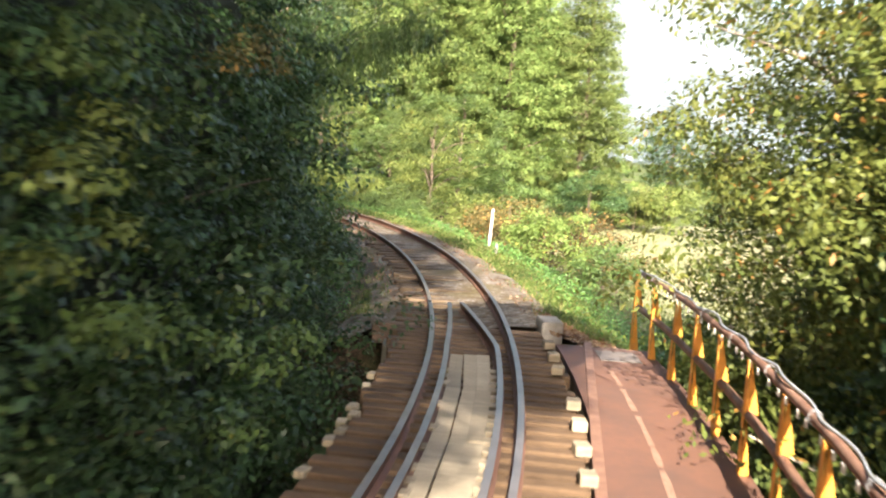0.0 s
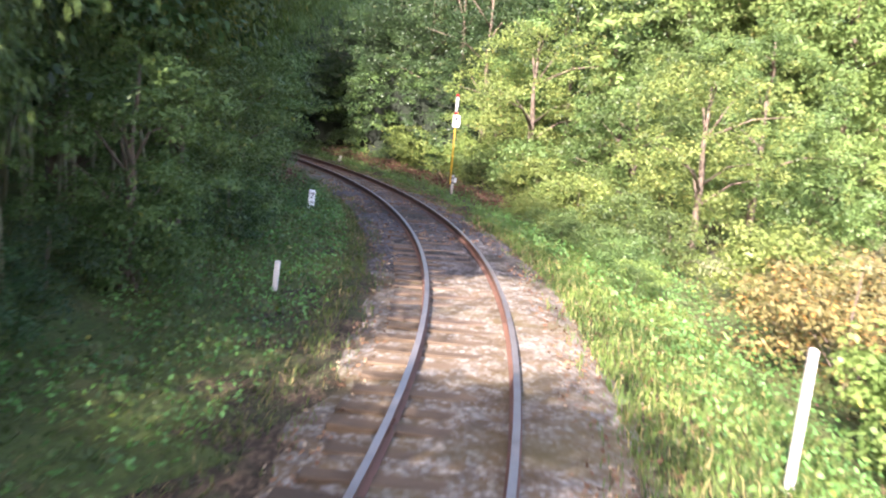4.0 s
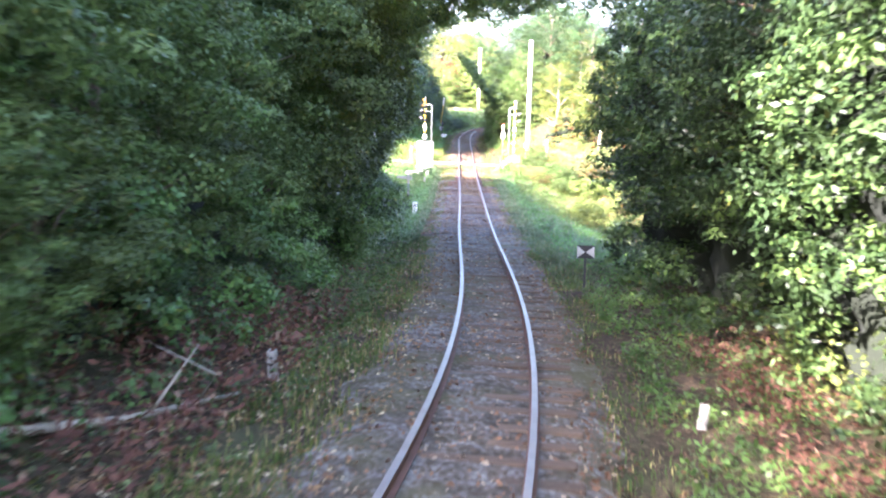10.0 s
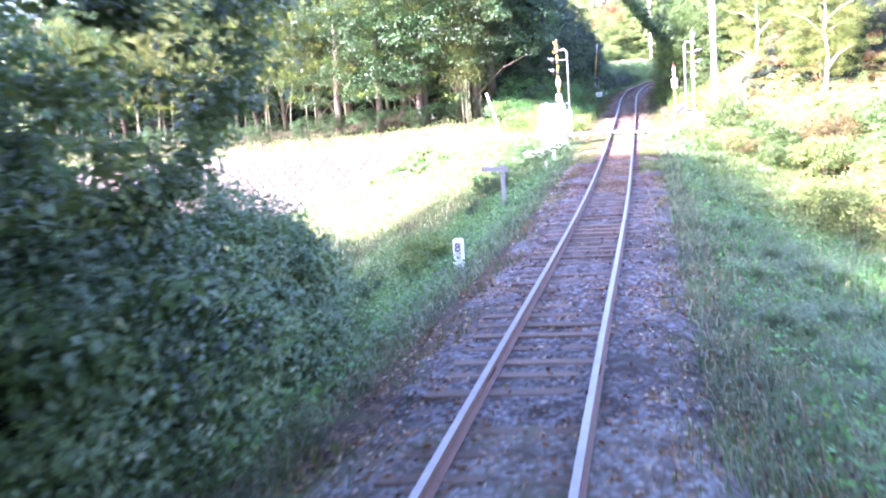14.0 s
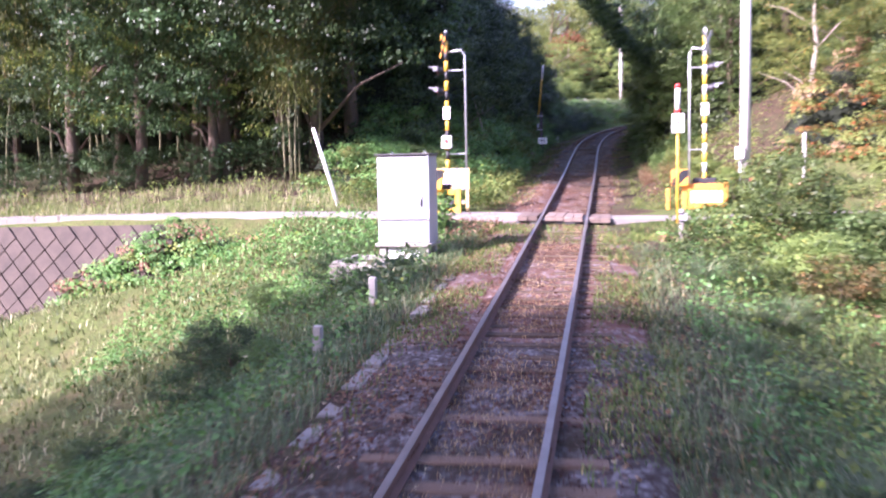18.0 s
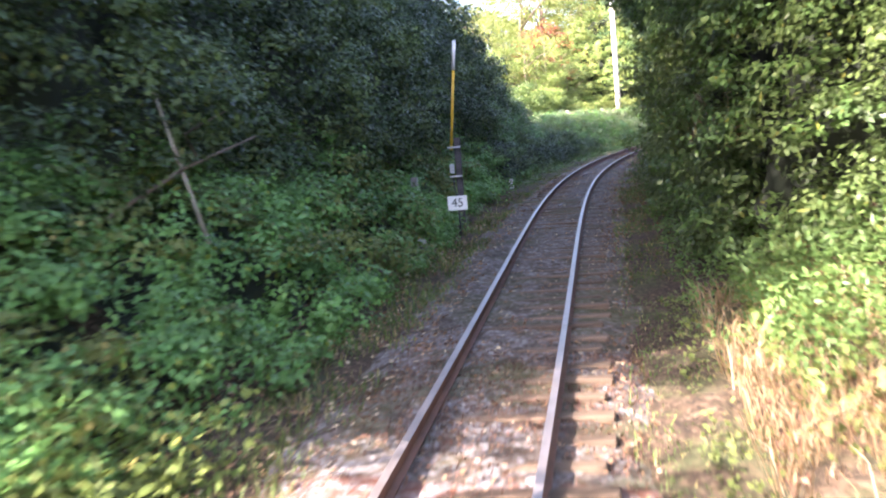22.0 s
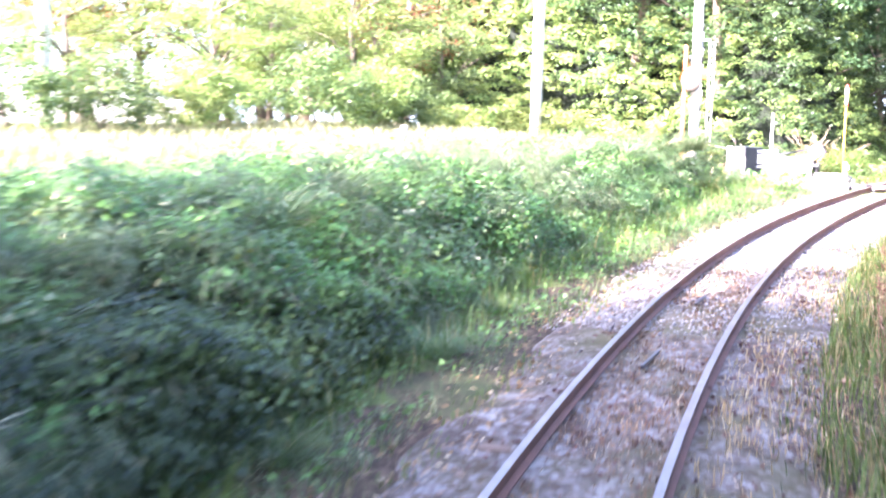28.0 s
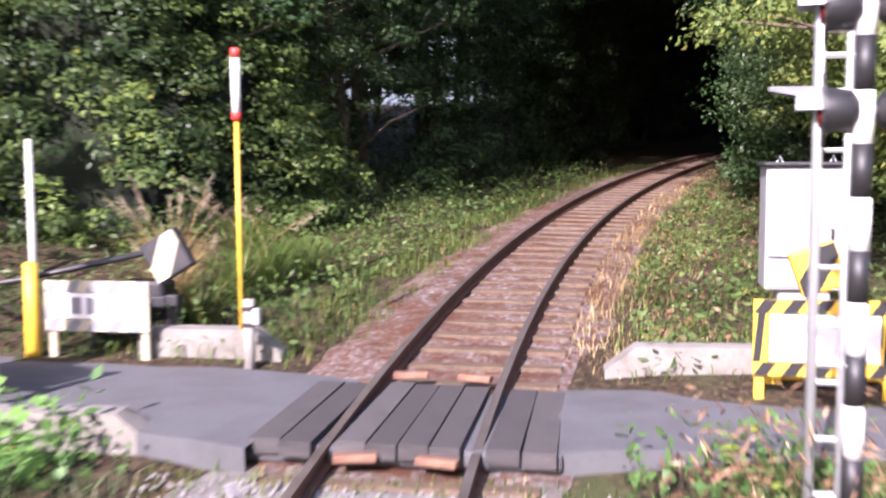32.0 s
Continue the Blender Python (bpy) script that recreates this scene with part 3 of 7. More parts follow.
def hills():
    """Far wooded hills, with the haze put into their colour."""
    for k, (dist, base, amp, a0, a1) in enumerate(((700, 0, 85, -60, 40), (1100, 0, 235, -75, 60))):
        v, f, n = [], [], 70
        for i in range(n + 1):
            a = radians(a0 + (a1 - a0) * i / n)
            top = base + amp * (0.55 + 0.3*math.sin(i*.17 + k) + 0.12*math.sin(i*.51 + 2*k) + .03*math.sin(i*1.7))
            for r, z in ((dist - 60, -20), (dist, top * .55), (dist + 150, top)):
                v.append((math.sin(a) * r, math.cos(a) * r, z))
        for i in range(n):
            for j in range(2):
                f.append((i*3 + j, i*3 + 3 + j, i*3 + 4 + j, i*3 + 1 + j))
        part("backdrop", Geo().add(v, f), M_HILL, None, "distant wooded hills with haze in their colour", smoothed=True)
        tagged(scene.collection.objects[-1], "distant wooded hills with haze in their colour", "hills", kind="structure")


# the blue-grey holds the distance haze of the hills
M_HILL = plain("haze_tinted_hill", (.1, .125, .135), (.08, .1, .115), 1, 0, .01, .5, 0)
hills()


# ---------------------------------------------------------------- the track
def strip(name, s0, s1, step, section, mat, wob=0.0, thing_label="", kind=""):
    """A band of the given cross-section (d, h) swept along the line."""
    rows = np.linspace(s0, s1 + .05, int((s1 - s0) / step) + 2)
    v, f, n = [], [], len(section)
    for s in rows:
        for d, h in section:
            edge = max(0, abs(d) - 1.0)
            v.append(at(s, d + wob * (math.sin(s*1.3 + d*3) * .5 + edge * 1.6 * float(rough(s * 1.1, d * 40))), h + wob * (.25 + edge * .5) * float(rough(s * 2.1, d * 3))))
    for i in range(len(rows) - 1):
        f += [(i*n + k, i*n + k + 1, i*n + n + k + 1, i*n + n + k) for k in range(n - 1)]
    return part(name, Geo().add(v, f), mat, None, thing_label, smoothed=True)


SECTION = [(-2.4, -.6), (-1.9, -.36), (-1.45, -.2), (-1.1, -.165), (-.75, -.16), (-.4, -.175), (0, -.17), (.4, -.175), (.75, -.16), (1.1, -.165), (1.45, -.2), (1.9, -.36), (2.4, -.6)]
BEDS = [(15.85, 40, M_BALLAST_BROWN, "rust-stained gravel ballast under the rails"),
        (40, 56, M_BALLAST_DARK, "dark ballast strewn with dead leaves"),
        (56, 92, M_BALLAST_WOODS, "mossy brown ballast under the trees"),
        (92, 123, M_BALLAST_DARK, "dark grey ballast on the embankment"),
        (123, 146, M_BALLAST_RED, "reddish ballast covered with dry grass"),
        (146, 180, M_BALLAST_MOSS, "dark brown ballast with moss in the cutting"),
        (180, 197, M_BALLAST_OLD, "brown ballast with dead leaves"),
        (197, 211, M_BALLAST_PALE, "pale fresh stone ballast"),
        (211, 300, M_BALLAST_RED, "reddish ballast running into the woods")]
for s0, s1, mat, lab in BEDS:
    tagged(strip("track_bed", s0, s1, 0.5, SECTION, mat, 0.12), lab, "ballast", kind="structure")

RAILS = [(-.034, 0), (-.034, -.035), (-.009, -.045), (-.009, -.12), (-.06, -.14), (-.06, -.15), (.06, -.15), (.06, -.14), (.009, -.12), (.009, -.045), (.034, -.035), (.034, 0)]
track = thing("railway_track", Matrix.Identity(4), "single narrow-gauge railway track with rusty rails on wooden sleepers", "railway track")


def rail(name, s0, s1, d_of, h0, parent, step=0.5, mats=(M_RAIL, M_RAIL_TOP), label=""):
    rows = list(np.arange(s0, s1 + 1e-6, step))
    g, n = Geo(), len(RAILS)
    v = [at(s, d_of(s) + a, h0 + b) for s in rows for a, b in RAILS]
    g.v = [tuple(p) for p in v]
    for i in range(len(rows) - 1):
        for k in range(n):
            g.f.append((i*n + k, i*n + n + k, i*n + n + (k+1) % n, i*n + (k+1) % n))
            g.m.append(1 if k == n - 1 else 0)
    g.f += [tuple(range(n)), tuple(range(len(v) - 1, len(v) - n - 1, -1))]
    g.m += [0, 0]
    return part(name, g, list(mats), parent, label)


for side in (-.565, .565):
    rail("rail", -8, 290, lambda s: side, 0, track)

# sleepers: hewn timbers, each a little different
rnd = random.Random(5)
TIE = []
for k in range(5):
    g, x, y = Geo(), 1.02 + .03 * k, .1 + .006 * k
    g.box((-x, -y, -.14), (x, y, 0), c=.018)
    TIE.append((g.mesh("sleeper", M_TIE), g.mesh("sleeper", M_TIE_RUSTY)))
tie_s = list(np.arange(16.2, 290, .62))
for i, s in enumerate(tie_s[:300]):
    rusty = s < 36 or 120 < s < 150
    part("sleeper", rnd.choice(TIE)[1 if rusty else 0], None, track, m=place(s + rnd.uniform(-.05, .05), rnd.uniform(-.04, .04), (-.157 if 94 < s < 137 else -.15 if s < 30 else -.2 if 176 < s < 198 else -.168) + rnd.uniform(-.02, .012), rnd.uniform(-1.5, 1.5)))
g = Geo()
for s in tie_s[300:]:
    g.box((-1.05, -.1, -.14), (1.05, .1, 0), place(s, 0, -.15, rnd.uniform(-1, 1)), c=.018)
tagged(part("far_sleeper", g, M_TIE, track), kind="stuff")

# rail joints: fishplates with bolts
g = Geo()
for side in (-1, 1):
    g.box((side*.014 - .008, -.24, -.1), (side*.014 + .008, .24, -.045), c=.005)
    for y in (-.17, -.06, .06, .17):
        g.tube([(side*.02, y, -.075), (side*.042, y, -.075)], .014, 6)
FISH = g.mesh("fishplate", M_RAIL)
for s in np.arange(6, 215, 12.5):
    for side in (-.565, .565):
        part("fishplate", FISH, None, track, m=place(s, side, 0))

# ---------------------------------------------------------------- plants
rng = np.random.default_rng(11)


def leaves(centres, length, width, droop=0.3, spreadz=0.6, fold=0.25, along=None):
    """Leaf blades: one folded quad each. Returns corners (n*4, 3) and faces (n, 4)."""
    n = len(centres)
    if along is None:
        a = rng.normal(size=(n, 3))
        a[:, 2] = a[:, 2] * spreadz - droop
    else:
        a = along + rng.normal(size=(n, 3)) * spreadz
    a /= np.linalg.norm(a, axis=1)[:, None] + 1e-9
    b = np.cross(a, rng.normal(size=(n, 3)) * .6 + (0, 0, 1))
    b /= np.linalg.norm(b, axis=1)[:, None] + 1e-9
    up = np.cross(b, a)
    L = length * rng.uniform(.6, 1.25, (n, 1))
    W = width * rng.uniform(.7, 1.2, (n, 1))
    mid = centres + a * L * .45
    v = np.stack([centres, mid + b * W * .5 - up * W * fold, centres + a * L - up * L * .12, mid - b * W * .5 - up * W * fold], 1)
    return v.reshape(-1, 3), np.arange(n * 4).reshape(n, 4)


def facing(centres, normal, length, width, droop=.3, jitter=.4, fold=.22):
    """Leaf blades whose faces turn towards the given normals."""
    n = len(centres)
    nn = normal + rng.normal(size=(n, 3)) * jitter
    nn /= np.linalg.norm(nn, axis=1)[:, None] + 1e-9
    a = rng.normal(size=(n, 3))
    a[:, 2] -= droop
    a -= (a * nn).sum(1)[:, None] * nn
    a /= np.linalg.norm(a, axis=1)[:, None] + 1e-9
    b = np.cross(nn, a)
    L = length * rng.uniform(.6, 1.25, (n, 1))
    W = width * rng.uniform(.7, 1.2, (n, 1))
    mid = centres + a * L * .45
    v = np.stack([centres, mid + b * W * .5 - nn * W * fold, centres + a * L - nn * L * .14, mid - b * W * .5 - nn * W * fold], 1)
    return v.reshape(-1, 3), np.arange(n * 4).reshape(n, 4)


def boughs(cl, rad, per, leaf, width, flat=.6, droop=.3, out=None):
    """Leafy pads round the middles cl: leaves on the upper and outer side of each, turned outwards."""
    k = len(cl)
    u = rng.normal(size=(k, per, 3))
    u /= np.linalg.norm(u, axis=2)[:, :, None]
    if out is not None:
        o = out[:, None, :]
        u = u - 2 * np.minimum((u * o).sum(2)[:, :, None] + .25, 0) * o
    u[:, :, 2] = np.where(u[:, :, 2] < -.3, np.abs(u[:, :, 2]), u[:, :, 2])
    r = rad[:, None, None] * (.45 + .65 * rng.uniform(size=(k, per, 1)) ** .6)
    wave = 1 + .25 * np.sin(u[:, :, :1] * 5 + cl[:, None, :1] * 3) * np.sin(u[:, :, 1:2] * 6 + cl[:, None, 1:2] * 5)
    p = cl[:, None] + u * r * wave * np.array([1, 1, flat])
    nrm = u + (0, 0, .3) + (0 if out is None else out[:, None, :] * .35)
    return facing(p.reshape(-1, 3), nrm.reshape(-1, 3), leaf, width, droop)


def clumps(count, radius, height, base, flat=1.0, power=.5, skew=0.0):
    """Middles of leaf clumps within an egg-shaped crown, most near its outside."""
    u = rng.normal(size=(count, 3))
    u /= np.linalg.norm(u, axis=1)[:, None]
    r = rng.uniform(.2, 1, (count, 1)) ** power
    p = u * r * np.array([radius, radius * flat, (height - base) / 2])
    p[:, 2] += (height + base) / 2
    lean = np.sin(np.arctan2(u[:, 1], u[:, 0]) * 3 + count) * .18 + rng.normal(size=count) * .1
    p[:, :2] *= (1 + lean)[:, None]
    t = (p[:, 2] - base) / (height - base)
    p[:, :2] *= (1 - skew * t)[:, None]
    return p


def limbs(height, base, cl, r0, mat_n=0, bend=.25, count=9, crook=.2):
    g = Geo()
    trunk, n = [], 6
    ox, oy = rng.normal(size=2) * crook
    for i in range(n + 1):
        t = i / n
        trunk.append((ox * math.sin(t*2.2) + rng.normal()*.04, oy * math.sin(t*1.7) + rng.normal()*.04, height * .85 * t))
    g.tube(trunk, [r0 * (1 - .8 * i / n) for i in range(n + 1)], 7)
    for k in rng.choice(len(cl), min(count, len(cl)), replace=False):
        e = Vector(cl[k])
        z0 = max(base * .6, e.z - rng.uniform(.6, 1.8))
        t = min(.95, max(.08, z0 / (height * .85)))
        i = int(t * n)
        s = Vector(trunk[i]).lerp(Vector(trunk[min(i + 1, n)]), t * n - i)
        m = s.lerp(e, .5) + Vector((rng.normal()*.12, rng.normal()*.12, bend))
        g.tube([s, m, e], [r0 * .32, r0 * .2, r0 * .06], 5)
    return g


def tree_kind(name, label, category, height, base, radius, n_clump, per, size, leaf, width, leaf_mat, bark, r0=.16, droop=.3, power=.5, skew=0., flat=.6, limbs_n=10, bend=.25):
    cl = clumps(n_clump, radius, height, base, power=power, skew=skew)
    cl = cl[cl[:, 2] > .1]
    v, f = boughs(cl, size * rng.uniform(.95, 1.75, len(cl)), per, leaf, width, flat, droop)
    root = thing(name, Matrix.Translation((0, 0, -500)), label, category)
    part("trunk", limbs(height, base, cl, r0, bend=bend, count=limbs_n), bark, root, smoothed=True)
    c = new("crown", array_mesh("crown", v, f, leaf_mat))
    c.parent = root
    return root


# dark evergreen green, also used to paint shade into foliage
L_DARK = leaf_material("dark_evergreen_and_shade_leaf", (.028, .055, .02), (.075, .13, .042), (.1, .11, .03), .02, .4)
L_MID = leaf_material("green_leaf", (.06, .105, .03), (.165, .235, .065), (.16, .17, .035), .02, .45)
# yellow-green leaves, also picked where foliage should look sunlit
L_LIGHT = leaf_material("yellow_green_leaf", (.11, .165, .038), (.28, .34, .09), (.3, .28, .07), .03, .5, .42)
L_BAMBOO = leaf_material("bamboo_leaf", (.06, .095, .016), (.18, .21, .04), (.32, .26, .07), .08, .45)
L_CEDAR = leaf_material("cypress_spray", (.1, .165, .04), (.23, .31, .085), (.16, .16, .05), .05, .6)
L_AUTUMN = leaf_material("autumn_leaf", (.1, .075, .02), (.26, .15, .035), (.36, .12, .04), .15, .55)
L_IVY = leaf_material("ivy_leaf", (.08, .175, .045), (.2, .36, .09), (.2, .24, .035), .02, .45)
L_GRASS = leaf_material("grass_blade", (.06, .11, .02), (.16, .21, .045), (.3, .25, .1), .12, .55, .3)
# dewy grass; the blue cast of shade is put into its colour
L_COOL = leaf_material("dewy_cool_shade_blade", (.07, .115, .045), (.17, .23, .1), (.3, .3, .16), .1, .5, .3)
L_STRAW = leaf_material("dry_straw", (.3, .2, .085), (.5, .37, .18), (.5, .42, .25), .1, .6, .3)
L_RUSSET = leaf_material("russet_dead_fern", (.125, .06, .038), (.23, .115, .068), (.28, .18, .11), .12, .7, .2)
L_WITHERED = leaf_material("pinkish_withered_stalk", (.2, .105, .06), (.37, .215, .13), (.46, .33, .22), .1, .7, .25)
L_PLUME = leaf_material("pampas_plume", (.45, .38, .25), (.65, .57, .42), (.7, .62, .5), .1, .7, .4)
L_MATTED = leaf_material("matted_red_brown_grass", (.085, .042, .028), (.16, .078, .05), (.2, .13, .085), .08, .75, .1)
L_DEAD = leaf_material("fallen_leaf", (.16, .085, .04), (.32, .2, .1), (.4, .32, .2), .15, .7, .1)

L_TURN = leaf_material("turning_leaf", (.085, .125, .03), (.25, .27, .06), (.36, .2, .05), .035, .5, .4)
L_WITHERING = leaf_material("browning_leaf", (.095, .085, .03), (.21, .17, .06), (.34, .18, .05), .1, .55, .3)
L_RED = leaf_material("red_autumn_leaf", (.2, .085, .04), (.4, .16, .07), (.24, .22, .06), .15, .6, .3)

# pale grass colour that also carries the sunlight on the meadows
L_BRIGHT = leaf_material("painted_sunlit_blade", (.2, .23, .085), (.38, .4, .19), (.5, .44, .26), .12, .55, .35)

KINDS = {}


def make_kinds():
    K = KINDS
    K["dark_a"] = tree_kind("evergreen_tree", "tall dark evergreen broadleaf tree beside the line", "tree", 9.5, 1.0, 3.1, 150, 130, .42, .11, .055, L_DARK, M_BARK)
    K["dark_b"] = tree_kind("evergreen_bush_tree", "dense dark evergreen tree with low branches", "tree", 7.5, .3, 2.7, 150, 130, .4, .1, .05, L_DARK, M_BARK)
    K["mid_a"] = tree_kind("broadleaf_tree", "green broadleaf tree with sunlit leaves", "tree", 8.0, .8, 2.9, 140, 115, .4, .13, .06, L_MID, M_BARK)
    K["mid_b"] = tree_kind("broadleaf_tree", "bushy green tree with drooping leaves", "tree", 6.0, .2, 2.4, 130, 110, .38, .13, .055, L_MID, M_BARK, droop=.6)
    K["light_a"] = tree_kind("young_tree", "yellow-green tree in the sun", "tree", 6.5, .8, 2.6, 110, 100, .42, .12, .06, L_LIGHT, M_BARK, power=.4)
    K["mixed_tree"] = tree_kind("broadleaf_tree", "tall tree with green leaves turning yellow and orange", "tree", 8.5, .8, 2.6, 170, 190, .4, .085, .04, L_TURN, M_BARK_PALE, power=.45, droop=.6)
    K["red"] = tree_kind("autumn_tree", "tree with red and orange autumn leaves", "tree", 6.0, 1.2, 2.3, 80, 70, .4, .16, .09, L_RED, M_BARK_PALE, power=.4)
    K["cedar"] = tree_kind("cypress_tree", "tall cypress with heavy green sprays", "tree", 17, 1.6, 4.4, 420, 120, .58, .2, .075, L_CEDAR, M_BARK, r0=.28, droop=.8, skew=.62, flat=.5, limbs_n=16, bend=-.2)
    K["shrub_light"] = tree_kind("shrub", "sunlit yellow-green shrub beside the line", "shrub", 2.2, 0, 1.5, 60, 80, .3, .12, .07, L_LIGHT, M_BARK, r0=.04, limbs_n=5)
    K["shrub_mid"] = tree_kind("shrub", "green leafy shrub beside the line", "shrub", 2.0, 0, 1.4, 60, 80, .3, .11, .06, L_MID, M_BARK, r0=.04, limbs_n=5)
    K["shrub_dark"] = tree_kind("shrub", "dark green shrub beside the line", "shrub", 2.4, 0, 1.5, 60, 85, .3, .1, .05, L_DARK, M_BARK, r0=.04, limbs_n=5)
    K["shrub_brown"] = tree_kind("shrub", "shrub with withered brown leaves", "shrub", 2.0, 0, 1.5, 55, 70, .3, .1, .05, L_WITHERING, M_BARK, r0=.04, limbs_n=8)


def bamboo_kind(tall, lean, label, n_culm=3, mat=L_BAMBOO, per=900):
    """A clump of arching bamboo: culms with hanging sprays of narrow leaves."""
    root = thing("bamboo_clump", Matrix.Translation((0, 0, -500)), label, "bamboo")
    pts, dirs = [], []
    for c in range(n_culm):
        a = rng.uniform(0, 2 * math.pi)
        b = np.array([rng.normal() * .55, rng.normal() * .55, 0])
        way = np.array([math.cos(a), math.sin(a), 0]) * lean * rng.uniform(.6, 1.2)
        H = tall * rng.uniform(.8, 1.1)
        line = [b + way * (t ** 2.4) * H * .45 + np.array([0, 0, H * (t - .16 * t ** 3 * lean)]) for t in np.linspace(0, 1, 12)]
        part("culm", Geo().tube([tuple(p) for p in line], list(np.linspace(.045, .008, 12)), 6), M_CULM, root, smoothed=True)
        t = rng.uniform(.3, 1, per) ** .7
        q = np.array(line)
        i = np.clip((t * 11).astype(int), 0, 10)
        base = q[i] * (1 - (t * 11 - i))[:, None] + q[i + 1] * (t * 11 - i)[:, None]
        out = rng.normal(size=(per, 3)) * np.array([.62, .62, .25]) * (1.25 - .6 * t)[:, None] * tall / 7
        out[:, 2] -= np.hypot(out[:, 0], out[:, 1]) * .5
        for k in range(5):
            pts.append(base + out * (1 - .1 * k) + rng.normal(size=(per, 3)) * .07)
            d = out / (np.linalg.norm(out, axis=1)[:, None] + 1e-6)
            d[:, 2] -= 1.1
            dirs.append(d)
    v, f = leaves(np.concatenate(pts), .17, .026, along=np.concatenate(dirs), spreadz=.4)
    o = new("foliage", array_mesh("foliage", v, f, mat))
    o.parent = root
    return root


make_kinds()
KINDS["bamboo_a"] = bamboo_kind(9, 1.0, "arching yellow-green bamboo with hanging leaves")
KINDS["bamboo_b"] = bamboo_kind(7.5, 1.2, "arching green bamboo with drooping leafy tips", 4)
KINDS["bamboo_c"] = bamboo_kind(10, .45, "upright bamboo at the edge of the grove", 6)
KINDS["willowy"] = bamboo_kind(7, 1.3, "dark green bamboo hanging over the line", 7, L_MID, 700)


def grass_clump(name, label, n, height, lean, mat, width=.02, plumes=0):
    root = thing(name, Matrix.Translation((0, 0, -500)), label, "grass")
    a = rng.uniform(0, 2 * math.pi, n)
    r = rng.uniform(0, .28, n)
    h = height * rng.uniform(.55, 1.1, n)
    k = lean * rng.uniform(.4, 1.2, n)
    v, f = [], []
    rows = 5
    for j in range(rows):
        t = j / (rows - 1)
        out = r + k * h * t ** 2
        w = width * (1 - t ** 2 * .95) / 2
        x, y = np.cos(a) * out, np.sin(a) * out
        z = h * (t - .35 * k * t ** 2.5)
        v.append(np.stack([x - np.sin(a) * w, y + np.cos(a) * w, z], 1))
        v.append(np.stack([x + np.sin(a) * w, y - np.cos(a) * w, z], 1))
    V = np.stack(v, 1).reshape(-1, 3)
    base = np.arange(n)[:, None] * rows * 2
    F = np.concatenate([base + np.array([[2*j, 2*j + 1, 2*j + 3, 2*j + 2]]) for j in range(rows - 1)], 0)
    o = new("foliage", array_mesh("foliage", V, F, mat))
    o.parent = root
    for p in range(plumes):
        b, hh, kk = rng.uniform(0, 2 * math.pi), height * rng.uniform(1.1, 1.45), lean * rng.uniform(.3, .8)
        line = [Vector((math.cos(b) * (.1 + kk * hh * t * t), math.sin(b) * (.1 + kk * hh * t * t), hh * (t - .2 * kk * t ** 3))) for t in np.linspace(0, 1, 8)]
        part("stalk", Geo().tube(line, .005, 4), L_STRAW, root)
        tip, back = np.array(line[-1]), np.array(line[-3])
        way = (tip - back) / np.linalg.norm(tip - back)
        q = tip - way * rng.uniform(0, .4, (70, 1)) + rng.normal(size=(70, 3)) * .012
        vv, ff = leaves(q, .11, .008, along=np.tile(way + (0, 0, -.5), (70, 1)), spreadz=.35)
        pl = new("plume", array_mesh("plume", vv, ff, L_PLUME))
        pl.parent = root
    return root


KINDS["pampas"] = grass_clump("pampas_grass", "tall pampas grass with pale feathery plumes", 150, 1.35, .75, L_STRAW, .016, 6)
KINDS["pampas_green"] = grass_clump("pampas_grass", "tall green pampas grass bending over", 170, 1.3, 1.0, L_GRASS, .018, 2)
KINDS["reed"] = grass_clump("grass_tuft", "thick drooping tuft of long green grass on the bank", 300, 1.0, 1.35, L_COOL, .014)
KINDS["weed_tuft"] = grass_clump("grass_tuft", "dense tuft of long green grass", 120, .6, .7, L_COOL, .012)


GROUPS = {"pampas": "pampas grass along the bank", "pampas_green": "pampas grass along the bank", "weed_tuft": "grass tufts beside the line", "reed": "grass tufts beside the line"}


def plant(kind, s, d, size=1.0, h=None, turn=None, lean=0.0):
    p = at(s, d, 0)
    z = over(s, d) if h is None else h
    t = rnd.uniform(0, 360) if turn is None else turn
    m = Matrix.Translation((p.x, p.y, p.z + z - .05)) @ pose(0, 0, 0, lean, 0, t) @ Matrix.Scale(size * rnd.uniform(.92, 1.08), 4)
    ob = copy_thing(KINDS[kind], m)
    ob.matrix_basis = m
    tagged(ob, group=GROUPS.get(kind, ""))
    return ob


def row(kinds, s0, s1, step, d0, d1, size=(.85, 1.15), h=None):
    s = s0
    while s < s1:
        plant(rnd.choice(kinds), s + rnd.uniform(-.4, .4) * step, rnd.uniform(d0, d1), rnd.uniform(*size), h)
        s += step * rnd.uniform(.8, 1.2)


def places(s, d, h):
    """World places for arrays of s, d, h."""
    th = np.interp(s, SG, TH)
    return np.stack([np.interp(s, SG, CL[:, 0]) + np.cos(th) * d, np.interp(s, SG, CL[:, 1]) + np.sin(th) * d, np.interp(s, SG, CL[:, 2]) + h], 1)


def lumps(u, w):
    return .5 * np.sin(u * 1.9 + 1.7 * np.sin(w * 1.1)) * np.sin(w * 1.5 + np.sin(u * .8)) + .35 * np.sin(u * 4.3 + w * 2.1) * np.sin(w * 3.7 - u * 1.2) + .55 * np.sin(u * .7 + w * .4) * np.cos(u * .23 + w * .5) + .2 * np.sin(u * 7.1 - w * 5.3) * np.sin(w * 8.3 + u * 2)


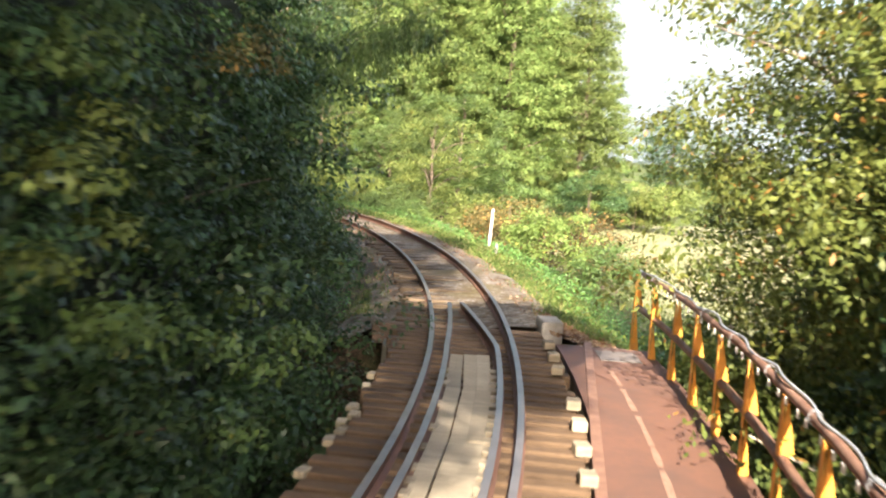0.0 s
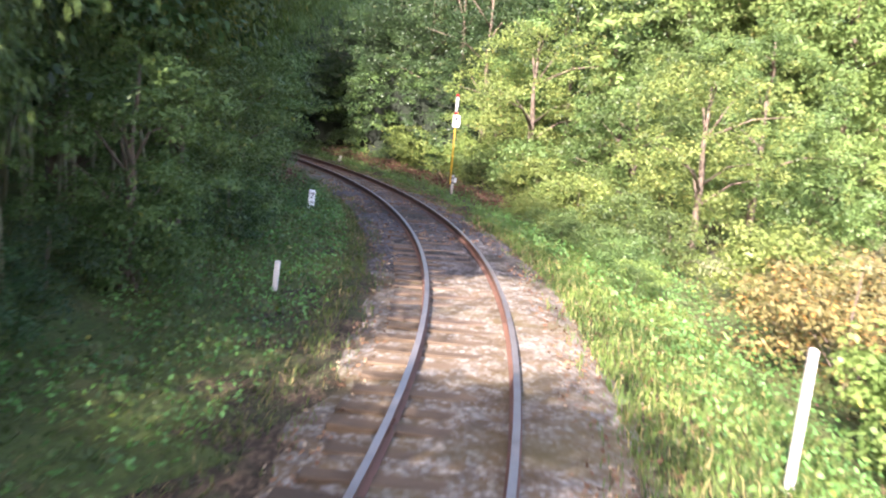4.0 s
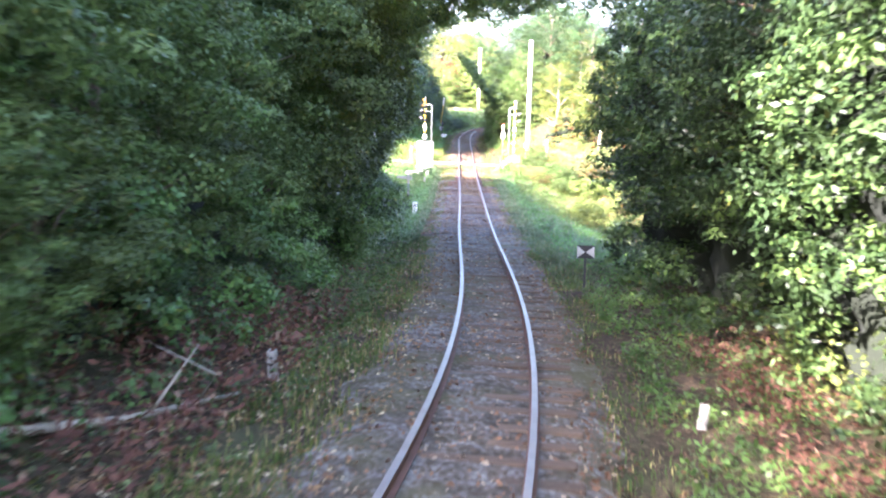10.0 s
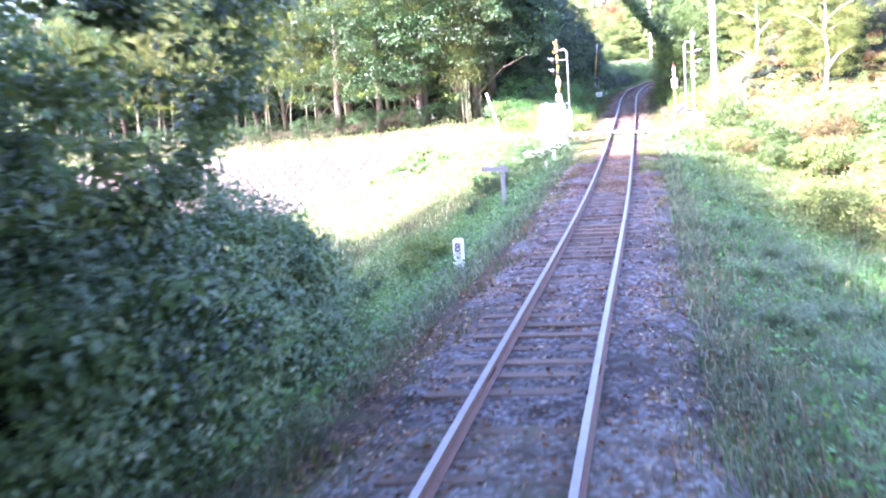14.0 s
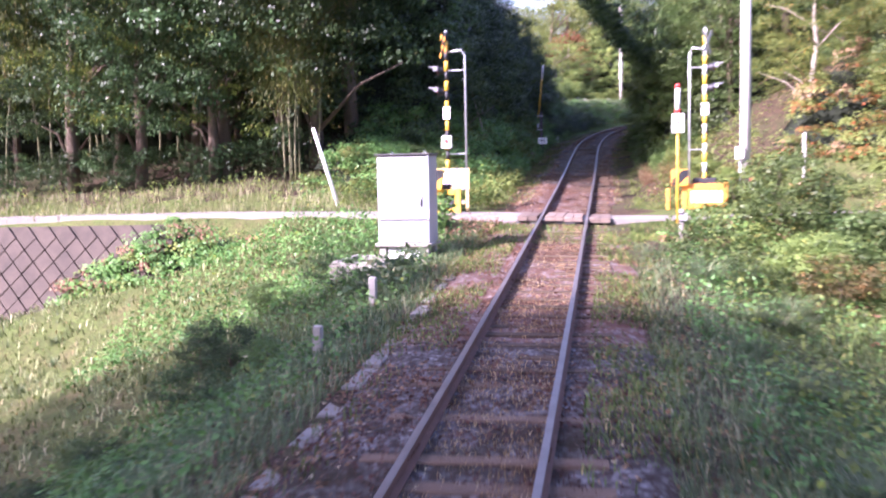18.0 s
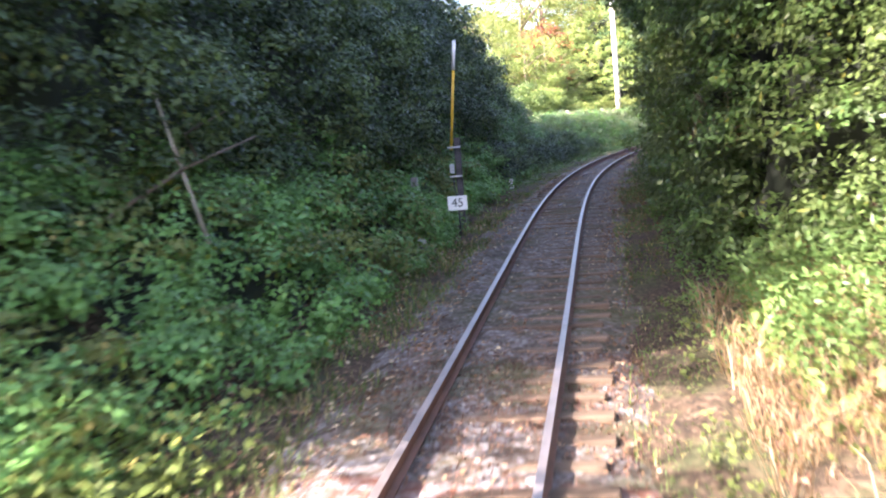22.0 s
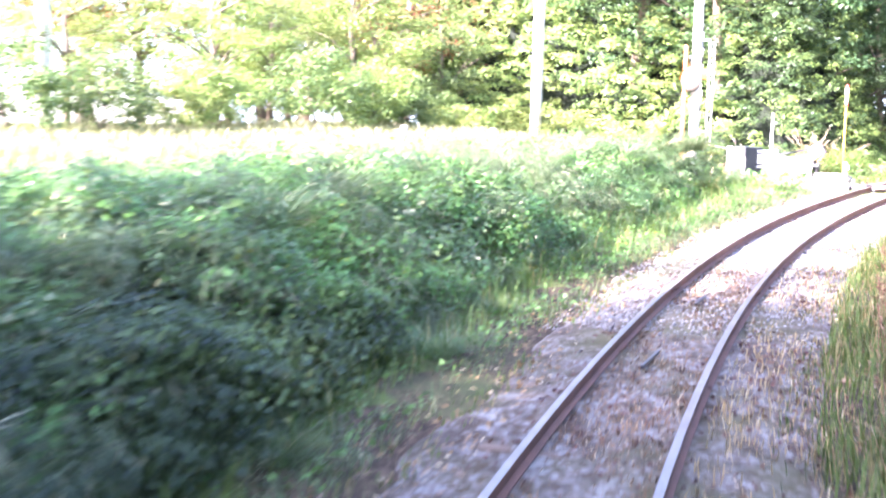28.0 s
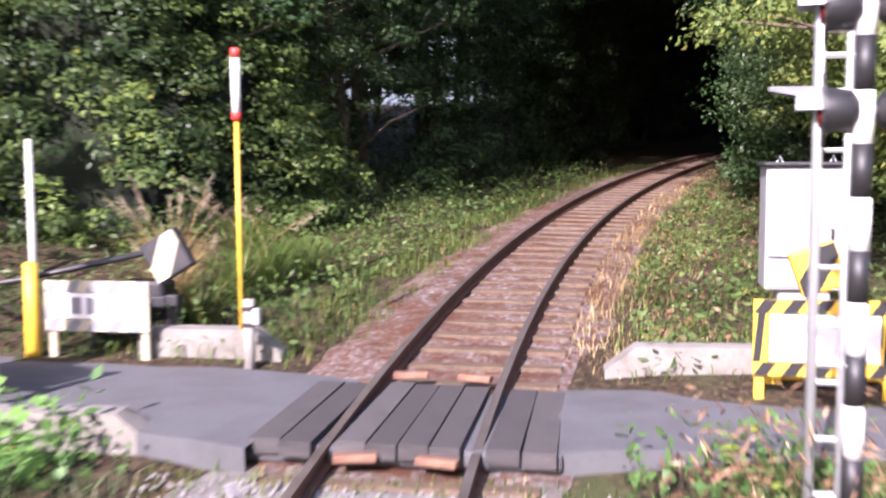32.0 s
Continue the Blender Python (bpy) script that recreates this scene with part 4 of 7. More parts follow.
def screen(label, line, profile, side, n, leaf, width, mats, lump=.35, depth=.3, droop=.25, name="thicket", category="undergrowth", base=0.0, core=True, pad=1.0):
    """Leafy growth over a bank: line of (s, d, factor), profile of (offset, height) away from it."""
    L = np.array(line, float)
    cum = np.concatenate([[0], np.cumsum(np.hypot(np.diff(L[:, 0]), np.diff(L[:, 1])))])
    P = np.array(profile, float)
    pc = np.concatenate([[0], np.cumsum(np.hypot(np.diff(P[:, 0]), np.diff(P[:, 1])))])

    def surface(u, w, sink):
        s, d, f = (np.interp(u, cum, L[:, k]) for k in range(3))
        us, ud = (np.interp(u + .4, cum, L[:, k]) - np.interp(u - .4, cum, L[:, k]) for k in range(2))
        q = np.hypot(us, ud) + 1e-9
        o, h = np.interp(w, pc, P[:, 0]), np.interp(w, pc, P[:, 1])
        b = lumps(u, w + base) * lump * np.clip(w / 1.0, .15, 1)
        o = o - b + sink
        h = P[0, 1] + (h - P[0, 1]) * f + b * .6 - sink * .6
        return places(s + side * ud / q * o, d - side * us / q * o, h)

    nu, nw = int(cum[-1] / .5) + 2, int(pc[-1] / .4) + 2
    uu, ww = np.meshgrid(np.linspace(0, cum[-1], nu), np.linspace(0, pc[-1], nw), indexing="ij")
    # core: a near-black sheet behind the leaves, painting the shade in their gaps
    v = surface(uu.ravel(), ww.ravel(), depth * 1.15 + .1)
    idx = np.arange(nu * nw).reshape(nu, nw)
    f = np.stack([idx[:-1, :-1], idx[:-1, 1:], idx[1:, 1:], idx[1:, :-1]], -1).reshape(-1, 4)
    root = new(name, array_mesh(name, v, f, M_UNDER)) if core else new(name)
    tagged(root, label, category, kind="stuff")
    for k, mat in enumerate(mats):
        m = int(n * 3.0) // len(mats) // 70
        u, w = rng.uniform(0, cum[-1], m), rng.uniform(0, pc[-1], m)
        if k:
            keep = lumps(u * .6 + 9 * k, w * .7) + rng.normal(size=m) * .25 > -.3
            u, w = u[keep], w[keep]
        c = surface(u, w, rng.uniform(-.7, .6, len(u)) * depth)
        out = surface(u, w, 0) - surface(u, w, .3)
        out /= np.linalg.norm(out, axis=1)[:, None] + 1e-9
        a, q = boughs(c, rng.uniform(.24, .56, len(u)) * pad, 70, leaf * .85, width, .65, droop, out)
        o = new("foliage", array_mesh("foliage", a, q, mat))
        o.parent = root
        tagged(o, kind="stuff")
    return root


def spray(label, spots, mat, leaf=.11, width=.06, per=150):
    """A leafy branch of a few clumps (s, d, h, radius) standing out from the growth behind it."""
    c = np.array([at(s, d, h) for s, d, h, r in spots])
    a, q = boughs(c, np.array([r for *_, r in spots]), per, leaf, width, .55, .5)
    tagged(new("leafy_branch", array_mesh("leafy_branch", a, q, mat)), label, "branch", kind="stuff")


# the ravine and the bridge
# paler leaf colours stand in for sunlight on the branches over the ravine
spray("yellow-green branch painted sunlit over the ravine", [(6.2, -2.5, 2.15, .4), (6.7, -2.75, 2.3, .45), (7.2, -2.7, 1.75, .35), (7.6, -2.9, 2.6, .4), (6.0, -2.6, 1.6, .3)], L_LIGHT)
spray("green branch hanging out over the bridge", [(6.4, -2.3, 1.2, .35), (7.0, -2.5, 1.0, .4), (8.2, -2.5, .9, .45), (9.3, -2.4, .5, .4), (10.2, -2.3, .9, .4)], L_MID)
spray("green leaves beside the bridge timbers", [(10.5, -2.2, .1, .4), (11.5, -2.1, .3, .4), (12.5, -2.2, .0, .4), (9.2, -2.2, -.3, .35)], L_MID)
spray("leafy boughs above the ravine", [(6.6, -2.75, 2.95, .4), (7.4, -3.0, 3.2, .45), (8.4, -3.2, 3.0, .45), (9.3, -3.4, 3.5, .45), (10.4, -3.2, 2.7, .4)], L_MID)
spray("branch with reddish leaves high over the bridge", [(12, -2.9, 3.6, .4), (12.8, -3.0, 3.8, .45), (13.6, -2.9, 3.5, .4), (11.2, -3.0, 3.4, .35)], L_WITHERING)
row(["dark_a", "dark_b"], -1, 17, 2.4, -5.6, -4.4, (.85, 1.1), -4.2)
row(["dark_b"], 2, 18, 2.6, -4.2, -3.5, (.5, .62), -3.2)
row(["dark_a", "mid_a"], -6, 24, 3.5, -11, -8, (1.1, 1.3), -2)
row(["shrub_dark", "shrub_mid"], 12, 26, 1.5, -4.4, -3.2, (.7, 1.0))
for s, d, k in ((16.6, 6.4, 1.3), (14.4, 6.2, 1.4), (12.2, 6.2, 1.35), (9.5, 6.0, 1.2)):
    plant("mixed_tree", s, d, k, -3.4)
row(["shrub_light", "shrub_mid"], 9, 17, 1.6, 4.0, 4.8, (.9, 1.2), -2.2)
screen("wall of green and yellowing leaves below the bridge", [(9.5, 5.0, 1), (14, 5.2, 1), (17.5, 6.0, .9), (19.5, 7.4, .6)], [(0, -3.2), (-.2, -1), (.1, .8), (.3, 2.6), (.6, 4.6), (1.4, 7.4)], -1, 22000, .12, .055, [L_MID, L_TURN, L_LIGHT], .6, .5)
row(["light_a", "mid_b"], 5, 14, 2.6, 7.0, 8.5, (1.2, 1.4), -3.4)
row(["mid_a", "dark_b"], 9, 19, 2.6, 9, 12, (1.3, 1.5), -3)
# unseen trees and boughs added behind and overhead to shade the bridge
row(["dark_a"], -24, -3, 2.4, -6.0, -4.2, (1.3, 1.5), -2)
row(["dark_a"], -22, -6, 3.0, -12, -8, (1.6, 1.9), -2)
screen("unseen dark branches added behind the bridge to shade it", [(-16, -3.6, 1), (-1.5, -3.6, 1)], [(0, 3.5), (0, 6), (-1.2, 8.5), (-3, 10), (-5, 10.5)], 1, 9000, .15, .07, [L_DARK], .6, .6, name="canopy")
screen("unseen dark boughs added as a roof to shade the bridge", [(-18, -4.4, 1), (5, -4.2, 1)], [(0, 6.2), (-2, 7.2), (-4, 8.0), (-6.4, 8.6), (-7.6, 9.2)], 1, 44000, .15, .075, [L_DARK], .5, .7, name="canopy", core=False, pad=1.4)
screen("unseen dark boughs added overhead to shade the bridge end", [(5, -4.2, 1), (21, -4.0, 1)], [(0, 6.4), (-1.8, 7.4), (-3.9, 8.2)], 1, 15000, .15, .075, [L_DARK], .6, .7, name="canopy", core=False, pad=1.3)
# dark leaf colour alone paints the deep shade on both sides of the bridge
screen("foliage beside the bridge painted in deep shade", [(-2, -3.4, 1), (6, -2.9, 1), (12, -2.5, 1), (16.5, -2.6, .9), (20, -3.4, .6), (23, -4.6, .2)], [(0, -3.4), (-.15, -1.6), (.2, .2), (.6, 2.0), (.7, 4.0), (1.2, 6.2), (2.2, 8.5), (4, 10.5)], 1, 30000, .13, .06, [L_DARK], .6, .5)
screen("dark leaves painting the shade behind the railing", [(0, 3.6, 1), (7.5, 3.6, 1), (9.5, 3.75, .9), (11.5, 4.0, .45), (12.6, 4.4, .25)], [(.2, -3.4), (0, -1.4), (.1, .3), (.4, 1.8), (.8, 3.2), (1.6, 5.0), (2.6, 6.6)], -1, 16000, .13, .06, [L_DARK], .4, .4)
# dark leaves put shade into the hollow under the bank growth
screen("dark leaves painting shade over the foot of the bank", [(172, -2.8, 1), (180, -2.85, 1), (185, -2.9, .8), (189, -3.1, .4)], [(0, -.3), (-.05, .3), (.25, .75), (.8, 1.05)], 1, 16000, .11, .05, [L_DARK, L_DARK, L_MID], .35, .3)
screen("long grass draping over the bank", [(183, -3.0, 1), (190, -3.1, 1), (198, -3.1, 1), (208, -3.9, .8)], [(0, -.2), (.35, .35), (.8, .9), (1.6, 1.3), (2.8, 1.45)], 1, 9000, .42, .016, [L_COOL], .5, .35, droop=1.5, name="long_grass", category="grass", core=False)
# unseen cypresses added behind the start to shade the left side
for s, d, k in ((-7, -4.5, 1.05), (-10, -8, 1.2), (-6, -11, 1.15), (-14, -5, 1.3), (-16, -11, 1.35), (-4, -15, 1.1), (-12, -16, 1.3)):
    plant("cedar", s, d, k, -1)
# oversized trees added behind the others to throw shade across the line
row(["dark_a"], 60, 84, 3.2, -11.5, -8.5, (1.9, 2.1))
row(["dark_a"], X1 + 15, X1 + 42, 3.2, -12.5, -9.5, (1.8, 2.1))
# unseen tall trees added on the left slope to shade the embankment
for s, d, k in ((84, -13, .85), (87, -15.5, 1.0), (88.5, -18.5, 1.25), (90, -21.5, 1.5), (91, -24.5, 1.7), (92, -27.5, 1.85), (93, -30.5, 1.95), (94, -33.5, 2.0), (95, -37, 2.0), (84, -20, 1.2), (86, -24, 1.5), (87, -28, 1.75), (88.5, -32, 1.95), (90, -36, 2.0), (82, -28, 1.5)):
    plant("cedar", s, d, k)
# bamboo over the curve, left
row(["dark_b", "dark_a"], 20, 52, 3.2, -9.5, -7, (.9, 1.15))
row(["willowy", "willowy", "bamboo_b"], 23, 50, 2.3, -6.6, -5.2, (.8, 1.0))
row(["willowy", "mid_b"], 36, 54, 2.4, -5.2, -4.4, (.6, .8))
row(["shrub_dark", "shrub_mid"], 22, 52, 2.0, -5.0, -4.0, (.45, .7))
# taller trees added behind the bamboo so their shade covers the track
row(["dark_a"], 28, 50, 3, -11.5, -9.5, (1.4, 1.6))
for s, d, k in ((25, -7.2, 1.45), (28, -6.8, 1.5), (31, -7.2, 1.55), (34, -6.8, 1.5), (37, -7.2, 1.55), (40, -6.9, 1.5), (43, -7.2, 1.5)):
    plant("dark_a", s, d, k)
# the wooded stretch, left
row(["mid_a", "mid_b", "mid_a"], 53, 92, 2.3, -6.4, -5.2, (.8, .95))
row(["dark_a", "mid_a"], 53, 92, 3.4, -11, -8, (1, 1.25))
row(["shrub_dark", "mid_b"], 56, 86, 2.2, -4.6, -4.0, (.42, .55))
row(["shrub_mid", "shrub_dark"], 82, 97, 1.2, -5.0, -3.6, (.9, 1.2))
screen("dark leafy growth under the trees", [(56, -3.5, 1), (84, -3.5, 1), (95, -3.3, .8)], [(0, -.2), (.5, .5), (1.2, 1.5), (2.2, 3.0), (3.2, 5.5)], 1, 36000, .13, .065, [L_IVY, L_MID, L_IVY], .75, .5)
# right of the curve: weeds, shrubs, cypresses
row(["shrub_light", "shrub_mid", "shrub_brown"], 32, 50, 2.6, 6.0, 10, (.6, 1.0))
for s, d, k in ((34, 6.0, 1.1), (36, 7.2, 1.3), (38, 6.2, 1.15), (40, 7.6, 1.2), (37.2, 8.6, 1.3)):
    plant("shrub_brown" if d > 6.1 else "shrub_light", s, d, k)
row(["shrub_mid", "shrub_dark", "shrub_light"], 55, 66, .5, 11, 34, (1.0, 1.6))
row(["shrub_mid", "shrub_light"], 40, 52, 1.0, 2.9, 3.8, (.3, .5))
row(["shrub_light", "shrub_mid"], 46, 70, 1.5, 4.8, 5.8, (.6, 1.0))
row(["light_a", "mid_b", "light_a"], 50, 62.5, 2.4, 6.3, 8.5, (.75, 1.0))
row(["mid_b", "dark_a"], 64, 71, 2.2, 6.0, 7.6, (.8, 1.0))
row(["mid_a", "mid_b"], 54, 74, 3, 9, 13, (.9, 1.2))
row(["mid_a", "mixed_tree", "dark_a"], 62, 86, 2.0, 10, 15, (1.25, 1.5))
screen("sunlit foliage of the cypresses reaching the ground", [(53.5, 9.5, .4), (55, 11, .8), (57, 14, 1), (57, 26, 1), (60, 36, .7)], [(0, -1.6), (.3, 0), (1, 2.5), (1.5, 5), (2.2, 9), (3.4, 14)], 1, 34000, .24, .085, [L_CEDAR, L_LIGHT, L_CEDAR, L_MID], 1.0, .8, droop=.8, core=False)
# woods behind the field
row(["mid_a", "light_a", "dark_a"], 66, 120, 4, 52, 66, (1.0, 1.5))
row(["light_a", "mid_b"], 30, 60, 6, 34, 60, (.6, 1.0))
row(["light_a", "mid_a", "mid_b"], 40, 76, 3, 75, 120, (1.0, 1.4))
row(["dark_a", "dark_b"], 69, 80, 2.0, 4.9, 5.6, (.9, 1.0))
screen("dark branches arching over the line", [(80, -4.2, 1), (91, -4.2, 1)], [(0, 4.2), (-1.0, 5.4), (-2.6, 6.3), (-4.4, 7.0), (-6.4, 7.3)], 1, 20000, .13, .06, [L_LIGHT, L_MID, L_LIGHT], .9, 1.0, name="canopy", core=False)
for s, d, k, q in ((85, -6.0, 1.35, "light_a"), (88.5, -6.2, 1.4, "mid_a"), (86, 6.2, 1.3, "mid_a"), (83, -7.5, 1.6, "mid_a"), (84, 8.5, 1.5, "mid_a"), (81, 6.6, 1.3, "light_a")):
    plant(q, s, d, k)
screen("dark branches high over the end of the woods", [(80, -4.6, 1), (91, -4.6, 1)], [(0, 6.0), (-1.2, 7.2), (-3.4, 8.0), (-5.6, 8.2), (-8.4, 7.2)], 1, 20000, .13, .06, [L_MID, L_LIGHT], .9, 1.2, name="canopy", core=False, pad=1.3)
screen("dark leafy trees hanging down beside the line", [(64, 5.2, .3), (68, 4.2, .8), (72, 3.6, 1), (80, 3.4, 1), (86, 3.4, 1), (88, 4.6, .8)], [(0, -.5), (.4, .8), (.3, 2.0), (-.4, 3.6), (-.3, 5.4), (1.0, 7.0), (3, 8)], -1, 24000, .14, .065, [L_DARK, L_MID], .6, .5)
row(["dark_a", "mid_a"], 68, 80, 3, 7.5, 11, (1, 1.15))
for s, d, k in ((60, 13, 1.0), (62, 17, 1.1), (64, 22, 1.15), (66.5, 26, 1.15), (68, 17.5, 1.1), (70, 30, 1.15), (70.5, 21, 1.1), (73, 36, 1.1), (74, 42, 1.05), (72, 14.5, .95), (76, 49, 1.0), (75, 30, 1.1), (78, 24, 1.2), (80, 38, 1.15), (59, 20, 1.05), (58, 25.5, 1.0)):
    plant("cedar", s, d, k * 1.1)
screen("dark tree leaning out at the end of the woods", [(79, -3.3, 1), (88, -3.0, 1), (91.5, -3.0, 1), (94, -3.8, .9)], [(.6, 1.7), (0, 2.5), (-.45, 3.3), (-.5, 4.4), (.2, 5.8)], 1, 14000, .13, .06, [L_MID, L_LIGHT, L_MID], .6, .5, name="canopy", core=False)
screen("grey-green bush at the end of the woods", [(83, -3.4, .7), (88, -3.1, .9), (92, -2.8, 1), (95, -3.0, .95), (97, -3.7, .5)], [(0, -.3), (-.1, .4), (.1, 1.0), (.5, 1.6), (1.4, 1.9)], 1, 20000, .12, .04, [L_MID, L_COOL], .35, .3, droop=.6)
# open embankment: bushes down the slopes
row(["shrub_brown", "shrub_mid"], 96, 126, 5, 6.5, 11, (.5, .9))
row(["shrub_mid"], 98, 104, 3, -8.5, -6.5, (.5, .7))
row(["mixed_tree", "mid_a", "light_a"], X1 - 6, X1 + 16, 2.6, 17, 26, (.9, 1.25))
row(["mid_b", "mixed_tree"], X1 + 4, X1 + 13, 1.7, 7.5, 12, (.8, 1.05))
screen("sunlit tangle of leaves and vines above the lane", [(X1 + 2.6, 6.2, .12), (X1 + 2.8, 8.5, .6), (X1 + 3.2, 12, 1), (X1 + 4.5, 22, 1)], [(0, -.1), (.5, .5), (1.4, 1.1), (2.6, 2.0), (4, 3.6), (5, 6.5)], 1, 16000, .15, .08, [L_LIGHT, L_STRAW, L_AUTUMN, L_LIGHT], .5, .5)
screen("sunlit weeds on the slope below the lane", [(X1 - 5.5, 3.2, 1), (X1 - 3.5, 7, 1), (X1 - 2.6, 16, 1)], [(0, -1.6), (.8, -.9), (2.0, -.25), (2.6, -.1)], 1, 9000, .12, .06, [L_LIGHT, L_IVY, L_RUSSET], .25, .3)
screen("ivy and reddish creepers over the slope beside the retaining wall", [(X1 - 1.2, -13.5, .5), (X1 - 1.6, -10.5, 1), (X1 - 1.9, -7.5, .8), (X1 - 2.0, -5.2, .3)], [(0, -2.7), (.3, -2.0), (.8, -1.1), (1.2, -.4), (1.5, -.2)], 1, 9000, .12, .075, [L_IVY, L_RUSSET, L_IVY, L_LIGHT], .3, .25)
row(["shrub_mid", "shrub_brown", "shrub_mid", "shrub_light"], X1 - 8, X1 - 2.5, .14, 4.5, 20, (.45, .9))
row(["shrub_brown", "shrub_light", "reed"], X1 - 22, X1 - 7, .4, 6.5, 17, (.4, .8))
row(["weed_tuft"], 104, 132, .8, -13, -5, (.35, .6))
row(["shrub_mid", "shrub_dark", "shrub_light"], 93, 108, .5, -9, -3.8, (.3, .5))
row(["shrub_mid", "shrub_dark"], 119, 129, .8, -6.5, -3.8, (.25, .4))
row(["weed_tuft"], 76, 95, 1.0, -4.2, -2.3, (.4, .6))
row(["weed_tuft", "reed"], 94, 130, .8, 2.7, 4.2, (.45, .8))
row(["weed_tuft", "reed"], 94, 132, .9, 4.0, 7.5, (.5, .9))
row(["weed_tuft"], 96, 127, .8, -4.6, -2.7, (.4, .7))
screen("bamboo sprays hanging down before the dark grove", [(X1 + 4.4, -9.5, 1), (X1 + 4.2, -16, 1.0), (X1 + 4.6, -24, 1.1), (X1 + 4.4, -44, 1)], [(0, 2.2), (-.5, 3.2), (-.3, 4.4), (.3, 6), (1.2, 8), (2.4, 10)], 1, 15000, .2, .04, [L_BAMBOO, L_BAMBOO, L_DARK], 1.1, .7, droop=1.4, name="bamboo_foliage", category="bamboo", core=False, pad=1.25)
# bamboo grove behind the road
for k in range(1, 15):
    d = -8.0 - k * 2.3
    plant(rnd.choice(["bamboo_b", "bamboo_a", "bamboo_a"]), X1 + 8.2 + rnd.uniform(-.8, 1.5) + k * .05, d, rnd.uniform(.95, 1.2))
    plant("shrub_dark", X1 + 6.2 + rnd.uniform(-.5, .8), d + rnd.uniform(-.6, .6), rnd.uniform(.45, .75))
    plant("dark_a", X1 + 11 + rnd.uniform(-.3, 1.6), d - .4, rnd.uniform(1.0, 1.2))
plant("bamboo_c", X1 + 5.6, -8.8, .75)
# this dark leaf wall is added in place of the grove's empty shade
screen("dark leaf wall standing in for shade in the bamboo grove", [(X1 + 9.5, -6.5, .7), (X1 + 12.5, -13, 1), (X1 + 13, -42, 1)], [(0, -.2), (.4, 1.5), (1.0, 4), (1.8, 7), (2.8, 11)], -1, 30000, .16, .06, [L_DARK, L_DARK, L_BAMBOO], .7, .7)
for s, d in ((X1 + 7, -9.6), (X1 + 6.6, -12), (X1 + 6.2, -14.5), (X1 + 6.4, -17)):
    plant("dark_b", s, d, 1.35)
for s, d in ((X1 + 7.5, -8.6), (X1 + 9.5, -8), (X1 + 12, -8.5), (X1 + 6.8, -11.8), (X1 + 8.5, -13.5)):
    plant("dark_a", s, d, 1.7)
for k in range(2, 12):
    plant("dark_a", X1 + 15 + rnd.uniform(-1, 1), -8 - k * 3, 1.1)
# the cutting
screen("thick bright ivy on the bank of the cutting", [(X1 + 2.4, -3.9, .15), (X1 + 4.5, -3.0, .35), (X1 + 8, -2.7, .5), (X1 + 12, -2.45, 1), (X1 + 26, -2.45, 1), (X1 + 42, -2.6, 1)], [(0, -.25), (.45, .3), (1.2, 1.1), (2.2, 2.0), (3.4, 2.8), (5, 3.4)], 1, 80000, .11, .075, [L_IVY, L_IVY, L_LIGHT, L_IVY], .4, .3)
screen("dark bushes hanging over the bank of the cutting", [(X1 + 8.5, -6.4, .05), (X1 + 10.5, -5.4, .55), (X1 + 13, -4.7, .9), (X1 + 20, -4.2, 1), (X1 + 38, -3.7, 1), (X1 + 45, -4.6, .6)], [(0, 1.2), (-.2, 2.4), (.1, 3.8), (.8, 5.4), (1.8, 7.4), (3.5, 9.2)], 1, 62000, .14, .065, [L_DARK, L_MID], .6, .5, pad=1.35)
row(["dark_a"], X1 + 11, X1 + 42, 2.6, -11, -8.5, (1.05, 1.25))
screen("leafy green wall of shrubs on the bank", [(X1 + 11, 5.2, .2), (X1 + 13, 4.2, .6), (X1 + 16, 3.1, 1), (X1 + 20, 2.6, 1), (X1 + 30, 2.5, 1), (X1 + 44, 2.5, 1), (X1 + 49, 3.1, .5)], [(0, -.25), (.2, .6), (.3, 1.8), (.3, 3.2), (.6, 5.0), (2.2, 7.5), (4, 9)], -1, 76000, .125, .06, [L_MID, L_IVY, L_MID], .6, .5)
for s, h in ((X1 + 20.5, 1.5), (X1 + 21.6, 1.3), (X1 + 27, 1.4)):
    plant("pampas", s, 3.3, .75, h)
row(["dark_a", "mid_a"], X1 + 13, X1 + 22, 2.4, 4.8, 5.6, (.85, .95))
row(["dark_a"], X1 + 9, X1 + 44, 3, 7.5, 10, (1, 1.1))
row(["shrub_light", "shrub_mid"], X1 + 2.6, X1 + 9, 1.2, -5.5, -3.6, (.4, .55))
row(["shrub_brown", "shrub_light"], X1 + 2.8, X1 + 8, 1.2, 3.4, 5.0, (.4, .55))
screen("dark branches reaching over the line from the bank", [(X1 + 13, 4.4, .8), (X1 + 17, 3.4, 1), (X1 + 38, 3.2, 1)], [(0, 3.6), (-.9, 4.6), (-1.7, 5.6), (-2.6, 6.8), (-3.6, 8.2)], -1, 16000, .13, .06, [L_DARK, L_MID], .6, .5, name="canopy", core=False)
# bank and woods before the second crossing, left
screen("dense green growth and long grass over the bank", [(X1 + 38, -3.0, 2.2), (X1 + 44, -3.2, 1.9), (X1 + 50, -3.2, 1.1), (X2 - 16, -3.1, .95), (X2 - 8, -3.5, .95), (X2 - 3.2, -4.2, .6)], [(0, -.3), (.4, .3), (.9, .85), (1.7, 1.25), (3.0, 1.4), (4.5, 1.35)], 1, 90000, .11, .05, [L_IVY, L_COOL, L_IVY], .5, .4)
row(["weed_tuft", "reed"], X1 + 46, X2 - 3, .9, -3.2, -2.4, (.5, .75))
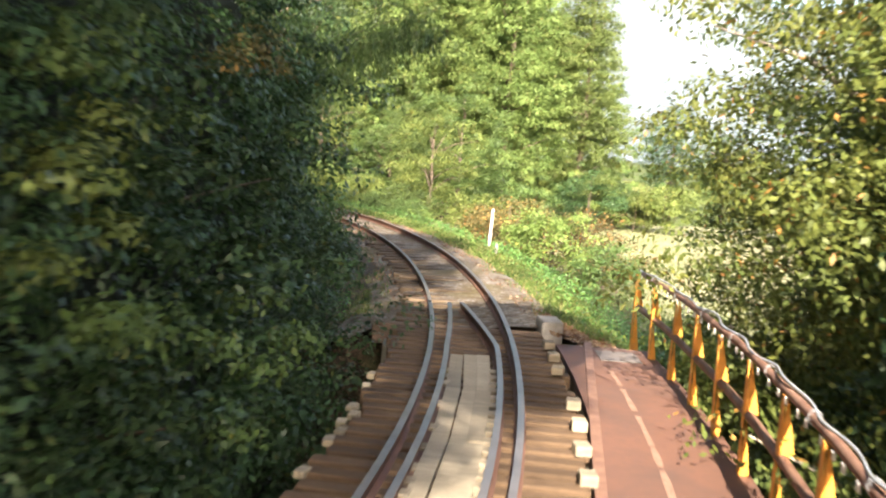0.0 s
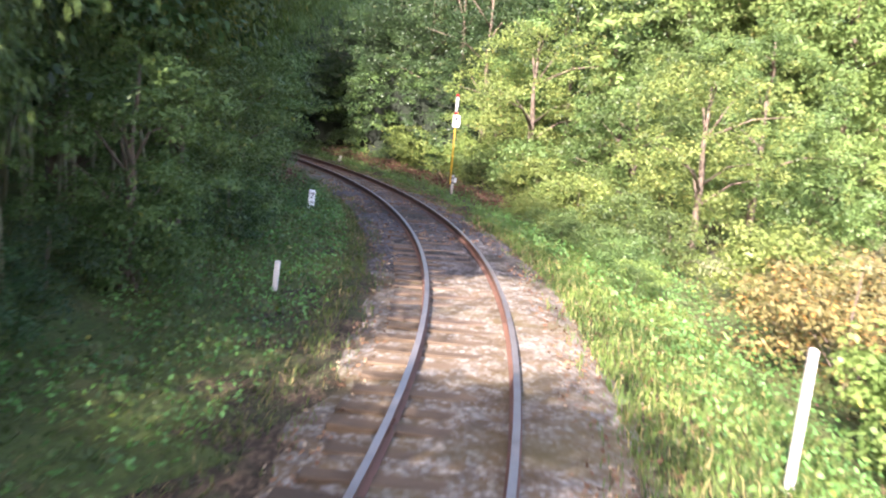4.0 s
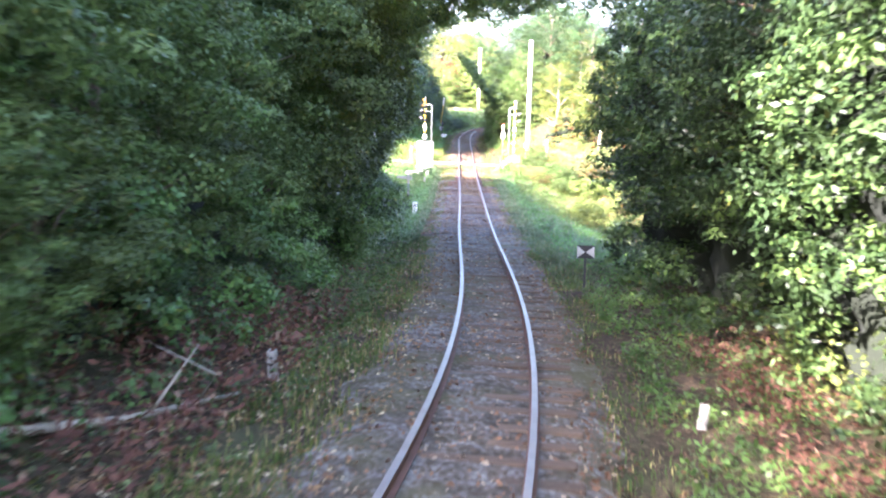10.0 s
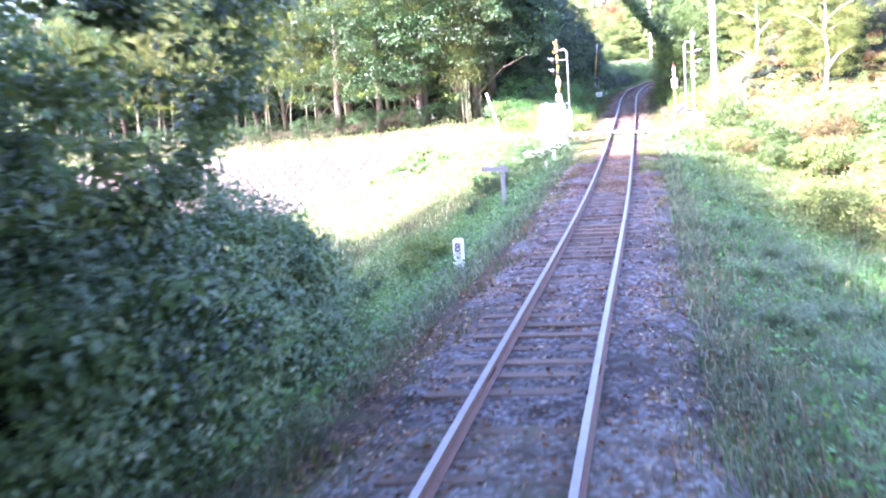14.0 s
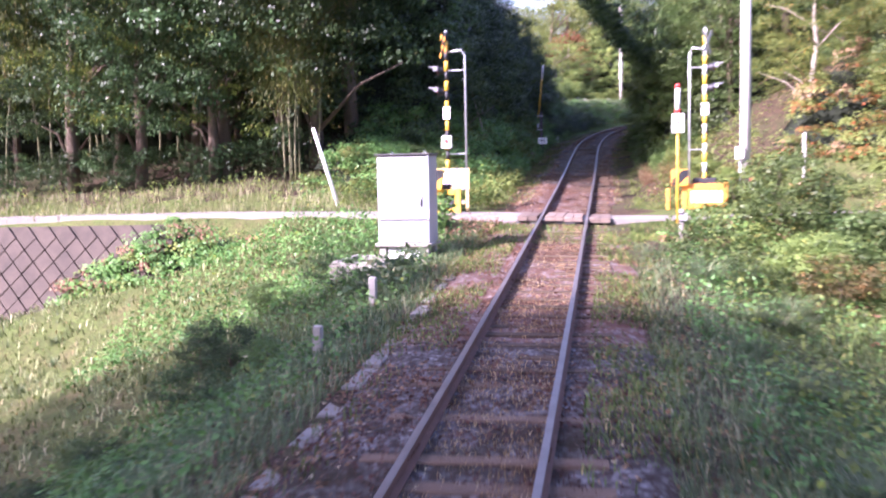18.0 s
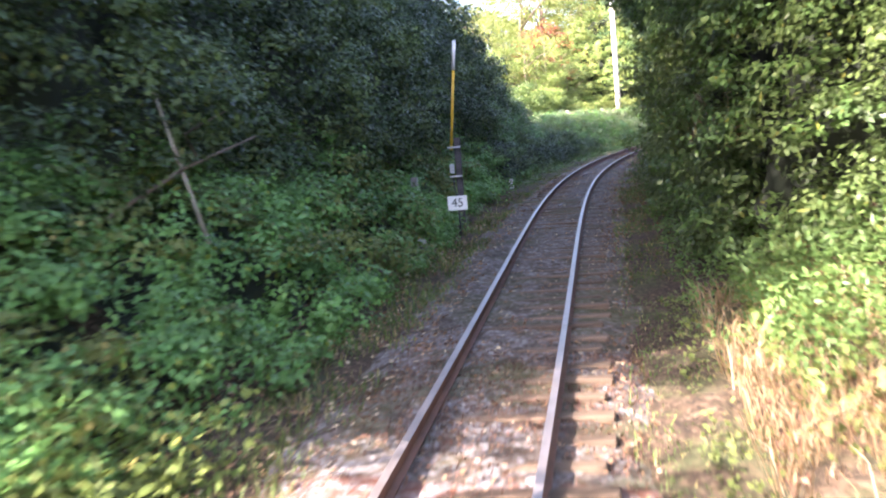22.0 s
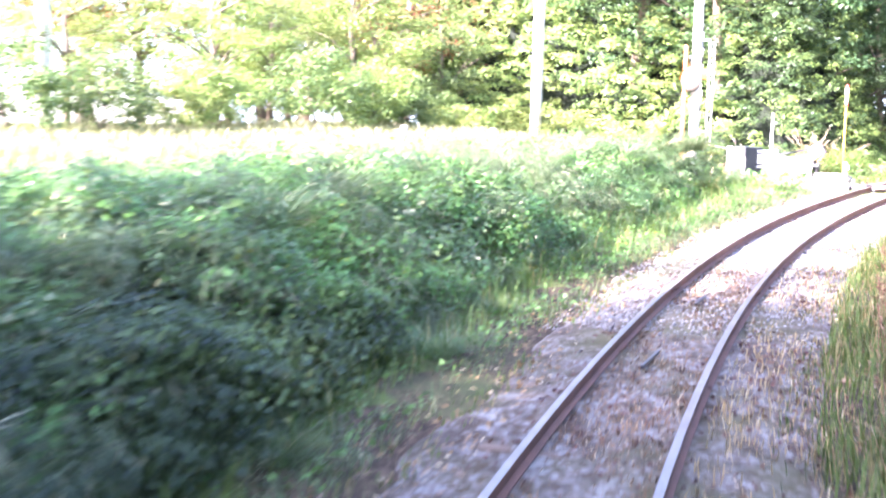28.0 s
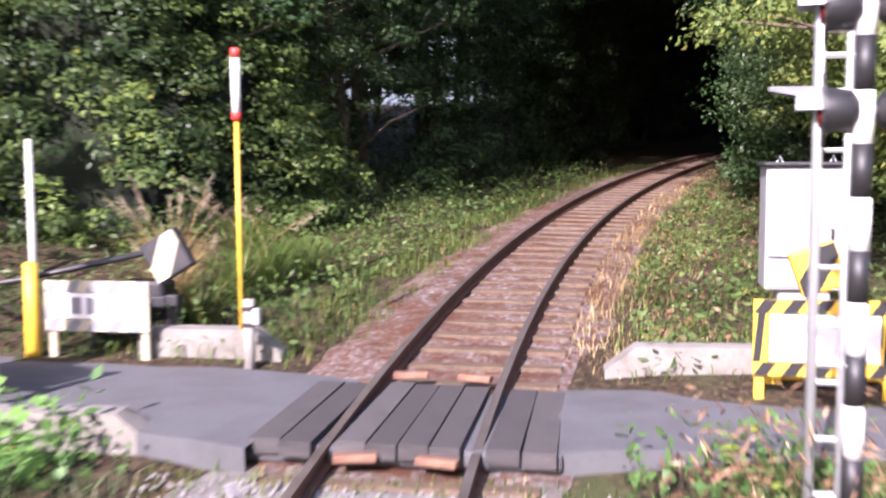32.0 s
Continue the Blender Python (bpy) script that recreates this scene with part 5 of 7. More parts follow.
for k in range(26):
    s = X1 + 44 + k * 1.1 + rnd.uniform(-.4, .4)
    plant("reed", s, rnd.uniform(-5.4, -4.0), rnd.uniform(.75, 1.05), 1.15)
    if k % 2:
        plant("reed", s + .3, rnd.uniform(-4.0, -3.2), rnd.uniform(.5, .75), .2)
screen("sunlit wood edge of shrubs and vines behind the grass", [(X2 - 1, -17, .7), (X2 + 2.5, -12.5, .85), (X2 + 5, -7.5, .8)], [(0, 1.4), (.4, 2.6), (1.2, 4.2), (2.2, 6.5), (3.5, 9.5), (5.5, 12)], 1, 30000, .17, .085, [L_LIGHT, L_MID, L_LIGHT], .8, .7)
row(["light_a"], X2 - 17, X2 + 1, 3.4, -18.5, -16, (.7, .95))
row(["light_a", "mixed_tree", "light_a"], X2 - 14, X2 + 4, 3.4, -25, -21, (1.1, 1.35))
row(["shrub_light", "shrub_mid"], X2 - 18, X2 + 1, 1.6, -15.5, -13.6, (.7, 1.1))
for s, d, k in ((X2 - 9, -24, 1.5),):
    plant("red", s, d, k)
row(["light_a", "mid_b"], X2 - 8, X2 + 3, 3, -19, -17, (.8, 1.0))
row(["light_a", "mixed_tree", "light_a"], X2 + 3, X2 + 19, 1.5, -34, -20, (1.7, 2.1))
plant("red", X2 + 1, -20, 1.35)
row(["shrub_mid", "shrub_light", "shrub_dark"], X2 - 4, X2 + .6, .35, -9, -5.6, (.5, .8))
row(["pampas_green", "reed"], X2 - 8, X2 - 2.2, .5, -5.4, -3.4, (.55, .8))
row(["shrub_dark"], X2 - 13, X2 - 4.5, 1.1, -4.4, -3.4, (.4, .6))
# right bank: pampas
row(["pampas", "pampas_green", "pampas_green"], X1 + 46, X2 - 4, .8, 3.3, 4.2, (.8, 1.05))
row(["pampas"], X1 + 52, X2 - 4, 1.1, 2.8, 3.4, (.7, .95))
row(["pampas", "shrub_brown"], X1 + 46, X2 - 10, 1.2, 4.2, 6.0, (.9, 1.2))
row(["mid_b", "mid_a"], X1 + 40, X2 - 8, 3, 9, 12, (.8, 1))
# woods past the second crossing
screen("leafy bushes at the edge of the woods", [(X2 + 4.2, -7.8, 1), (X2 + 6, -5.2, 1), (X2 + 10, -4.3, .9), (X2 + 13, -4.6, .8)], [(0, -.1), (.3, .9), (.7, 2.2), (1.2, 4), (1.8, 7), (3, 10)], 1, 26000, .14, .065, [L_MID, L_LIGHT, L_DARK], .5, .5)
row(["dark_b", "dark_a"], X2 + 12, X2 + 60, 2.2, -6.5, -4.6, (.8, 1.0))
row(["dark_a"], X2 + 8, X2 + 60, 3, -12, -8.5, (1, 1.25))
row(["light_a", "bamboo_b"], X2 + 5, X2 + 12, 2, 5.4, 6.8, (.65, .85))
row(["dark_b", "dark_a"], X2 + 10, X2 + 60, 2.2, 4.4, 6.5, (.8, 1.0))
row(["dark_a"], X2 + 6, X2 + 60, 3, 8.5, 12, (1, 1.2))
# branches that close over the line in the woods
for s, d, k in ((X2 + 6, -8.4, 1.6), (X2 + 9, -8, 1.7), (X2 + 12, -7.4, 1.6), (X2 + 15, -7, 1.7), (X2 + 18, -7.4, 1.7), (X2 + 5, -12, 1.7), (X2 + 21, -6.8, 1.6), (X2 + 14, 6.4, 1.5), (X2 + 18, 6.4, 1.6)):
    plant("dark_a", s, d, k)
# the closed core sheet keeps this hollow as dark as deep shade
screen("deep dark branches inside the woods", [(X2 + 23, -4.2, 1), (X2 + 60, -4.0, .9)], [(0, -.2), (-.2, 3.5), (-1.2, 5.6), (-2.8, 6.8), (-4.6, 6.8), (-6.4, 5.6), (-7.6, 3.5), (-8.0, -.2)], 1, 16000, .15, .07, [L_DARK], .4, .4, name="canopy")
screen("dark branches closing over the line in the woods", [(X2 + 15, -4.6, 1), (X2 + 30, -4.0, .9)], [(0, -.2), (-.2, 3.5), (-1.2, 5.6), (-2.8, 6.8), (-4.6, 6.8), (-6.4, 5.6), (-7.6, 3.5), (-8.0, -.2)], 1, 34000, .15, .07, [L_DARK], .6, .8, name="canopy", core=False, pad=1.3)
row(["pampas", "pampas_green"], X2 + 3.0, X2 + 7, .6, -4.4, -2.7, (.7, .95))
row(["light_a"], X2 + 4, X2 + 12, 2.0, 5.4, 6.4, (.75, .95))
for k in KINDS.values():
    for o in (*k.children_recursive, k):
        bpy.data.objects.remove(o)

# ---------------------------------------------------------------- writing
def text_mesh(words, size, mat, depth=.002):
    cu = bpy.data.curves.new("lettering", 'FONT')
    cu.body, cu.size, cu.extrude = words, size, depth
    cu.align_x, cu.align_y = 'CENTER', 'CENTER'
    ob = bpy.data.objects.new("lettering", cu)
    scene.collection.objects.link(ob)
    me = bpy.data.meshes.new_from_object(ob.evaluated_get(bpy.context.evaluated_depsgraph_get()))
    bpy.data.objects.remove(ob)
    me.materials.clear()
    me.materials.append(mat)
    return me


FACE = pose(0, 0, 0, 90, 0, 0)   # lettering stood upright, read from before


# ---------------------------------------------------------------- the bridge
deck_end = 15.6
bridge = thing("railway_bridge", Matrix.Identity(4), "short steel girder bridge with open timber deck", "bridge")
for side in (-.75, .75):
    g = Geo()
    rows = list(np.arange(-8, 15.5, .9))
    sec = [(-.15, -.32), (.15, -.32), (.15, -.35), (.01, -.35), (.01, -1.3), (.15, -1.3), (.15, -1.33), (-.15, -1.33), (-.15, -1.3), (-.01, -1.3), (-.01, -.35), (-.15, -.35)]
    g.v = [tuple(at(s, side + a, b)) for s in rows for a, b in sec]
    n = len(sec)
    g.f = [(i*n + k, i*n + (k+1) % n, i*n + n + (k+1) % n, i*n + n + k) for i in range(len(rows) - 1) for k in range(n)]
    g.m = [0] * len(g.f)
    part("girder", g, M_RUSTPIPE, bridge)
BTIE = [Geo().box((-1.1 - .03*k, -.1, -.17), (1.2 + .012*k, .1, 0), c=.015).mesh("bridge_sleeper", M_TIE_BRIDGE) for k in range(4)]
for s in np.arange(-7, deck_end - .1, .34):
    part("bridge_sleeper", rnd.choice(BTIE), None, bridge, m=place(s, rnd.uniform(-.05, .05), -.152, rnd.uniform(-.8, .8)))
PLK = [Geo().box((-.085, -1.0, -.025), (.085, 1.0, .02), c=.006).mesh("walk_plank", M_PLANK) for _ in range(1)]
for k, s in enumerate(np.arange(-6, 13.4, 2.02)):
    for d in (-.2, -.01, .15):
        if rnd.random() < .9:
            part("walk_plank", PLK[0], None, bridge, m=place(s + rnd.uniform(-.1, .1), d, -.125, math.degrees(.01) + rnd.uniform(-.5, .5)))
for side in (-1, 1):
    rail("guard_rail", -7, 17.8, lambda s: side * (.34 if s < 13.5 else .34 - (s - 13.5) / 4.3 * .25) - (0 if s < 13.5 else (s - 13.5) / 4.3 * .13), -.01, bridge, mats=(M_RAIL, M_RAIL_TOP), label="rusty inner guard rail")
blk = Geo().box((-.08, -.1, -.07), (.08, .1, .035), c=.012).mesh("packing_block", M_PLANK)
for s in np.arange(-5, 15, .84):
    if rnd.random() < .3:
        continue
    part("packing_block", blk, None, bridge, m=place(s, 1.14 + rnd.uniform(-.04, .06), -.12, rnd.uniform(-12, 12)))

small = Geo().box((-.05, -.085, -.05), (.05, .085, .02), c=.01).mesh("filler_block", M_PLANK)
for s in np.arange(-4, 12.6, .34):
    part("filler_block", small, None, bridge, m=place(s + rnd.uniform(-.03, .03), .265, -.125, rnd.uniform(-5, 5)))
    if rnd.random() < .35:
        part("filler_block", small, None, bridge, m=place(s + rnd.uniform(-.03, .03), -.29, -.125, rnd.uniform(-8, 8)))
    if rnd.random() < .4:
        part("filler_block", small, None, bridge, m=place(s, -1.16 + rnd.uniform(-.05, .03), -.13, rnd.uniform(-15, 15)))

# footway with its railing
footway = thing("bridge_footway", Matrix.Identity(4), "red-brown footway beside the bridge deck, strewn with leaves", "footway")
g = Geo()
rows = list(np.arange(-8, deck_end + .4, .75))
sec = [(1.36, -.3), (2.78, -.3), (2.78, -.4), (1.36, -.4)]
g.v = [tuple(at(s, a, b)) for s in rows for a, b in sec]
g.f = [(i*4 + k, i*4 + (k+1) % 4, i*4 + 4 + (k+1) % 4, i*4 + 4 + k) for i in range(len(rows) - 1) for k in range(4)] + [(0, 1, 2, 3), tuple(len(g.v) - 1 - k for k in range(4))]
g.m = [0] * len(g.f)
part("deck", g, M_DECK, footway)
g = Geo()
s = -6.0
while s < 13.4:
    e = min(s + rnd.uniform(.5, 1.6), 13.6)
    rows = np.linspace(s, e, 4)
    k = len(g.v)
    for r in rows:
        w = rnd.uniform(.022, .042)
        g.v += [tuple(at(r, 1.93 - w, -.296)), tuple(at(r, 1.93 + w, -.296))]
    g.f += [(k + 2*i, k + 2*i + 1, k + 2*i + 3, k + 2*i + 2) for i in range(3)]
    s = e + rnd.uniform(.03, .3)
g.m = [0] * len(g.f)
part("painted_line", g, M_LINE, footway, "worn cream line")
part("cover_plate", Geo().box((-.3, -.35, 0), (.3, .35, .015), c=.005), M_PLATE, footway, "grey steel cover plate", place(14.6, 2.2, -.3))
part("edge_beam", Geo().box((-.06, -7, -.22), (.06, 7.6, .03), c=.01), M_RUSTPIPE, footway, m=place(8, 1.3, -.33))
fence = thing("bridge_railing", Matrix.Identity(4), "rusty pipe railing on orange-painted tapered steel posts", "railing")
g = Geo()
for tri in (((-.065, -.35), (.085, -.35), (-.035, .55)), ((-.065, .6), (.07, .6), (-.035, 1.1))):
    g.add([(x, 0, z) for x, z in tri] + [(x, .012, z) for x, z in tri], [(0, 1, 2), (5, 4, 3), (0, 3, 4, 1), (1, 4, 5, 2), (2, 5, 3, 0)])
g.box((-.065, .0125, -.35), (-.053, .1, 1.1))
POST = g.mesh("post", M_ORANGE)
for s in np.arange(15.9, -7, -1.28):
    part("post", POST, None, fence, "orange steel post", place(s, 2.72, -.3, rnd.uniform(-2, 2), rnd.uniform(-1.5, 1.5)))
ss = list(np.arange(-7, 16.3, .6))
part("top_rail", Geo().tube([at(s, 2.72, .82 + .008*math.sin(s*2)) for s in ss], .042, 8), M_RUSTPIPE, fence, smoothed=True)
part("middle_rail", Geo().tube([at(s, 2.7, .28 + .01*math.sin(s*1.4)) for s in ss], .048, 8), M_RUSTPIPE, fence, smoothed=True)
cable = thing("cable", Matrix.Identity(4), "grey cable tied along the top of the railing", "cable")
part("sheath", Geo().tube([at(s, 2.74 + .035*math.sin(s*5), .875 + .03*math.sin(s*3.1) * math.sin(s*.9)) for s in np.arange(-7, 16.2, .15)], .014, 5), M_GALV, cable, smoothed=True)
clip = Geo().box((-.012, -.012, -.07), (.012, .012, .0), c=.003).mesh("clip", M_WHITE)
for s in np.arange(-2, 16, .34):
    part("clip", clip, None, cable, "small white cable clip", place(s + rnd.uniform(-.06, .06), 2.68, .8))
for s in np.arange(-6, 16, 1.5):
    part("tie", Geo().tube([at(s, 2.72 + .05*math.cos(a), .83 + .06*math.sin(a)) for a in np.linspace(0, 6.2, 9)], .006, 4, cap=False), M_GALV, cable)
abut = thing("bridge_abutment", Matrix.Identity(4), "weathered concrete bridge abutment", "abutment")
part("wall", Geo().box((-1.3, -.4, -5), (2.9, .7, -.42), place(15.6, 0, 0), c=.03), M_CONCRETE, abut)
part("ballast_stop", Geo().box((-1.5, -.09, -.5), (1.5, .09, -.165), c=.02), M_TIE, abut, "dark timber ballast stop", place(15.78, 0, 0))
part("end_block", Geo().box((-.17, -.3, -.5), (.17, .3, .1), c=.025), M_KERB, abut, "mossy concrete end block", place(15.9, 1.32, -.12, 4))


# ---------------------------------------------------------------- posts and signs beside the line
def stub(name, label, s, d, tall, w, mat, lean=0., digit="", bars=0, turn=0., depth=None):
    z = over(s, d)
    root = thing(name, place(s, d, z - .04, turn, lean), label, "marker post", "markers beside the line")
    part("post", Geo().box((-w/2, -w/2, -.15), (w/2, w/2, tall), c=w * .12), mat, root)
    if digit:
        part("digit", text_mesh(digit, w * 1.25, M_BLACK), None, root, "black digit", Matrix.Translation((0, -w/2 - .003, tall - w * .85)) @ FACE)
    for k in range(bars):
        part("writing_bar", Geo().box((-w*.22, -w/2 - .004, tall - w*(.7 + .75*k) - w*.3), (w*.22, -w/2 - .001, tall - w*(.7 + .75*k))), M_BLACK, root)
    return root


stub("distance_post", "white concrete distance post with a black digit in the grass", 49.5, -2.68, .55, .17, M_WHITE, 3, "7")
stub("distance_post", "white concrete distance post with a black digit on the bank", 102.2, -2.5, .6, .19, M_WHITE, 0, "8")
stub("curve_marker", "short grey concrete marker with faded writing", 70.4, -2.6, .42, .11, M_CONCRETE, -4, "", 3)
stub("curve_marker", "short grey concrete marker among weeds", 69.4, 2.36, .36, .1, M_KERB, 6)
stub("boundary_stub", "short weathered concrete stub in the grass", 126.2, -2.68, .5, .12, M_CONCRETE)
stub("boundary_stub", "short weathered concrete stub on the slope", 123.3, -2.78, .45, .12, M_CONCRETE, 2)
stub("boundary_stub", "grey concrete stub below the bank", 106.6, -6.5, .5, .2, M_CONCRETE, 3)
stub("gradient_marker", "grey concrete marker with worn writing in the cutting", 157.8, -2.42, .42, .17, M_CONCRETE, 4, "", 2)
stub("gradient_marker", "small pale concrete marker in the cutting", 172.4, -2.35, .42, .12, M_WHITE, -2)
stub("white_stake", "short white stake in the weeds", 28.3, 2.42, .35, .07, M_CONCRETE, 4)
stub("white_stake", "short pale stake leaning in the grass", 37.4, -2.85, .55, .08, M_POLE, 3)
stub("white_post", "tall old white post leaning among bushes", 31.2, 3.0, 1.35, .075, M_POLE, 2)

bow = thing("bow_tie_sign", place(80.2, 2.07, over(80.2, 2.07) - .2), "black and white bow-tie sign on a dark steel post", "railway sign")
part("post", Geo().box((-.025, -.02, -.1), (.025, .02, 1.19), c=.004), M_DARKSTEEL, bow)
part("plate", Geo().box((-.19, -.034, .92), (.19, -.022, 1.2), c=.004), M_BLACK, bow, "black plate")
for sg in (-1, 1):
    part("triangle", Geo().add([(sg*.185, -.037, .93), (sg*.185, -.037, 1.19), (sg*.012, -.037, 1.06), (sg*.185, -.035, .93), (sg*.185, -.035, 1.19), (sg*.012, -.035, 1.06)],
                               [(0, 2, 1) if sg > 0 else (0, 1, 2), (3, 4, 5) if sg > 0 else (3, 5, 4), (0, 3, 5, 2), (1, 2, 5, 4), (0, 1, 4, 3)]), M_OLDWHITE, bow, "white triangle")


def beam_post(s, d, top, label, tube0, plate=True, lower=.3, turn=0., thin=1.0):
    """Yellow post of an obstacle detector: base stake, clamp, pole, white tube with red rings, label plate."""
    z = over(s, d)
    root = thing("signal_post", place(s, d, 0, turn), label, "signal post", "yellow detector posts")
    part("stake", Geo().tube([(0.05, 0, z - .15), (.05, 0, lower + .25)], .055, 10), M_CONCRETE, root, smoothed=True)
    for h in (lower, lower + .16):
        part("clamp", Geo().tube([(.05, 0, h - .02), (.05, 0, h + .02)], .068, 10), M_DARKSTEEL, root)
    part("junction_box", Geo().box((.09, -.05, lower), (.17, .04, lower + .16), c=.01), M_GALV, root)
    part("pole", Geo().tube([(-.03, 0, lower - .05), (-.03, 0, tube0)], .028 * thin, 8), M_YELLOW, root, "yellow pole", smoothed=True)
    part("tube", Geo().tube([(-.03, 0, tube0), (-.03, 0, top - .06)], .052 * thin, 12), M_WHITE, root, "white tube", smoothed=True)
    for h in (tube0 + .03, top - .05):
        part("ring", Geo().tube([(-.03, 0, h - .035), (-.03, 0, h + .035), (-.03, 0, h + .06)], [.058 * thin, .058 * thin, .03], 12), M_RED, root, "red ring", smoothed=True)
    if plate:
        pl = part("plate", Geo().box((-.15, -.07, tube0 - .42), (.1, -.055, tube0 - .02), c=.006), M_WHITE, root, "white plate with dark writing")
        for k in range(5):
            part("writing_bar", Geo().box((-.09, -.073, tube0 - .1 - .07*k), (.03, -.0705, tube0 - .06 - .07*k)), M_DARKSTEEL, pl)
    return root


beam_post(55.6, 2.5, 3.2, "yellow detector post with white box before sunlit shrubs", 2.55)
beam_post(132.5, 2.58, 3.2, "yellow detector post with white plate before the crossing", 2.6)
beam_post(213.5, -2.05, 2.98, "yellow detector post with red cap by the crossing", 2.3, False, thin=.8)


# ---------------------------------------------------------------- crossings
def band_mast(root, x, y, z0, z1, r, mats, band=.27):
    h, k = z0, 0
    while h < z1 - 1e-3:
        e = min(h + band, z1)
        part("band", Geo().tube([(x, y, h), (x, y, e)], r, 12), mats[k % 2], root, smoothed=True)
        h, k = e, k + 1


def crossbuck(root, x, y, z, mats, arm=.42, w=.12, turn=0.):
    for a in (45, -45):
        m = Matrix.Translation((x, y, z)) @ pose(0, 0, 0, 0, 0, turn) @ Matrix.Translation((0, -.075, 0)) @ pose(0, 0, 0, 0, a, 0)
        n = 6
        for i in range(n):
            lo, hi = -arm + 2*arm*i/n, -arm + 2*arm*(i + 1)/n
            part("crossbuck_piece", Geo().box((lo, -.012 + (.024 if a > 0 else 0), -w/2), (hi, .008 + (.024 if a > 0 else 0), w/2), c=.003), mats[i % 2], root, m=m)


def lamp(root, x, y, z, turn):
    """A flashing lamp: round black body and backplate, hood, dark red lens."""
    m = Matrix.Translation((x, y, z)) @ pose(0, 0, 0, 0, 0, turn)
    body = part("lamp_body", Geo().tube([(0, .14, 0), (0, .1, 0), (0, -.02, 0), (0, -.03, 0)], [.05, .1, .12, .12], 14), M_BLACK, root, "black lamp housing", m, True)
    part("backplate", Geo().tube([(0, -.03, 0), (0, -.045, 0)], .19, 18), M_BLACK, body)
    part("lens", Geo().tube([(0, -.045, 0), (0, -.06, 0), (0, -.07, 0)], [.1, .09, .02], 16), M_LENS, body, "dark red lens", smoothed=True)
    v, f = [], []
    for i in range(11):
        a = math.pi * (i / 10)
        for y0, k in ((-.045, 1.0), (-.3 if 2 < i < 8 else -.17, 1.02)):
            v.append((math.cos(a) * .125 * k, y0, math.sin(a) * .125 * k))
    f = [(2*i, 2*i + 1, 2*i + 3, 2*i + 2) for i in range(10)]
    v2 = [(p[0] * .95, p[1], p[2] * .95) for p in v]
    g = Geo().add(v, f).add(v2, [tuple(reversed(q)) for q in f])
    part("hood", g, M_DULL, body, "grey hood", smoothed=True)


def striped_board(root, name, x0, x1, z0, z1, y, n=5, mats=None, label="", slope=.5):
    """A board with slanting stripes, each stripe a piece of its own."""
    mats = mats or (M_YELLOW, M_BLACK)
    w, h = (x1 - x0) / n, z1 - z0
    body = part(name, Geo().box((x0, y, z0), (x1, y + .025, z1), c=.004), mats[0], root, label)
    for i in range(n):
        a, b, k = x0 + w*i, x0 + w*(i + .5), w * slope
        pts = [(max(x0, min(x1, q)), z) for q, z in ((a, z0), (b, z0), (b + k, z1), (a + k, z1))]
        part("stripe", Geo().add([(px, y - .003, pz) for px, pz in pts] + [(px, y - .001, pz) for px, pz in pts], [(0, 1, 2, 3), (7, 6, 5, 4), (0, 4, 5, 1), (1, 5, 6, 2), (2, 6, 7, 3), (3, 7, 4, 0)]), mats[1], body)
    return body


def crossing_signal(s, d, top, label, mats, ladder, z0=None, buck=(M_ORANGE, M_BLACK), lamps=((.2, 50), (-.2, -130)), button=True, buck_turn=0., plate=True, rungs=2, turn=0., lamp_h=(.78, .66)):
    z = over(s, d) if z0 is None else z0
    root = thing("crossing_signal", place(s, d, 0, turn), label, "level-crossing signal", "level-crossing signals")
    part("foot", Geo().box((-.2, -.2, z - .2), (.2, .2, z + .04), c=.02), M_CONCRETE, root)
    band_mast(root, 0, 0, z, top, .055, mats)
    part("cap", Geo().tube([(0, 0, top), (0, 0, top + .05)], [.055, .02], 10), M_GALV, root)
    crossbuck(root, 0, 0, top - .35, buck, turn=buck_turn)
    for k in lamp_h:
        for x, t in lamps:
            part("lamp_bracket", Geo().tube([(0, 0, top * k), (x, 0, top * k)], .024, 8), M_DARKSTEEL, root)
            lamp(root, x, 0, top * k, t)
    x = ladder
    part("ladder_rail", Geo().tube([(0, 0, top - .55), (x*.8, 0, top - .5), (x, 0, top - .65), (x, 0, z + .3)], .028, 8), M_GALV, root, "galvanised pipe", smoothed=True)
    if rungs > 3:
        part("ladder_rail", Geo().tube([(x + .15, 0, top - .6), (x + .15, 0, z + .1)], .02, 8), M_GALV, root, smoothed=True)
        for h in np.arange(z + .3, top - .6, .3):
            part("rung", Geo().tube([(x, 0, h), (x + .15, 0, h)], .014, 6), M_GALV, root)
    for k in np.linspace(.3, .78, rungs) if rungs <= 3 else (.3, .7):
        part("stay", Geo().tube([(0, 0, top * k), (x, 0, top * k)], .018, 6), M_GALV, root)
    if plate:
        part("plate", Geo().box((-.1, -.085, top*.5), (.1, -.07, top*.5 + .34), c=.005), M_WHITE, root, "white plate")
    if button:
        b = part("button_box", Geo().box((-.14, -.2, 1.58), (.14, -.06, 1.92), c=.02), M_WHITE, root, "white emergency button box")
        part("button", Geo().tube([(0, -.2, 1.77), (0, -.225, 1.77)], .06, 14), M_RED, b, "red button")
    return root


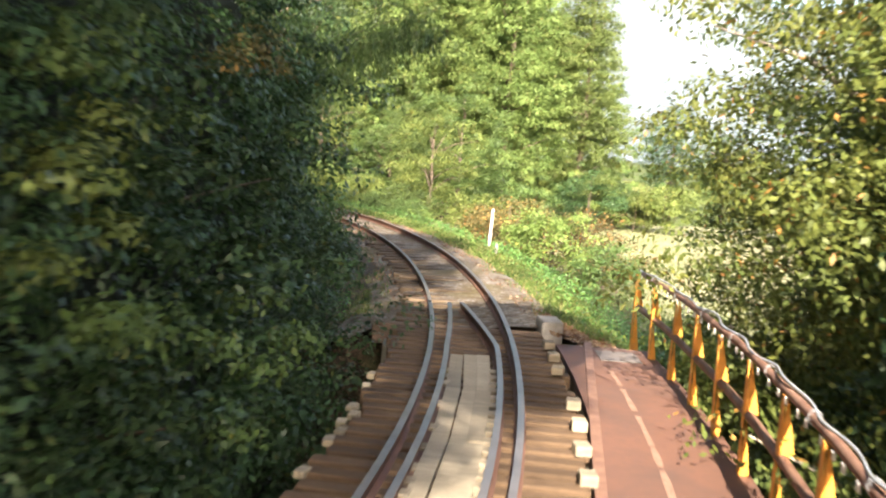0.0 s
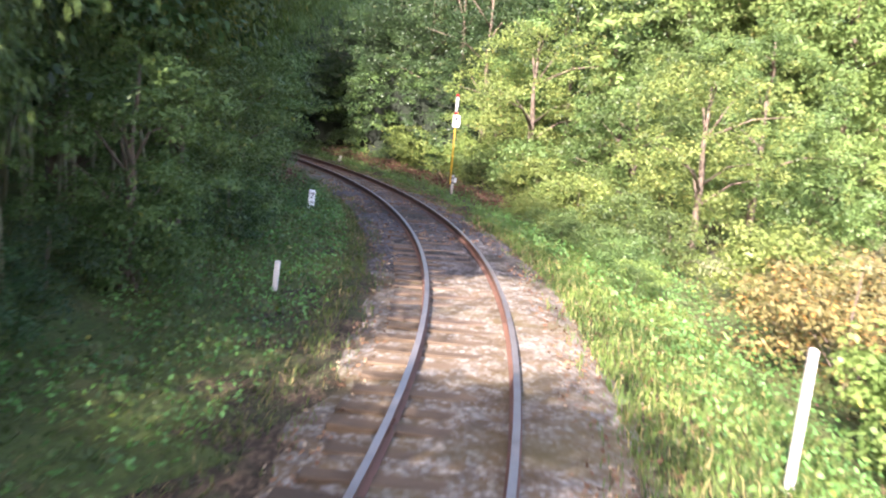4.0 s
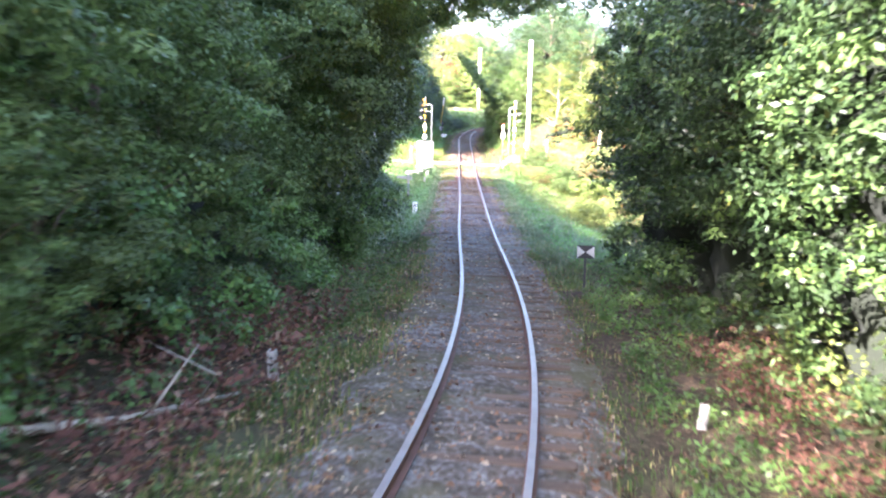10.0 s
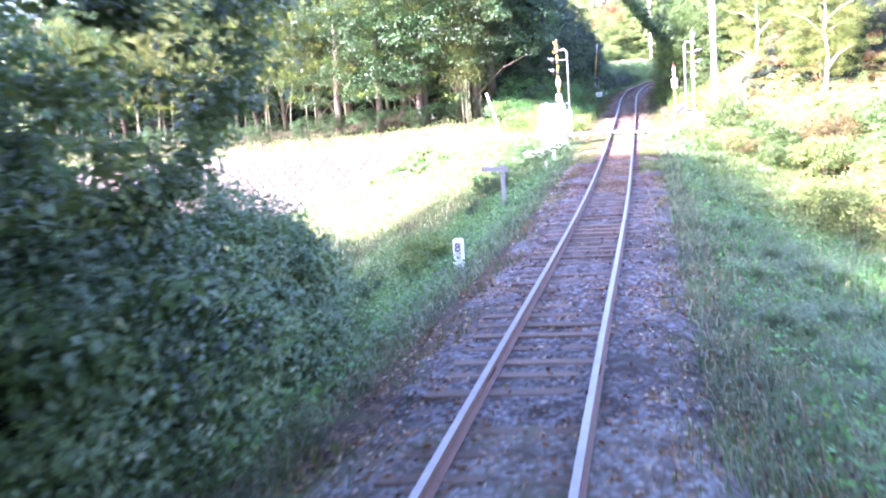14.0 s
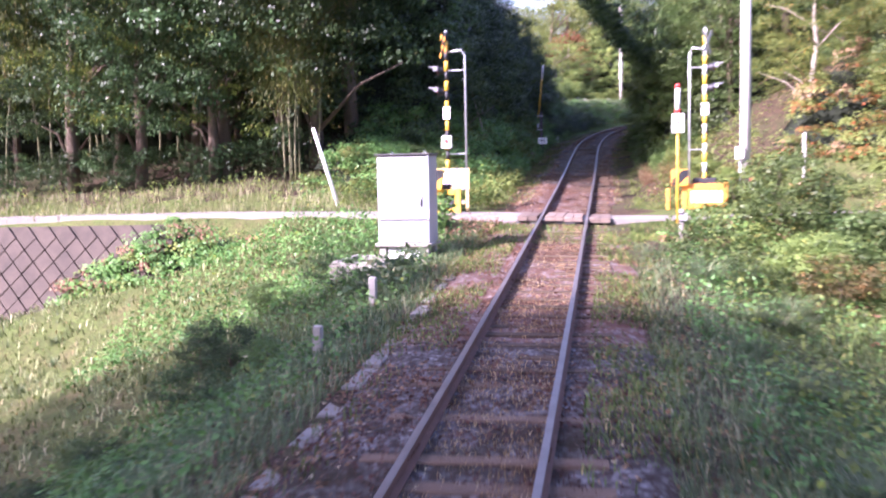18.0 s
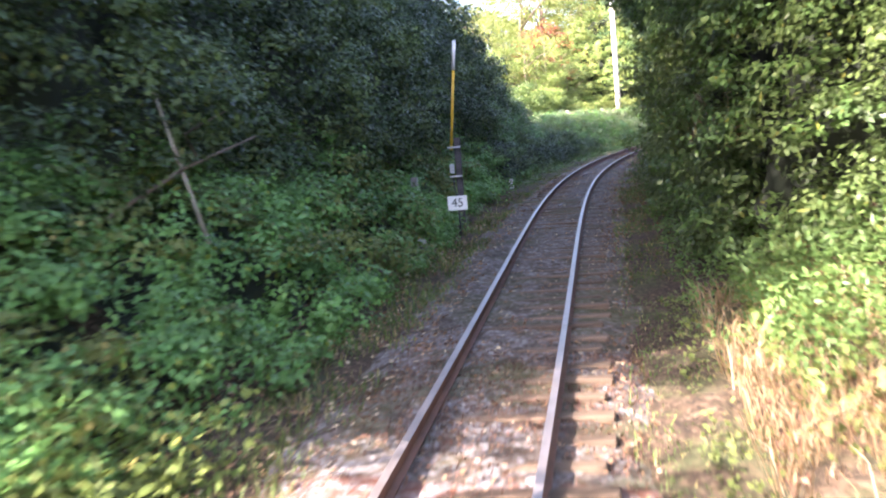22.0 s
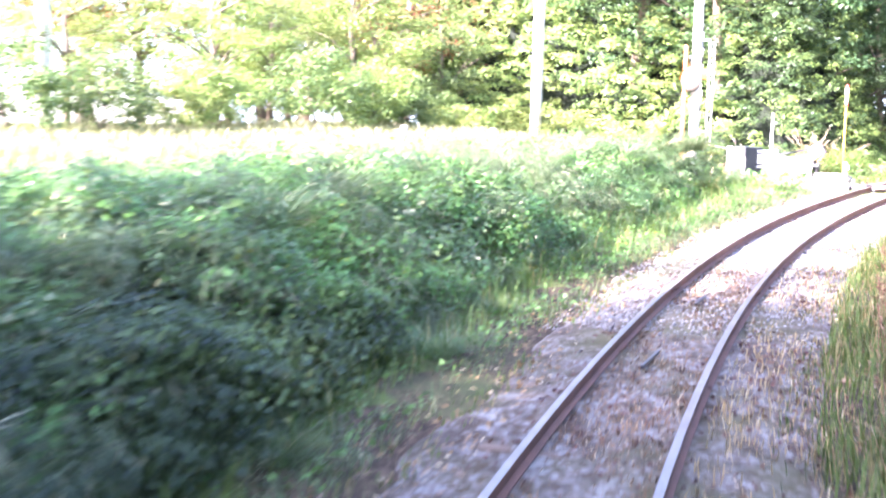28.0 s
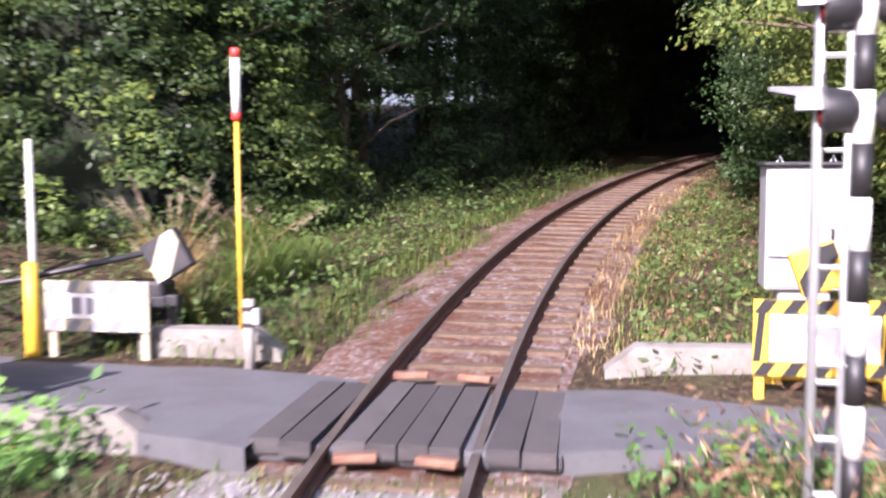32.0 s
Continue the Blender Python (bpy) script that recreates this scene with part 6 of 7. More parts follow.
def sign_frame(s, d0, d1, h0, h1, label, mats, foot, bars=0, edge=.14, turn=0.):
    """A white sign in a frame of striped boards on two legs; d0, d1 and h0, h1 are its outer edges."""
    w = (d1 - d0) / 2
    root = thing("crossing_sign", place(s, (d0 + d1)/2, 0, turn), label, "level-crossing sign", "level-crossing signs")
    b = part("sign", Geo().box((-w + edge, -.03, h0 + edge*.9), (w - edge, -.006, h1 - edge*.9), c=.004), M_WHITE, root, "white sign board")
    for k in range(bars):
        x = -w*.5 + w*1.2*k/max(1, bars)
        part("writing_bar", Geo().box((x, -.0345, h0 + edge*1.25), (x + w*.2, -.0315, h1 - edge*1.25)), M_DULL, b)
    striped_board(root, "top_board", -w, w, h1 - edge*.85, h1, -.05, 5, mats, "striped board", .35)
    striped_board(root, "bottom_board", -w, w, h0, h0 + edge*.85, -.05, 5, mats, "striped board", .35)
    for sg in (-1, 1):
        x0, x1 = sorted((sg*w, sg*(w - edge*.9)))
        striped_board(root, "side_board", x0, x1, h0 + edge*.86, h1 - edge*.86, -.047, 1, mats, "striped board", .3)
        part("leg", Geo().box((min(x0, x1) + .02, -.022, foot - .2), (max(x0, x1) - .02, .03, h0 - .002), c=.01), mats[0], root)
    if h0 - foot > .3:
        striped_board(root, "lower_board", -w + .12, w - .12, foot + .12, foot + .22, -.045, 4, mats, "striped board", .35)
    return root


def machine(s, d0, d1, foot, top, label, mats, weight=None, posts=(), turn=0., tilt=0.):
    """Barrier machine on a stout painted frame; weight: middle d, h and half size of its striped counterweight."""
    m = (d0 + d1)/2
    w = (d1 - d0)/2
    root = thing("crossing_barrier", place(s, m, 0, turn), label, "level-crossing barrier", "level-crossing barriers")
    for sg in (-1, 1):
        x = sg*(w - .07)
        part("leg", Geo().box((x - .07, -.07, foot - .2), (x + .07, .07, top), c=.014), mats[0], root)
    part("beam", Geo().box((-w + .142, -.06, top - .16), (w - .142, .06, top - .02), c=.014), mats[0], root)
    part("lower_beam", Geo().box((-w + .142, -.05, foot + .08), (w - .142, .05, foot + .18), c=.012), mats[0], root)
    part("motor_box", Geo().box((-w*.5, .065, top - .3), (w*.55, .42, top + .12), c=.03), M_DARKSTEEL, root, "dark barrier motor")
    for x, h, r in posts:
        part("guard_post", Geo().box((x - m - r, -.07, foot - .2), (x - m + r, .07, h), c=.016), mats[0], root)
    if weight:
        x, h, r = weight
        cw = part("counterweight", Geo().box((-r, -.07, -r), (r, .07, r), c=.02), mats[0], root, "striped counterweight", pose(x - m, -.15, h, 0, tilt, 0))
        pts = [(-r*.95, -r*.2), (-r*.95, -r*.95), (-r*.3, -r*.95), (r*.95, r*.3), (r*.95, r*.95), (r*.3, r*.95)]
        part("stripe", Geo().add([(a, -.0735, b) for a, b in pts] + [(a, -.0715, b) for a, b in pts], [tuple(range(6)), tuple(range(11, 5, -1))] + [(i, i + 6, (i + 1) % 6 + 6, (i + 1) % 6) for i in range(6)]), mats[1], cw)
        part("arm_root", Geo().tube([(x - m, -.06, h), (x - m, .3, h)], .05, 10), M_DARKSTEEL, root, smoothed=True)
    return root


def post(name, label, s, d, top, r, mat, z=None, lean=0., mats=None, group="", cat="pole"):
    z = over(s, d) if z is None else z
    root = thing(name, place(s, d, z, 0, lean), label, cat, group)
    part("shaft", Geo().tube([(0, 0, -.3), (0, 0, (top - z) * .5), (0, 0, top - z)], [r, r * .93, r * .85], 14), mat, root, smoothed=True)
    part("cap", Geo().tube([(0, 0, top - z), (0, 0, top - z + r*.3)], [r * .86, r * .4], 12), mat, root)
    return root


# first crossing
crossing_signal(138.2, -3.3, 4.75, "yellow and black banded crossing signal with orange crossbuck", (M_YELLOW, M_BLACK), .52, lamps=((-.2, -80),), buck_turn=-65)
crossing_signal(139.7, 3.75, 4.75, "yellow and white banded crossing signal beside the road", (M_YELLOW, M_WHITE), -.42, lamps=((.2, 80),), buck=(M_GALV, M_GALV), button=False, buck_turn=65)
sign_frame(137.9, -3.82, -2.66, .46, 1.05, "white sign in a weathered yellow and black striped frame", (M_OLDYELLOW, M_DULL), -.05)
machine(136.75, -4.05, -2.74, -.1, .6, "yellow barrier machine with a black and yellow counterweight", (M_YELLOW, M_BLACK), (-3.45, .87, .27), ((-4.2, .95, .085),), 0, 8)
gf = thing("guard_frame", place(137.3, -4.35, -.05), "worn orange and dark guard posts beside the barrier machine", "guard frame")
part("post", Geo().box((-.09, -.08, -.25), (.07, .08, .98), c=.016), M_YELLOW, gf)
for z in (.25, .6):
    part("rail", Geo().box((-.05, -.62, z), (.03, -.082, z + .14), c=.012), M_ORANGE, gf, "worn orange rail")
part("motor", Geo().box((.14, -.3, .88), (.5, .0, 1.2), c=.03), M_DARKSTEEL, gf, "dark arm bearing")
part("cap_block", Geo().box((.0, -.3, .96), (.136, -.1, 1.2), c=.012), M_YELLOW, gf)
sign_frame(137.7, 3.16, 4.08, .1, .52, "white sign on the orange barrier frame", (M_ORANGE, M_ORANGE), -.12, edge=.06)
machine(138.05, 3.02, 4.2, -.12, .64, "orange barrier frame with a black and yellow counterweight", (M_ORANGE, M_BLACK), (2.96, .78, .22), ((2.66, .5, .05),))
post("utility_pole", "tall pale concrete utility pole by the crossing", 139.7, 4.85, 9.5, .15, M_POLE, group="utility poles")
post("white_post", "thin white post beside the road", 139, 6.3, 1.85, .045, M_OLDWHITE, cat="post")
post("leaning_post", "white stay post leaning at the edge of the bamboo", 138.7, -6.6, 2.3, .055, M_WHITE, lean=-17, cat="post")
wb = thing("warning_board", place(139.6, 5.2, over(139.6, 5.2)), "red warning board with striped post", "sign board")
z0 = -over(139.6, 5.2)
part("board", Geo().box((-1.14, -.03, z0 + .5), (-.1, 0, z0 + .68), c=.004), M_REDGREY, wb, "dull red board")
for k in range(6):
    part("stud", Geo().tube([(-1.05 + .17*k, -.031, z0 + .59), (-1.05 + .17*k, -.045, z0 + .59)], .03, 8), M_RED, wb, "red reflector")
striped_board(wb, "striped_panel", -.58, -.22, z0 - .2, z0 + .47, -.03, 2, (M_WHITE, M_BLACK), "striped panel", 1.0)
part("leg", Geo().box((-.95, 0, -.2), (-.9, .04, z0 + .6)), M_DARKSTEEL, wb)
part("leg", Geo().box((-.42, 0, -.2), (-.37, .04, z0 + .6)), M_DARKSTEEL, wb)
meter = thing("meter_box", place(139.55, 4.68, 1.15), "small white meter box on the utility pole", "meter box")
part("box", Geo().box((-.11, -.12, 0), (.11, .02, .34), c=.015), M_WHITE, meter)
part("conduit", Geo().tube([(0, -.04, 0), (0, -.03, -.7), (.02, 0, -1.3)], .02, 6), M_GALV, meter, smoothed=True)


def relay_cabinet(s, d, w, dp, h, label, z, turn=0., plinth=True):
    root = thing("relay_cabinet", place(s, d, z, turn), label, "equipment cabinet", "equipment cabinets")
    y = -dp / 2
    b0 = .32 if plinth else 0
    part("body", Geo().box((-w/2, y, b0), (w/2, dp/2, b0 + h), c=.012), M_CABINET, root)
    dr = part("door", Geo().box((-w/2 + .02, y - .035, b0 + h*.27), (w/2 - .05, y - .004, b0 + h - .03), c=.01), M_CABINET, root, "white door")
    hd = part("handle", Geo().box((w/2 - .17, y - .07, b0 + h*.42), (w/2 - .14, y - .036, b0 + h*.5), c=.006), M_DARKSTEEL, dr, "dark handle")
    part("lock", Geo().tube([(w/2 - .155, y - .036, b0 + h*.53), (w/2 - .155, y - .06, b0 + h*.53)], .035, 10), M_GALV, dr)
    part("lower_panel", Geo().box((-w/2 + .03, y - .015, b0 + .03), (w/2 - .05, y - .003, b0 + h*.25), c=.006), M_CABINET, root)
    part("corner_strip", Geo().box((w/2 - .045, y - .03, b0 + h*.27), (w/2 + .01, y - .005, b0 + h - .02), c=.004), M_GALV, root)
    part("roof", Geo().box((-w/2 - .04, y - .06, b0 + h), (w/2 + .04, dp/2 + .04, b0 + h + .04), c=.015), M_DARKSTEEL, root, "dark overhanging roof")
    for x in (-w*.3, w*.35):
        part("lifting_lug", Geo().tube([(x - .03, 0, b0 + h + .03), (x, 0, b0 + h + .1), (x + .03, 0, b0 + h + .03)], .012, 6), M_GALV, root)
    if plinth:
        part("base_plate", Geo().box((-w/2 - .05, y - .08, b0 - .07), (w/2 + .05, dp/2 + .05, b0 - .003), c=.012), M_CONCRETE, root)
        for x in (-w/2 + .09, w/2 - .09):
            part("foot", Geo().box((x - .07, y - .02, -.2), (x + .07, y + .12, b0 - .072), c=.012), M_CONCRETE, root)
            part("foot", Geo().box((x - .07, dp/2 - .14, -.2), (x + .07, dp/2, b0 - .072), c=.012), M_CONCRETE, root)
        part("skirt", Geo().box((-w/2 + .18, y + .03, 0), (w/2 - .18, y + .06, b0 - .075), c=.005), M_WHITE, root)
    return root


relay_cabinet(130.9, -3.0, 1.08, .72, 1.78, "off-white relay cabinet with a dark lid on a concrete plinth", -.28, -4)
slab = thing("cabinet_slab", place(130.6, -3.35, over(130.6, -3.35) + .02, -4), "low concrete frame round the foot of the cabinet", "slab")
for lo, hi in (((-1.0, -.85, -.4), (-.9, .9, .1)), ((-.9, -.85, -.4), (.25, -.73, .1)), ((-.9, .8, -.4), (.9, .9, .08))):
    part("edge", Geo().box(lo, hi, c=.015), M_CONCRETE, slab)

# timber panels and the road at the crossings
def crossing_panels(s0, s1, label, chips, mat):
    root = thing("level_crossing", Matrix.Identity(4), label, "level crossing")
    def plank(d0, d1, a, b, h=-.012):
        g = Geo()
        g.box((-(d1 - d0)/2 + .003, -(b - a)/2, -.12), ((d1 - d0)/2 - .003, (b - a)/2, 0), c=.006)
        part("plank", g, mat, root, m=place((a + b)/2, (d0 + d1)/2, h + rnd.uniform(-.008, .006), rnd.uniform(-.5, .5)))
    for k in range(4):
        plank(-.46 + .23*k, -.23 + .23*k, s0 + rnd.uniform(-.03, .03), s1)
    for sg in (-1, 1):
        for k in range(2):
            d = .64 + .25*k
            lo, hi = sorted((sg*d, sg*(d + .25)))
            plank(lo, hi, s0 + rnd.uniform(-.03, .03), s1, -.024)
    part("bedding", Geo().box((-1.18, -(s1 - s0)/2 + .06, -.2), (1.18, (s1 - s0)/2 - .06, -.07), c=.02), M_ASPHALT, root, "worn asphalt bedding", place((s0 + s1)/2, 0, 0))
    if chips:
        for d in (-.3, .3):
            for s in (s0 - .08, s1 + .08):
                part("end_bar", Geo().box((-.16, -.05, -.04), (.16, .05, .02), c=.01), M_RUSTPIPE, root, "red and white end bar", place(s, d, -.02, 12 if d < 0 else -14))
    return root


crossing_panels(135.35, 137.2, "weathered brown timber panels between the rails at the lane", False, M_PLANK_BROWN)
crossing_panels(211.1, 213.05, "dark grey timber panels between the rails at the road", True, M_PLANK_GREY)


def road(points, label, width, mat=M_ASPHALT):
    """Asphalt laid along places (s, d, h), with a slight camber."""
    g, n = Geo(), len(points)
    for i, (s, d, h) in enumerate(points):
        a, b = at(*points[max(i - 1, 0)]), at(*points[min(i + 1, n - 1)])
        w = (b - a).normalized()
        side = Vector((w.y, -w.x, 0)) * width / 2
        c = at(s, d, h)
        g.v += [tuple(c - side - Vector((0, 0, .25))), tuple(c - side), tuple(c + Vector((0, 0, .02))), tuple(c + side), tuple(c + side - Vector((0, 0, .25)))]
    g.f = [(i*5 + k, i*5 + k + 1, i*5 + 6 + k, i*5 + 5 + k) for i in range(n - 1) for k in range(4)]
    g.m = [0] * len(g.f)
    return tagged(part("road", g, mat), label, "road", kind="structure")


road([(X1 + .05, -.95, -.065), (X1 + .1, -1.3, -.04), (X1 + .75, -3, -.07), (X1 + 1.3, -6, -.1), (X1 + 1.9, -10, -.12), (X1 + 2.3, -15, -.2), (X1 + 2.5, -22, -.4), (X1 + 2.6, -32, -.5), (X1 + 2.6, -45, -.5)], "narrow pale concrete lane along the grove", 1.4, M_LANE)
road([(X1, .95, -.065), (X1, 1.3, -.04), (X1 + .1, 3, -.05), (X1 + .4, 6, -.03), (X1 + .8, 10, .1), (X1 + 1.5, 16, .45), (X1 + 2, 26, 1.0)], "narrow pale concrete lane climbing from the crossing", 1.5, M_LANE)
road([(X2 + .05, -.95, -.065), (X2 + .1, -1.3, -.04), (X2 + .45, -3, -.06), (X2 + .3, -6, .02), (X2 - .5, -9, .25), (X2 - 3, -11.5, .9), (X2 - 8, -12.5, 1.5), (X2 - 16, -13, 1.62), (X2 - 30, -13.5, 2.0)], "grey asphalt road that bends away behind the bank", 2.3)
road([(X2 + .1, .95, -.065), (X2 + .15, 1.3, -.04), (X2 + .45, 3, -.07), (X2 + .8, 6, -.05), (X2 + 1.6, 12, .15), (X2 + 3, 24, .6)], "grey asphalt road past the crossing", 1.9)


def kerb(s, d, turn, length, label, tall=.28):
    root = thing("concrete_kerb", place(s, d, -.12, turn), label, "kerb", "crossing kerbs")
    L, w = length / 2, .14
    v = [(-L, -w, -.3), (L, -w, -.3), (L, w, -.3), (-L, w, -.3), (-L, -w, tall), (L - .3, -w, tall), (L, -w, .05), (-L, w, tall), (L - .3, w, tall), (L, w, .05)]
    f = [(0, 1, 6, 5, 4), (3, 7, 8, 9, 2), (4, 5, 8, 7), (5, 6, 9, 8), (1, 2, 9, 6), (0, 4, 7, 3), (0, 3, 2, 1)]
    part("beam", Geo().add(v, f), M_KERB, root)


kerb(211.25, -2.9, 3, 2.0, "weathered concrete kerb at the near side of the road")
kerb(213.9, -2.55, 4, 1.5, "weathered concrete kerb at the far side of the road")
kerb(213.85, 2.2, 184, 1.5, "rust-streaked concrete kerb at the far side of the road")

# cable trough along the bank before the first crossing
tr = thing("cable_trough", Matrix.Identity(4), "line of grey concrete cable trough lids beside the ballast", "cable trough")
lid = Geo().box((-.11, -.49, -.1), (.11, .49, .05), c=.012).mesh("lid", M_KERB)
for s in np.arange(110.5, 129, 1.0):
    part("lid", lid, None, tr, m=place(s, -1.74, -.315 + rnd.uniform(-.015, .015), rnd.uniform(-1.2, 1.2)))

# old post with a plank arm
ap = thing("arm_post", place(115.6, -3.45, over(115.6, -3.45)), "weathered wooden post with a grey plank arm", "signpost")
part("post", Geo().box((-.06, -.06, -.3), (.06, .06, 1.5), c=.014), M_GREYWOOD, ap)
part("arm", Geo().box((-.78, -.1, 1.2), (.1, -.062, 1.36), c=.008), M_GREYWOOD, ap, m=pose(0, 0, 0, 0, 5, 0))

# retaining wall of the lane: slanting blocks
wall = thing("retaining_wall", Matrix.Identity(4), "brown retaining wall of slanting square blocks below the lane", "retaining wall")
def wall_point(x, z):
    """x metres along the wall, z from 0 at its foot to 1 at its top."""
    d = -10.5 - x
    s = X1 - 1.3 + .045 * x + z * 1.15
    return at(s, d, -3.7 + z * 3.5 - .012 * x)
g = Geo()
for i in range(17):
    x = i * 2.0
    g.v += [tuple(wall_point(x, 0) + Vector((0, 0, -.5))), tuple(wall_point(x, 1))]
g.f = [(2*i, 2*i + 1, 2*i + 3, 2*i + 2) for i in range(16)]
g.m = [0] * 16
part("backing", g, M_RETAIN, wall)
count = 0
BL = .62
for i in range(-8, 60):
    for j in range(-40, 12):
        x = (i - j) * BL * .5
        z = (i + j) * BL * .5 / 3.4
        if 0.2 < x < 31.5 and .05 < z < .93 and count < 300:
            k, kz = BL * .488, BL * .488 / 3.4
            p = [wall_point(x - k, z), wall_point(x, z - kz), wall_point(x + k, z), wall_point(x, z + kz)]
            nrm = (p[1] - p[0]).cross(p[2] - p[0]).normalized()
            if nrm.z < 0:
                nrm = -nrm
            o = nrm * (.06 + rnd.uniform(0, .03))
            c = sum(p, Vector()) / 4
            top = [q.lerp(c, .05) + o for q in p]
            part("block", Geo().add(list(p) + top, [(4, 5, 6, 7), (0, 1, 5, 4), (1, 2, 6, 5), (2, 3, 7, 6), (3, 0, 4, 7)]), M_RETAIN, wall)
            count += 1

# ---------------------------------------------------------------- the cutting
sp = thing("speed_sign", place(161.0, -2.12, over(161, -2.12)), "white speed sign with black figures on a thin post", "railway sign")
part("post", Geo().tube([(.02, .02, -.3), (.02, .02, .95)], .022, 8), M_DARKSTEEL, sp, smoothed=True)
pl = part("plate", Geo().box((-.22, -.02, .58), (.22, -.005, .9), c=.006), M_WHITE, sp, "white plate")
part("figures", text_mesh("45", .27, M_BLACK), None, pl, "black figures", Matrix.Translation((0, -.022, .74)) @ FACE)
yp = thing("signal_post", place(162.9, -2.32, over(162.9, -2.32)), "old timber post carrying a tall yellow and white pole", "signal post", "yellow detector posts")
part("timber", Geo().box((-.07, -.07, -.3), (.07, .07, 2.15), c=.015), M_PLANK_GREY, yp)
part("pole", Geo().tube([(-.14, -.1, 1.85), (.06, -.1, 3.75)], .03, 8), M_YELLOW, yp, "yellow pole", smoothed=True)
part("pole_top", Geo().tube([(.06, -.1, 3.75), (.13, -.1, 4.45)], .042, 8), M_WHITE, yp, "white upper pole", smoothed=True)
for h in (1.2, 1.9):
    part("strap", Geo().box((-.22, -.14, h), (.08, -.075, h + .04)), M_GALV, yp)
part("junction_box", Geo().box((-.2, -.16, 1.3), (-.1, -.08, 1.52), c=.01), M_GALV, yp)
part("conduit", Geo().tube([(-.14, -.1, 1.3), (-.12, -.12, .9), (-.02, -.1, .5), (-.04, -.1, -.1)], .014, 6), M_DARKSTEEL, yp, smoothed=True)
bp = thing("old_post", place(162.2, -3.3, over(162.2, -3.3)), "pale weathered post half hidden in leaves", "post")
part("post", Geo().box((-.08, -.06, -.3), (.08, .06, 1.1), c=.015), M_CONCRETE, bp)
bar = Geo().box((-.02, -.6, -.08), (.02, .6, -.045), c=.008).mesh("bar", M_DARKSTEEL)
for s in (165.6, 174.5, 189.8, 193.2):
    root = thing("loose_bar", place(s, -.12, -.075, rnd.uniform(-3, 3)), "dark steel bar lying between the rails", "steel bar", "bars between the rails")
    part("bar", bar, None, root)

# fallen and bare wood beside the line
def log(name, label, places_, radii, mat, category="log", twigs=2):
    root = thing(name, Matrix.Identity(4), label, category)
    part("stem", Geo().tube([at(*p) for p in places_], radii, 8), mat, root, smoothed=True)
    for k in range(twigs):
        a, b = Vector(at(*places_[-2])), Vector(at(*places_[-1]))
        p = a.lerp(b, .2 + .4*k)
        part("twig", Geo().tube([p, p + Vector((rnd.uniform(-.3, .3), rnd.uniform(-.3, .3), .35)), p + Vector((rnd.uniform(-.6, .6), rnd.uniform(-.6, .6), .6))], [.02, .014, .005], 5), mat, root, smoothed=True)
    return root


log("fallen_log", "pale fallen branch lying on dead fern under the trees", [(60.5, -3.6, .05), (61.6, -3.0, -.02), (62.8, -2.5, -.12)], [.06, .05, .03], M_BARK_PALE)
log("fallen_log", "pale fallen branch lying in the leaves", [(66, -3.9, .2), (67.5, -3.3, 0), (69.2, -2.7, -.1)], [.05, .04, .02], M_BARK_PALE)
log("dead_tree", "thin bare trunk leaning over the ivy", [(150.5, -3.72, 1.2), (150.5, -4.06, 2.4), (150.5, -4.28, 3.22)], [.03, .025, .014], M_BARK_PALE, "dead tree", 0)
log("dead_tree", "thin bare trunk leaning across the bank", [(149.2, -4.4, 1.7), (150.5, -3.96, 2.16), (151.8, -3.46, 2.47)], [.03, .026, .014], M_BARK, "dead tree", 1)
log("fallen_log", "dry bent branch beside the road barrier", [(213.6, -7.2, 1.1), (213.8, -6.0, .9), (214.2, -5.0, .2)], [.04, .035, .02], M_BARK_PALE)
# palm beside the shrubs
palm = thing("palm", place(68.2, 6.2, over(68.2, 6.2)), "windmill palm with fan-shaped leaves among the shrubs", "palm")
part("trunk", Geo().tube([(0, 0, -.2), (.05, 0, 2.5), (0, .05, 4.6)], [.11, .1, .09], 9), M_BARK, palm, smoothed=True)
for k in range(14):
    a, e = k * 2.4, .9 - .11*k
    tip = Vector((math.cos(a)*math.cos(e), math.sin(a)*math.cos(e), math.sin(e)))*.75
    stem = part("stalk", Geo().tube([(0, .05, 4.55), tip*.5 + Vector((0, .05, 4.7)), tip + Vector((0, .05, 4.6))], [.016, .013, .01], 5), M_CULM, palm, smoothed=True)
    g, side = Geo(), tip.cross(Vector((0, 0, 1))).normalized()
    for j in range(11):
        b = (j - 5) * .26
        w = (tip.normalized()*math.cos(b) + side*math.sin(b)).normalized()
        q = tip + Vector((0, .05, 4.6))
        n = w.cross(Vector((0, 0, 1))).normalized()*.022
        g.add([q, q + w*.3 - n, q + w*.62 - Vector((0, 0, .1)), q + w*.3 + n], [(0, 1, 2, 3)])
    part("fan", g, L_LIGHT, stem)

# ---------------------------------------------------------------- second crossing
crossing_signal(209.4, 2.72, 3.95, "black and white banded crossing signal with ladder", (M_BLACK, M_WHITE), -.22, lamps=((.2, 62), (-.16, -100)), button=False, plate=False, rungs=9, lamp_h=(.76, .63))
crossing_signal(212.9, -6.75, 5.1, "black and white banded crossing signal behind the bank", (M_BLACK, M_WHITE), .3, lamps=((-.2, -120),), button=False, plate=True, rungs=9, buck_turn=-70)
sign_frame(213.0, 2.72, 3.9, .13, .79, "white sign in a bright yellow and black striped frame", (M_YELLOW, M_BLACK), -.12)
machine(213.5, 2.9, 4.05, -.12, .27, "bright yellow barrier machine with a striped counterweight", (M_YELLOW, M_BLACK), (3.3, .98, .2), (), 0, -20)
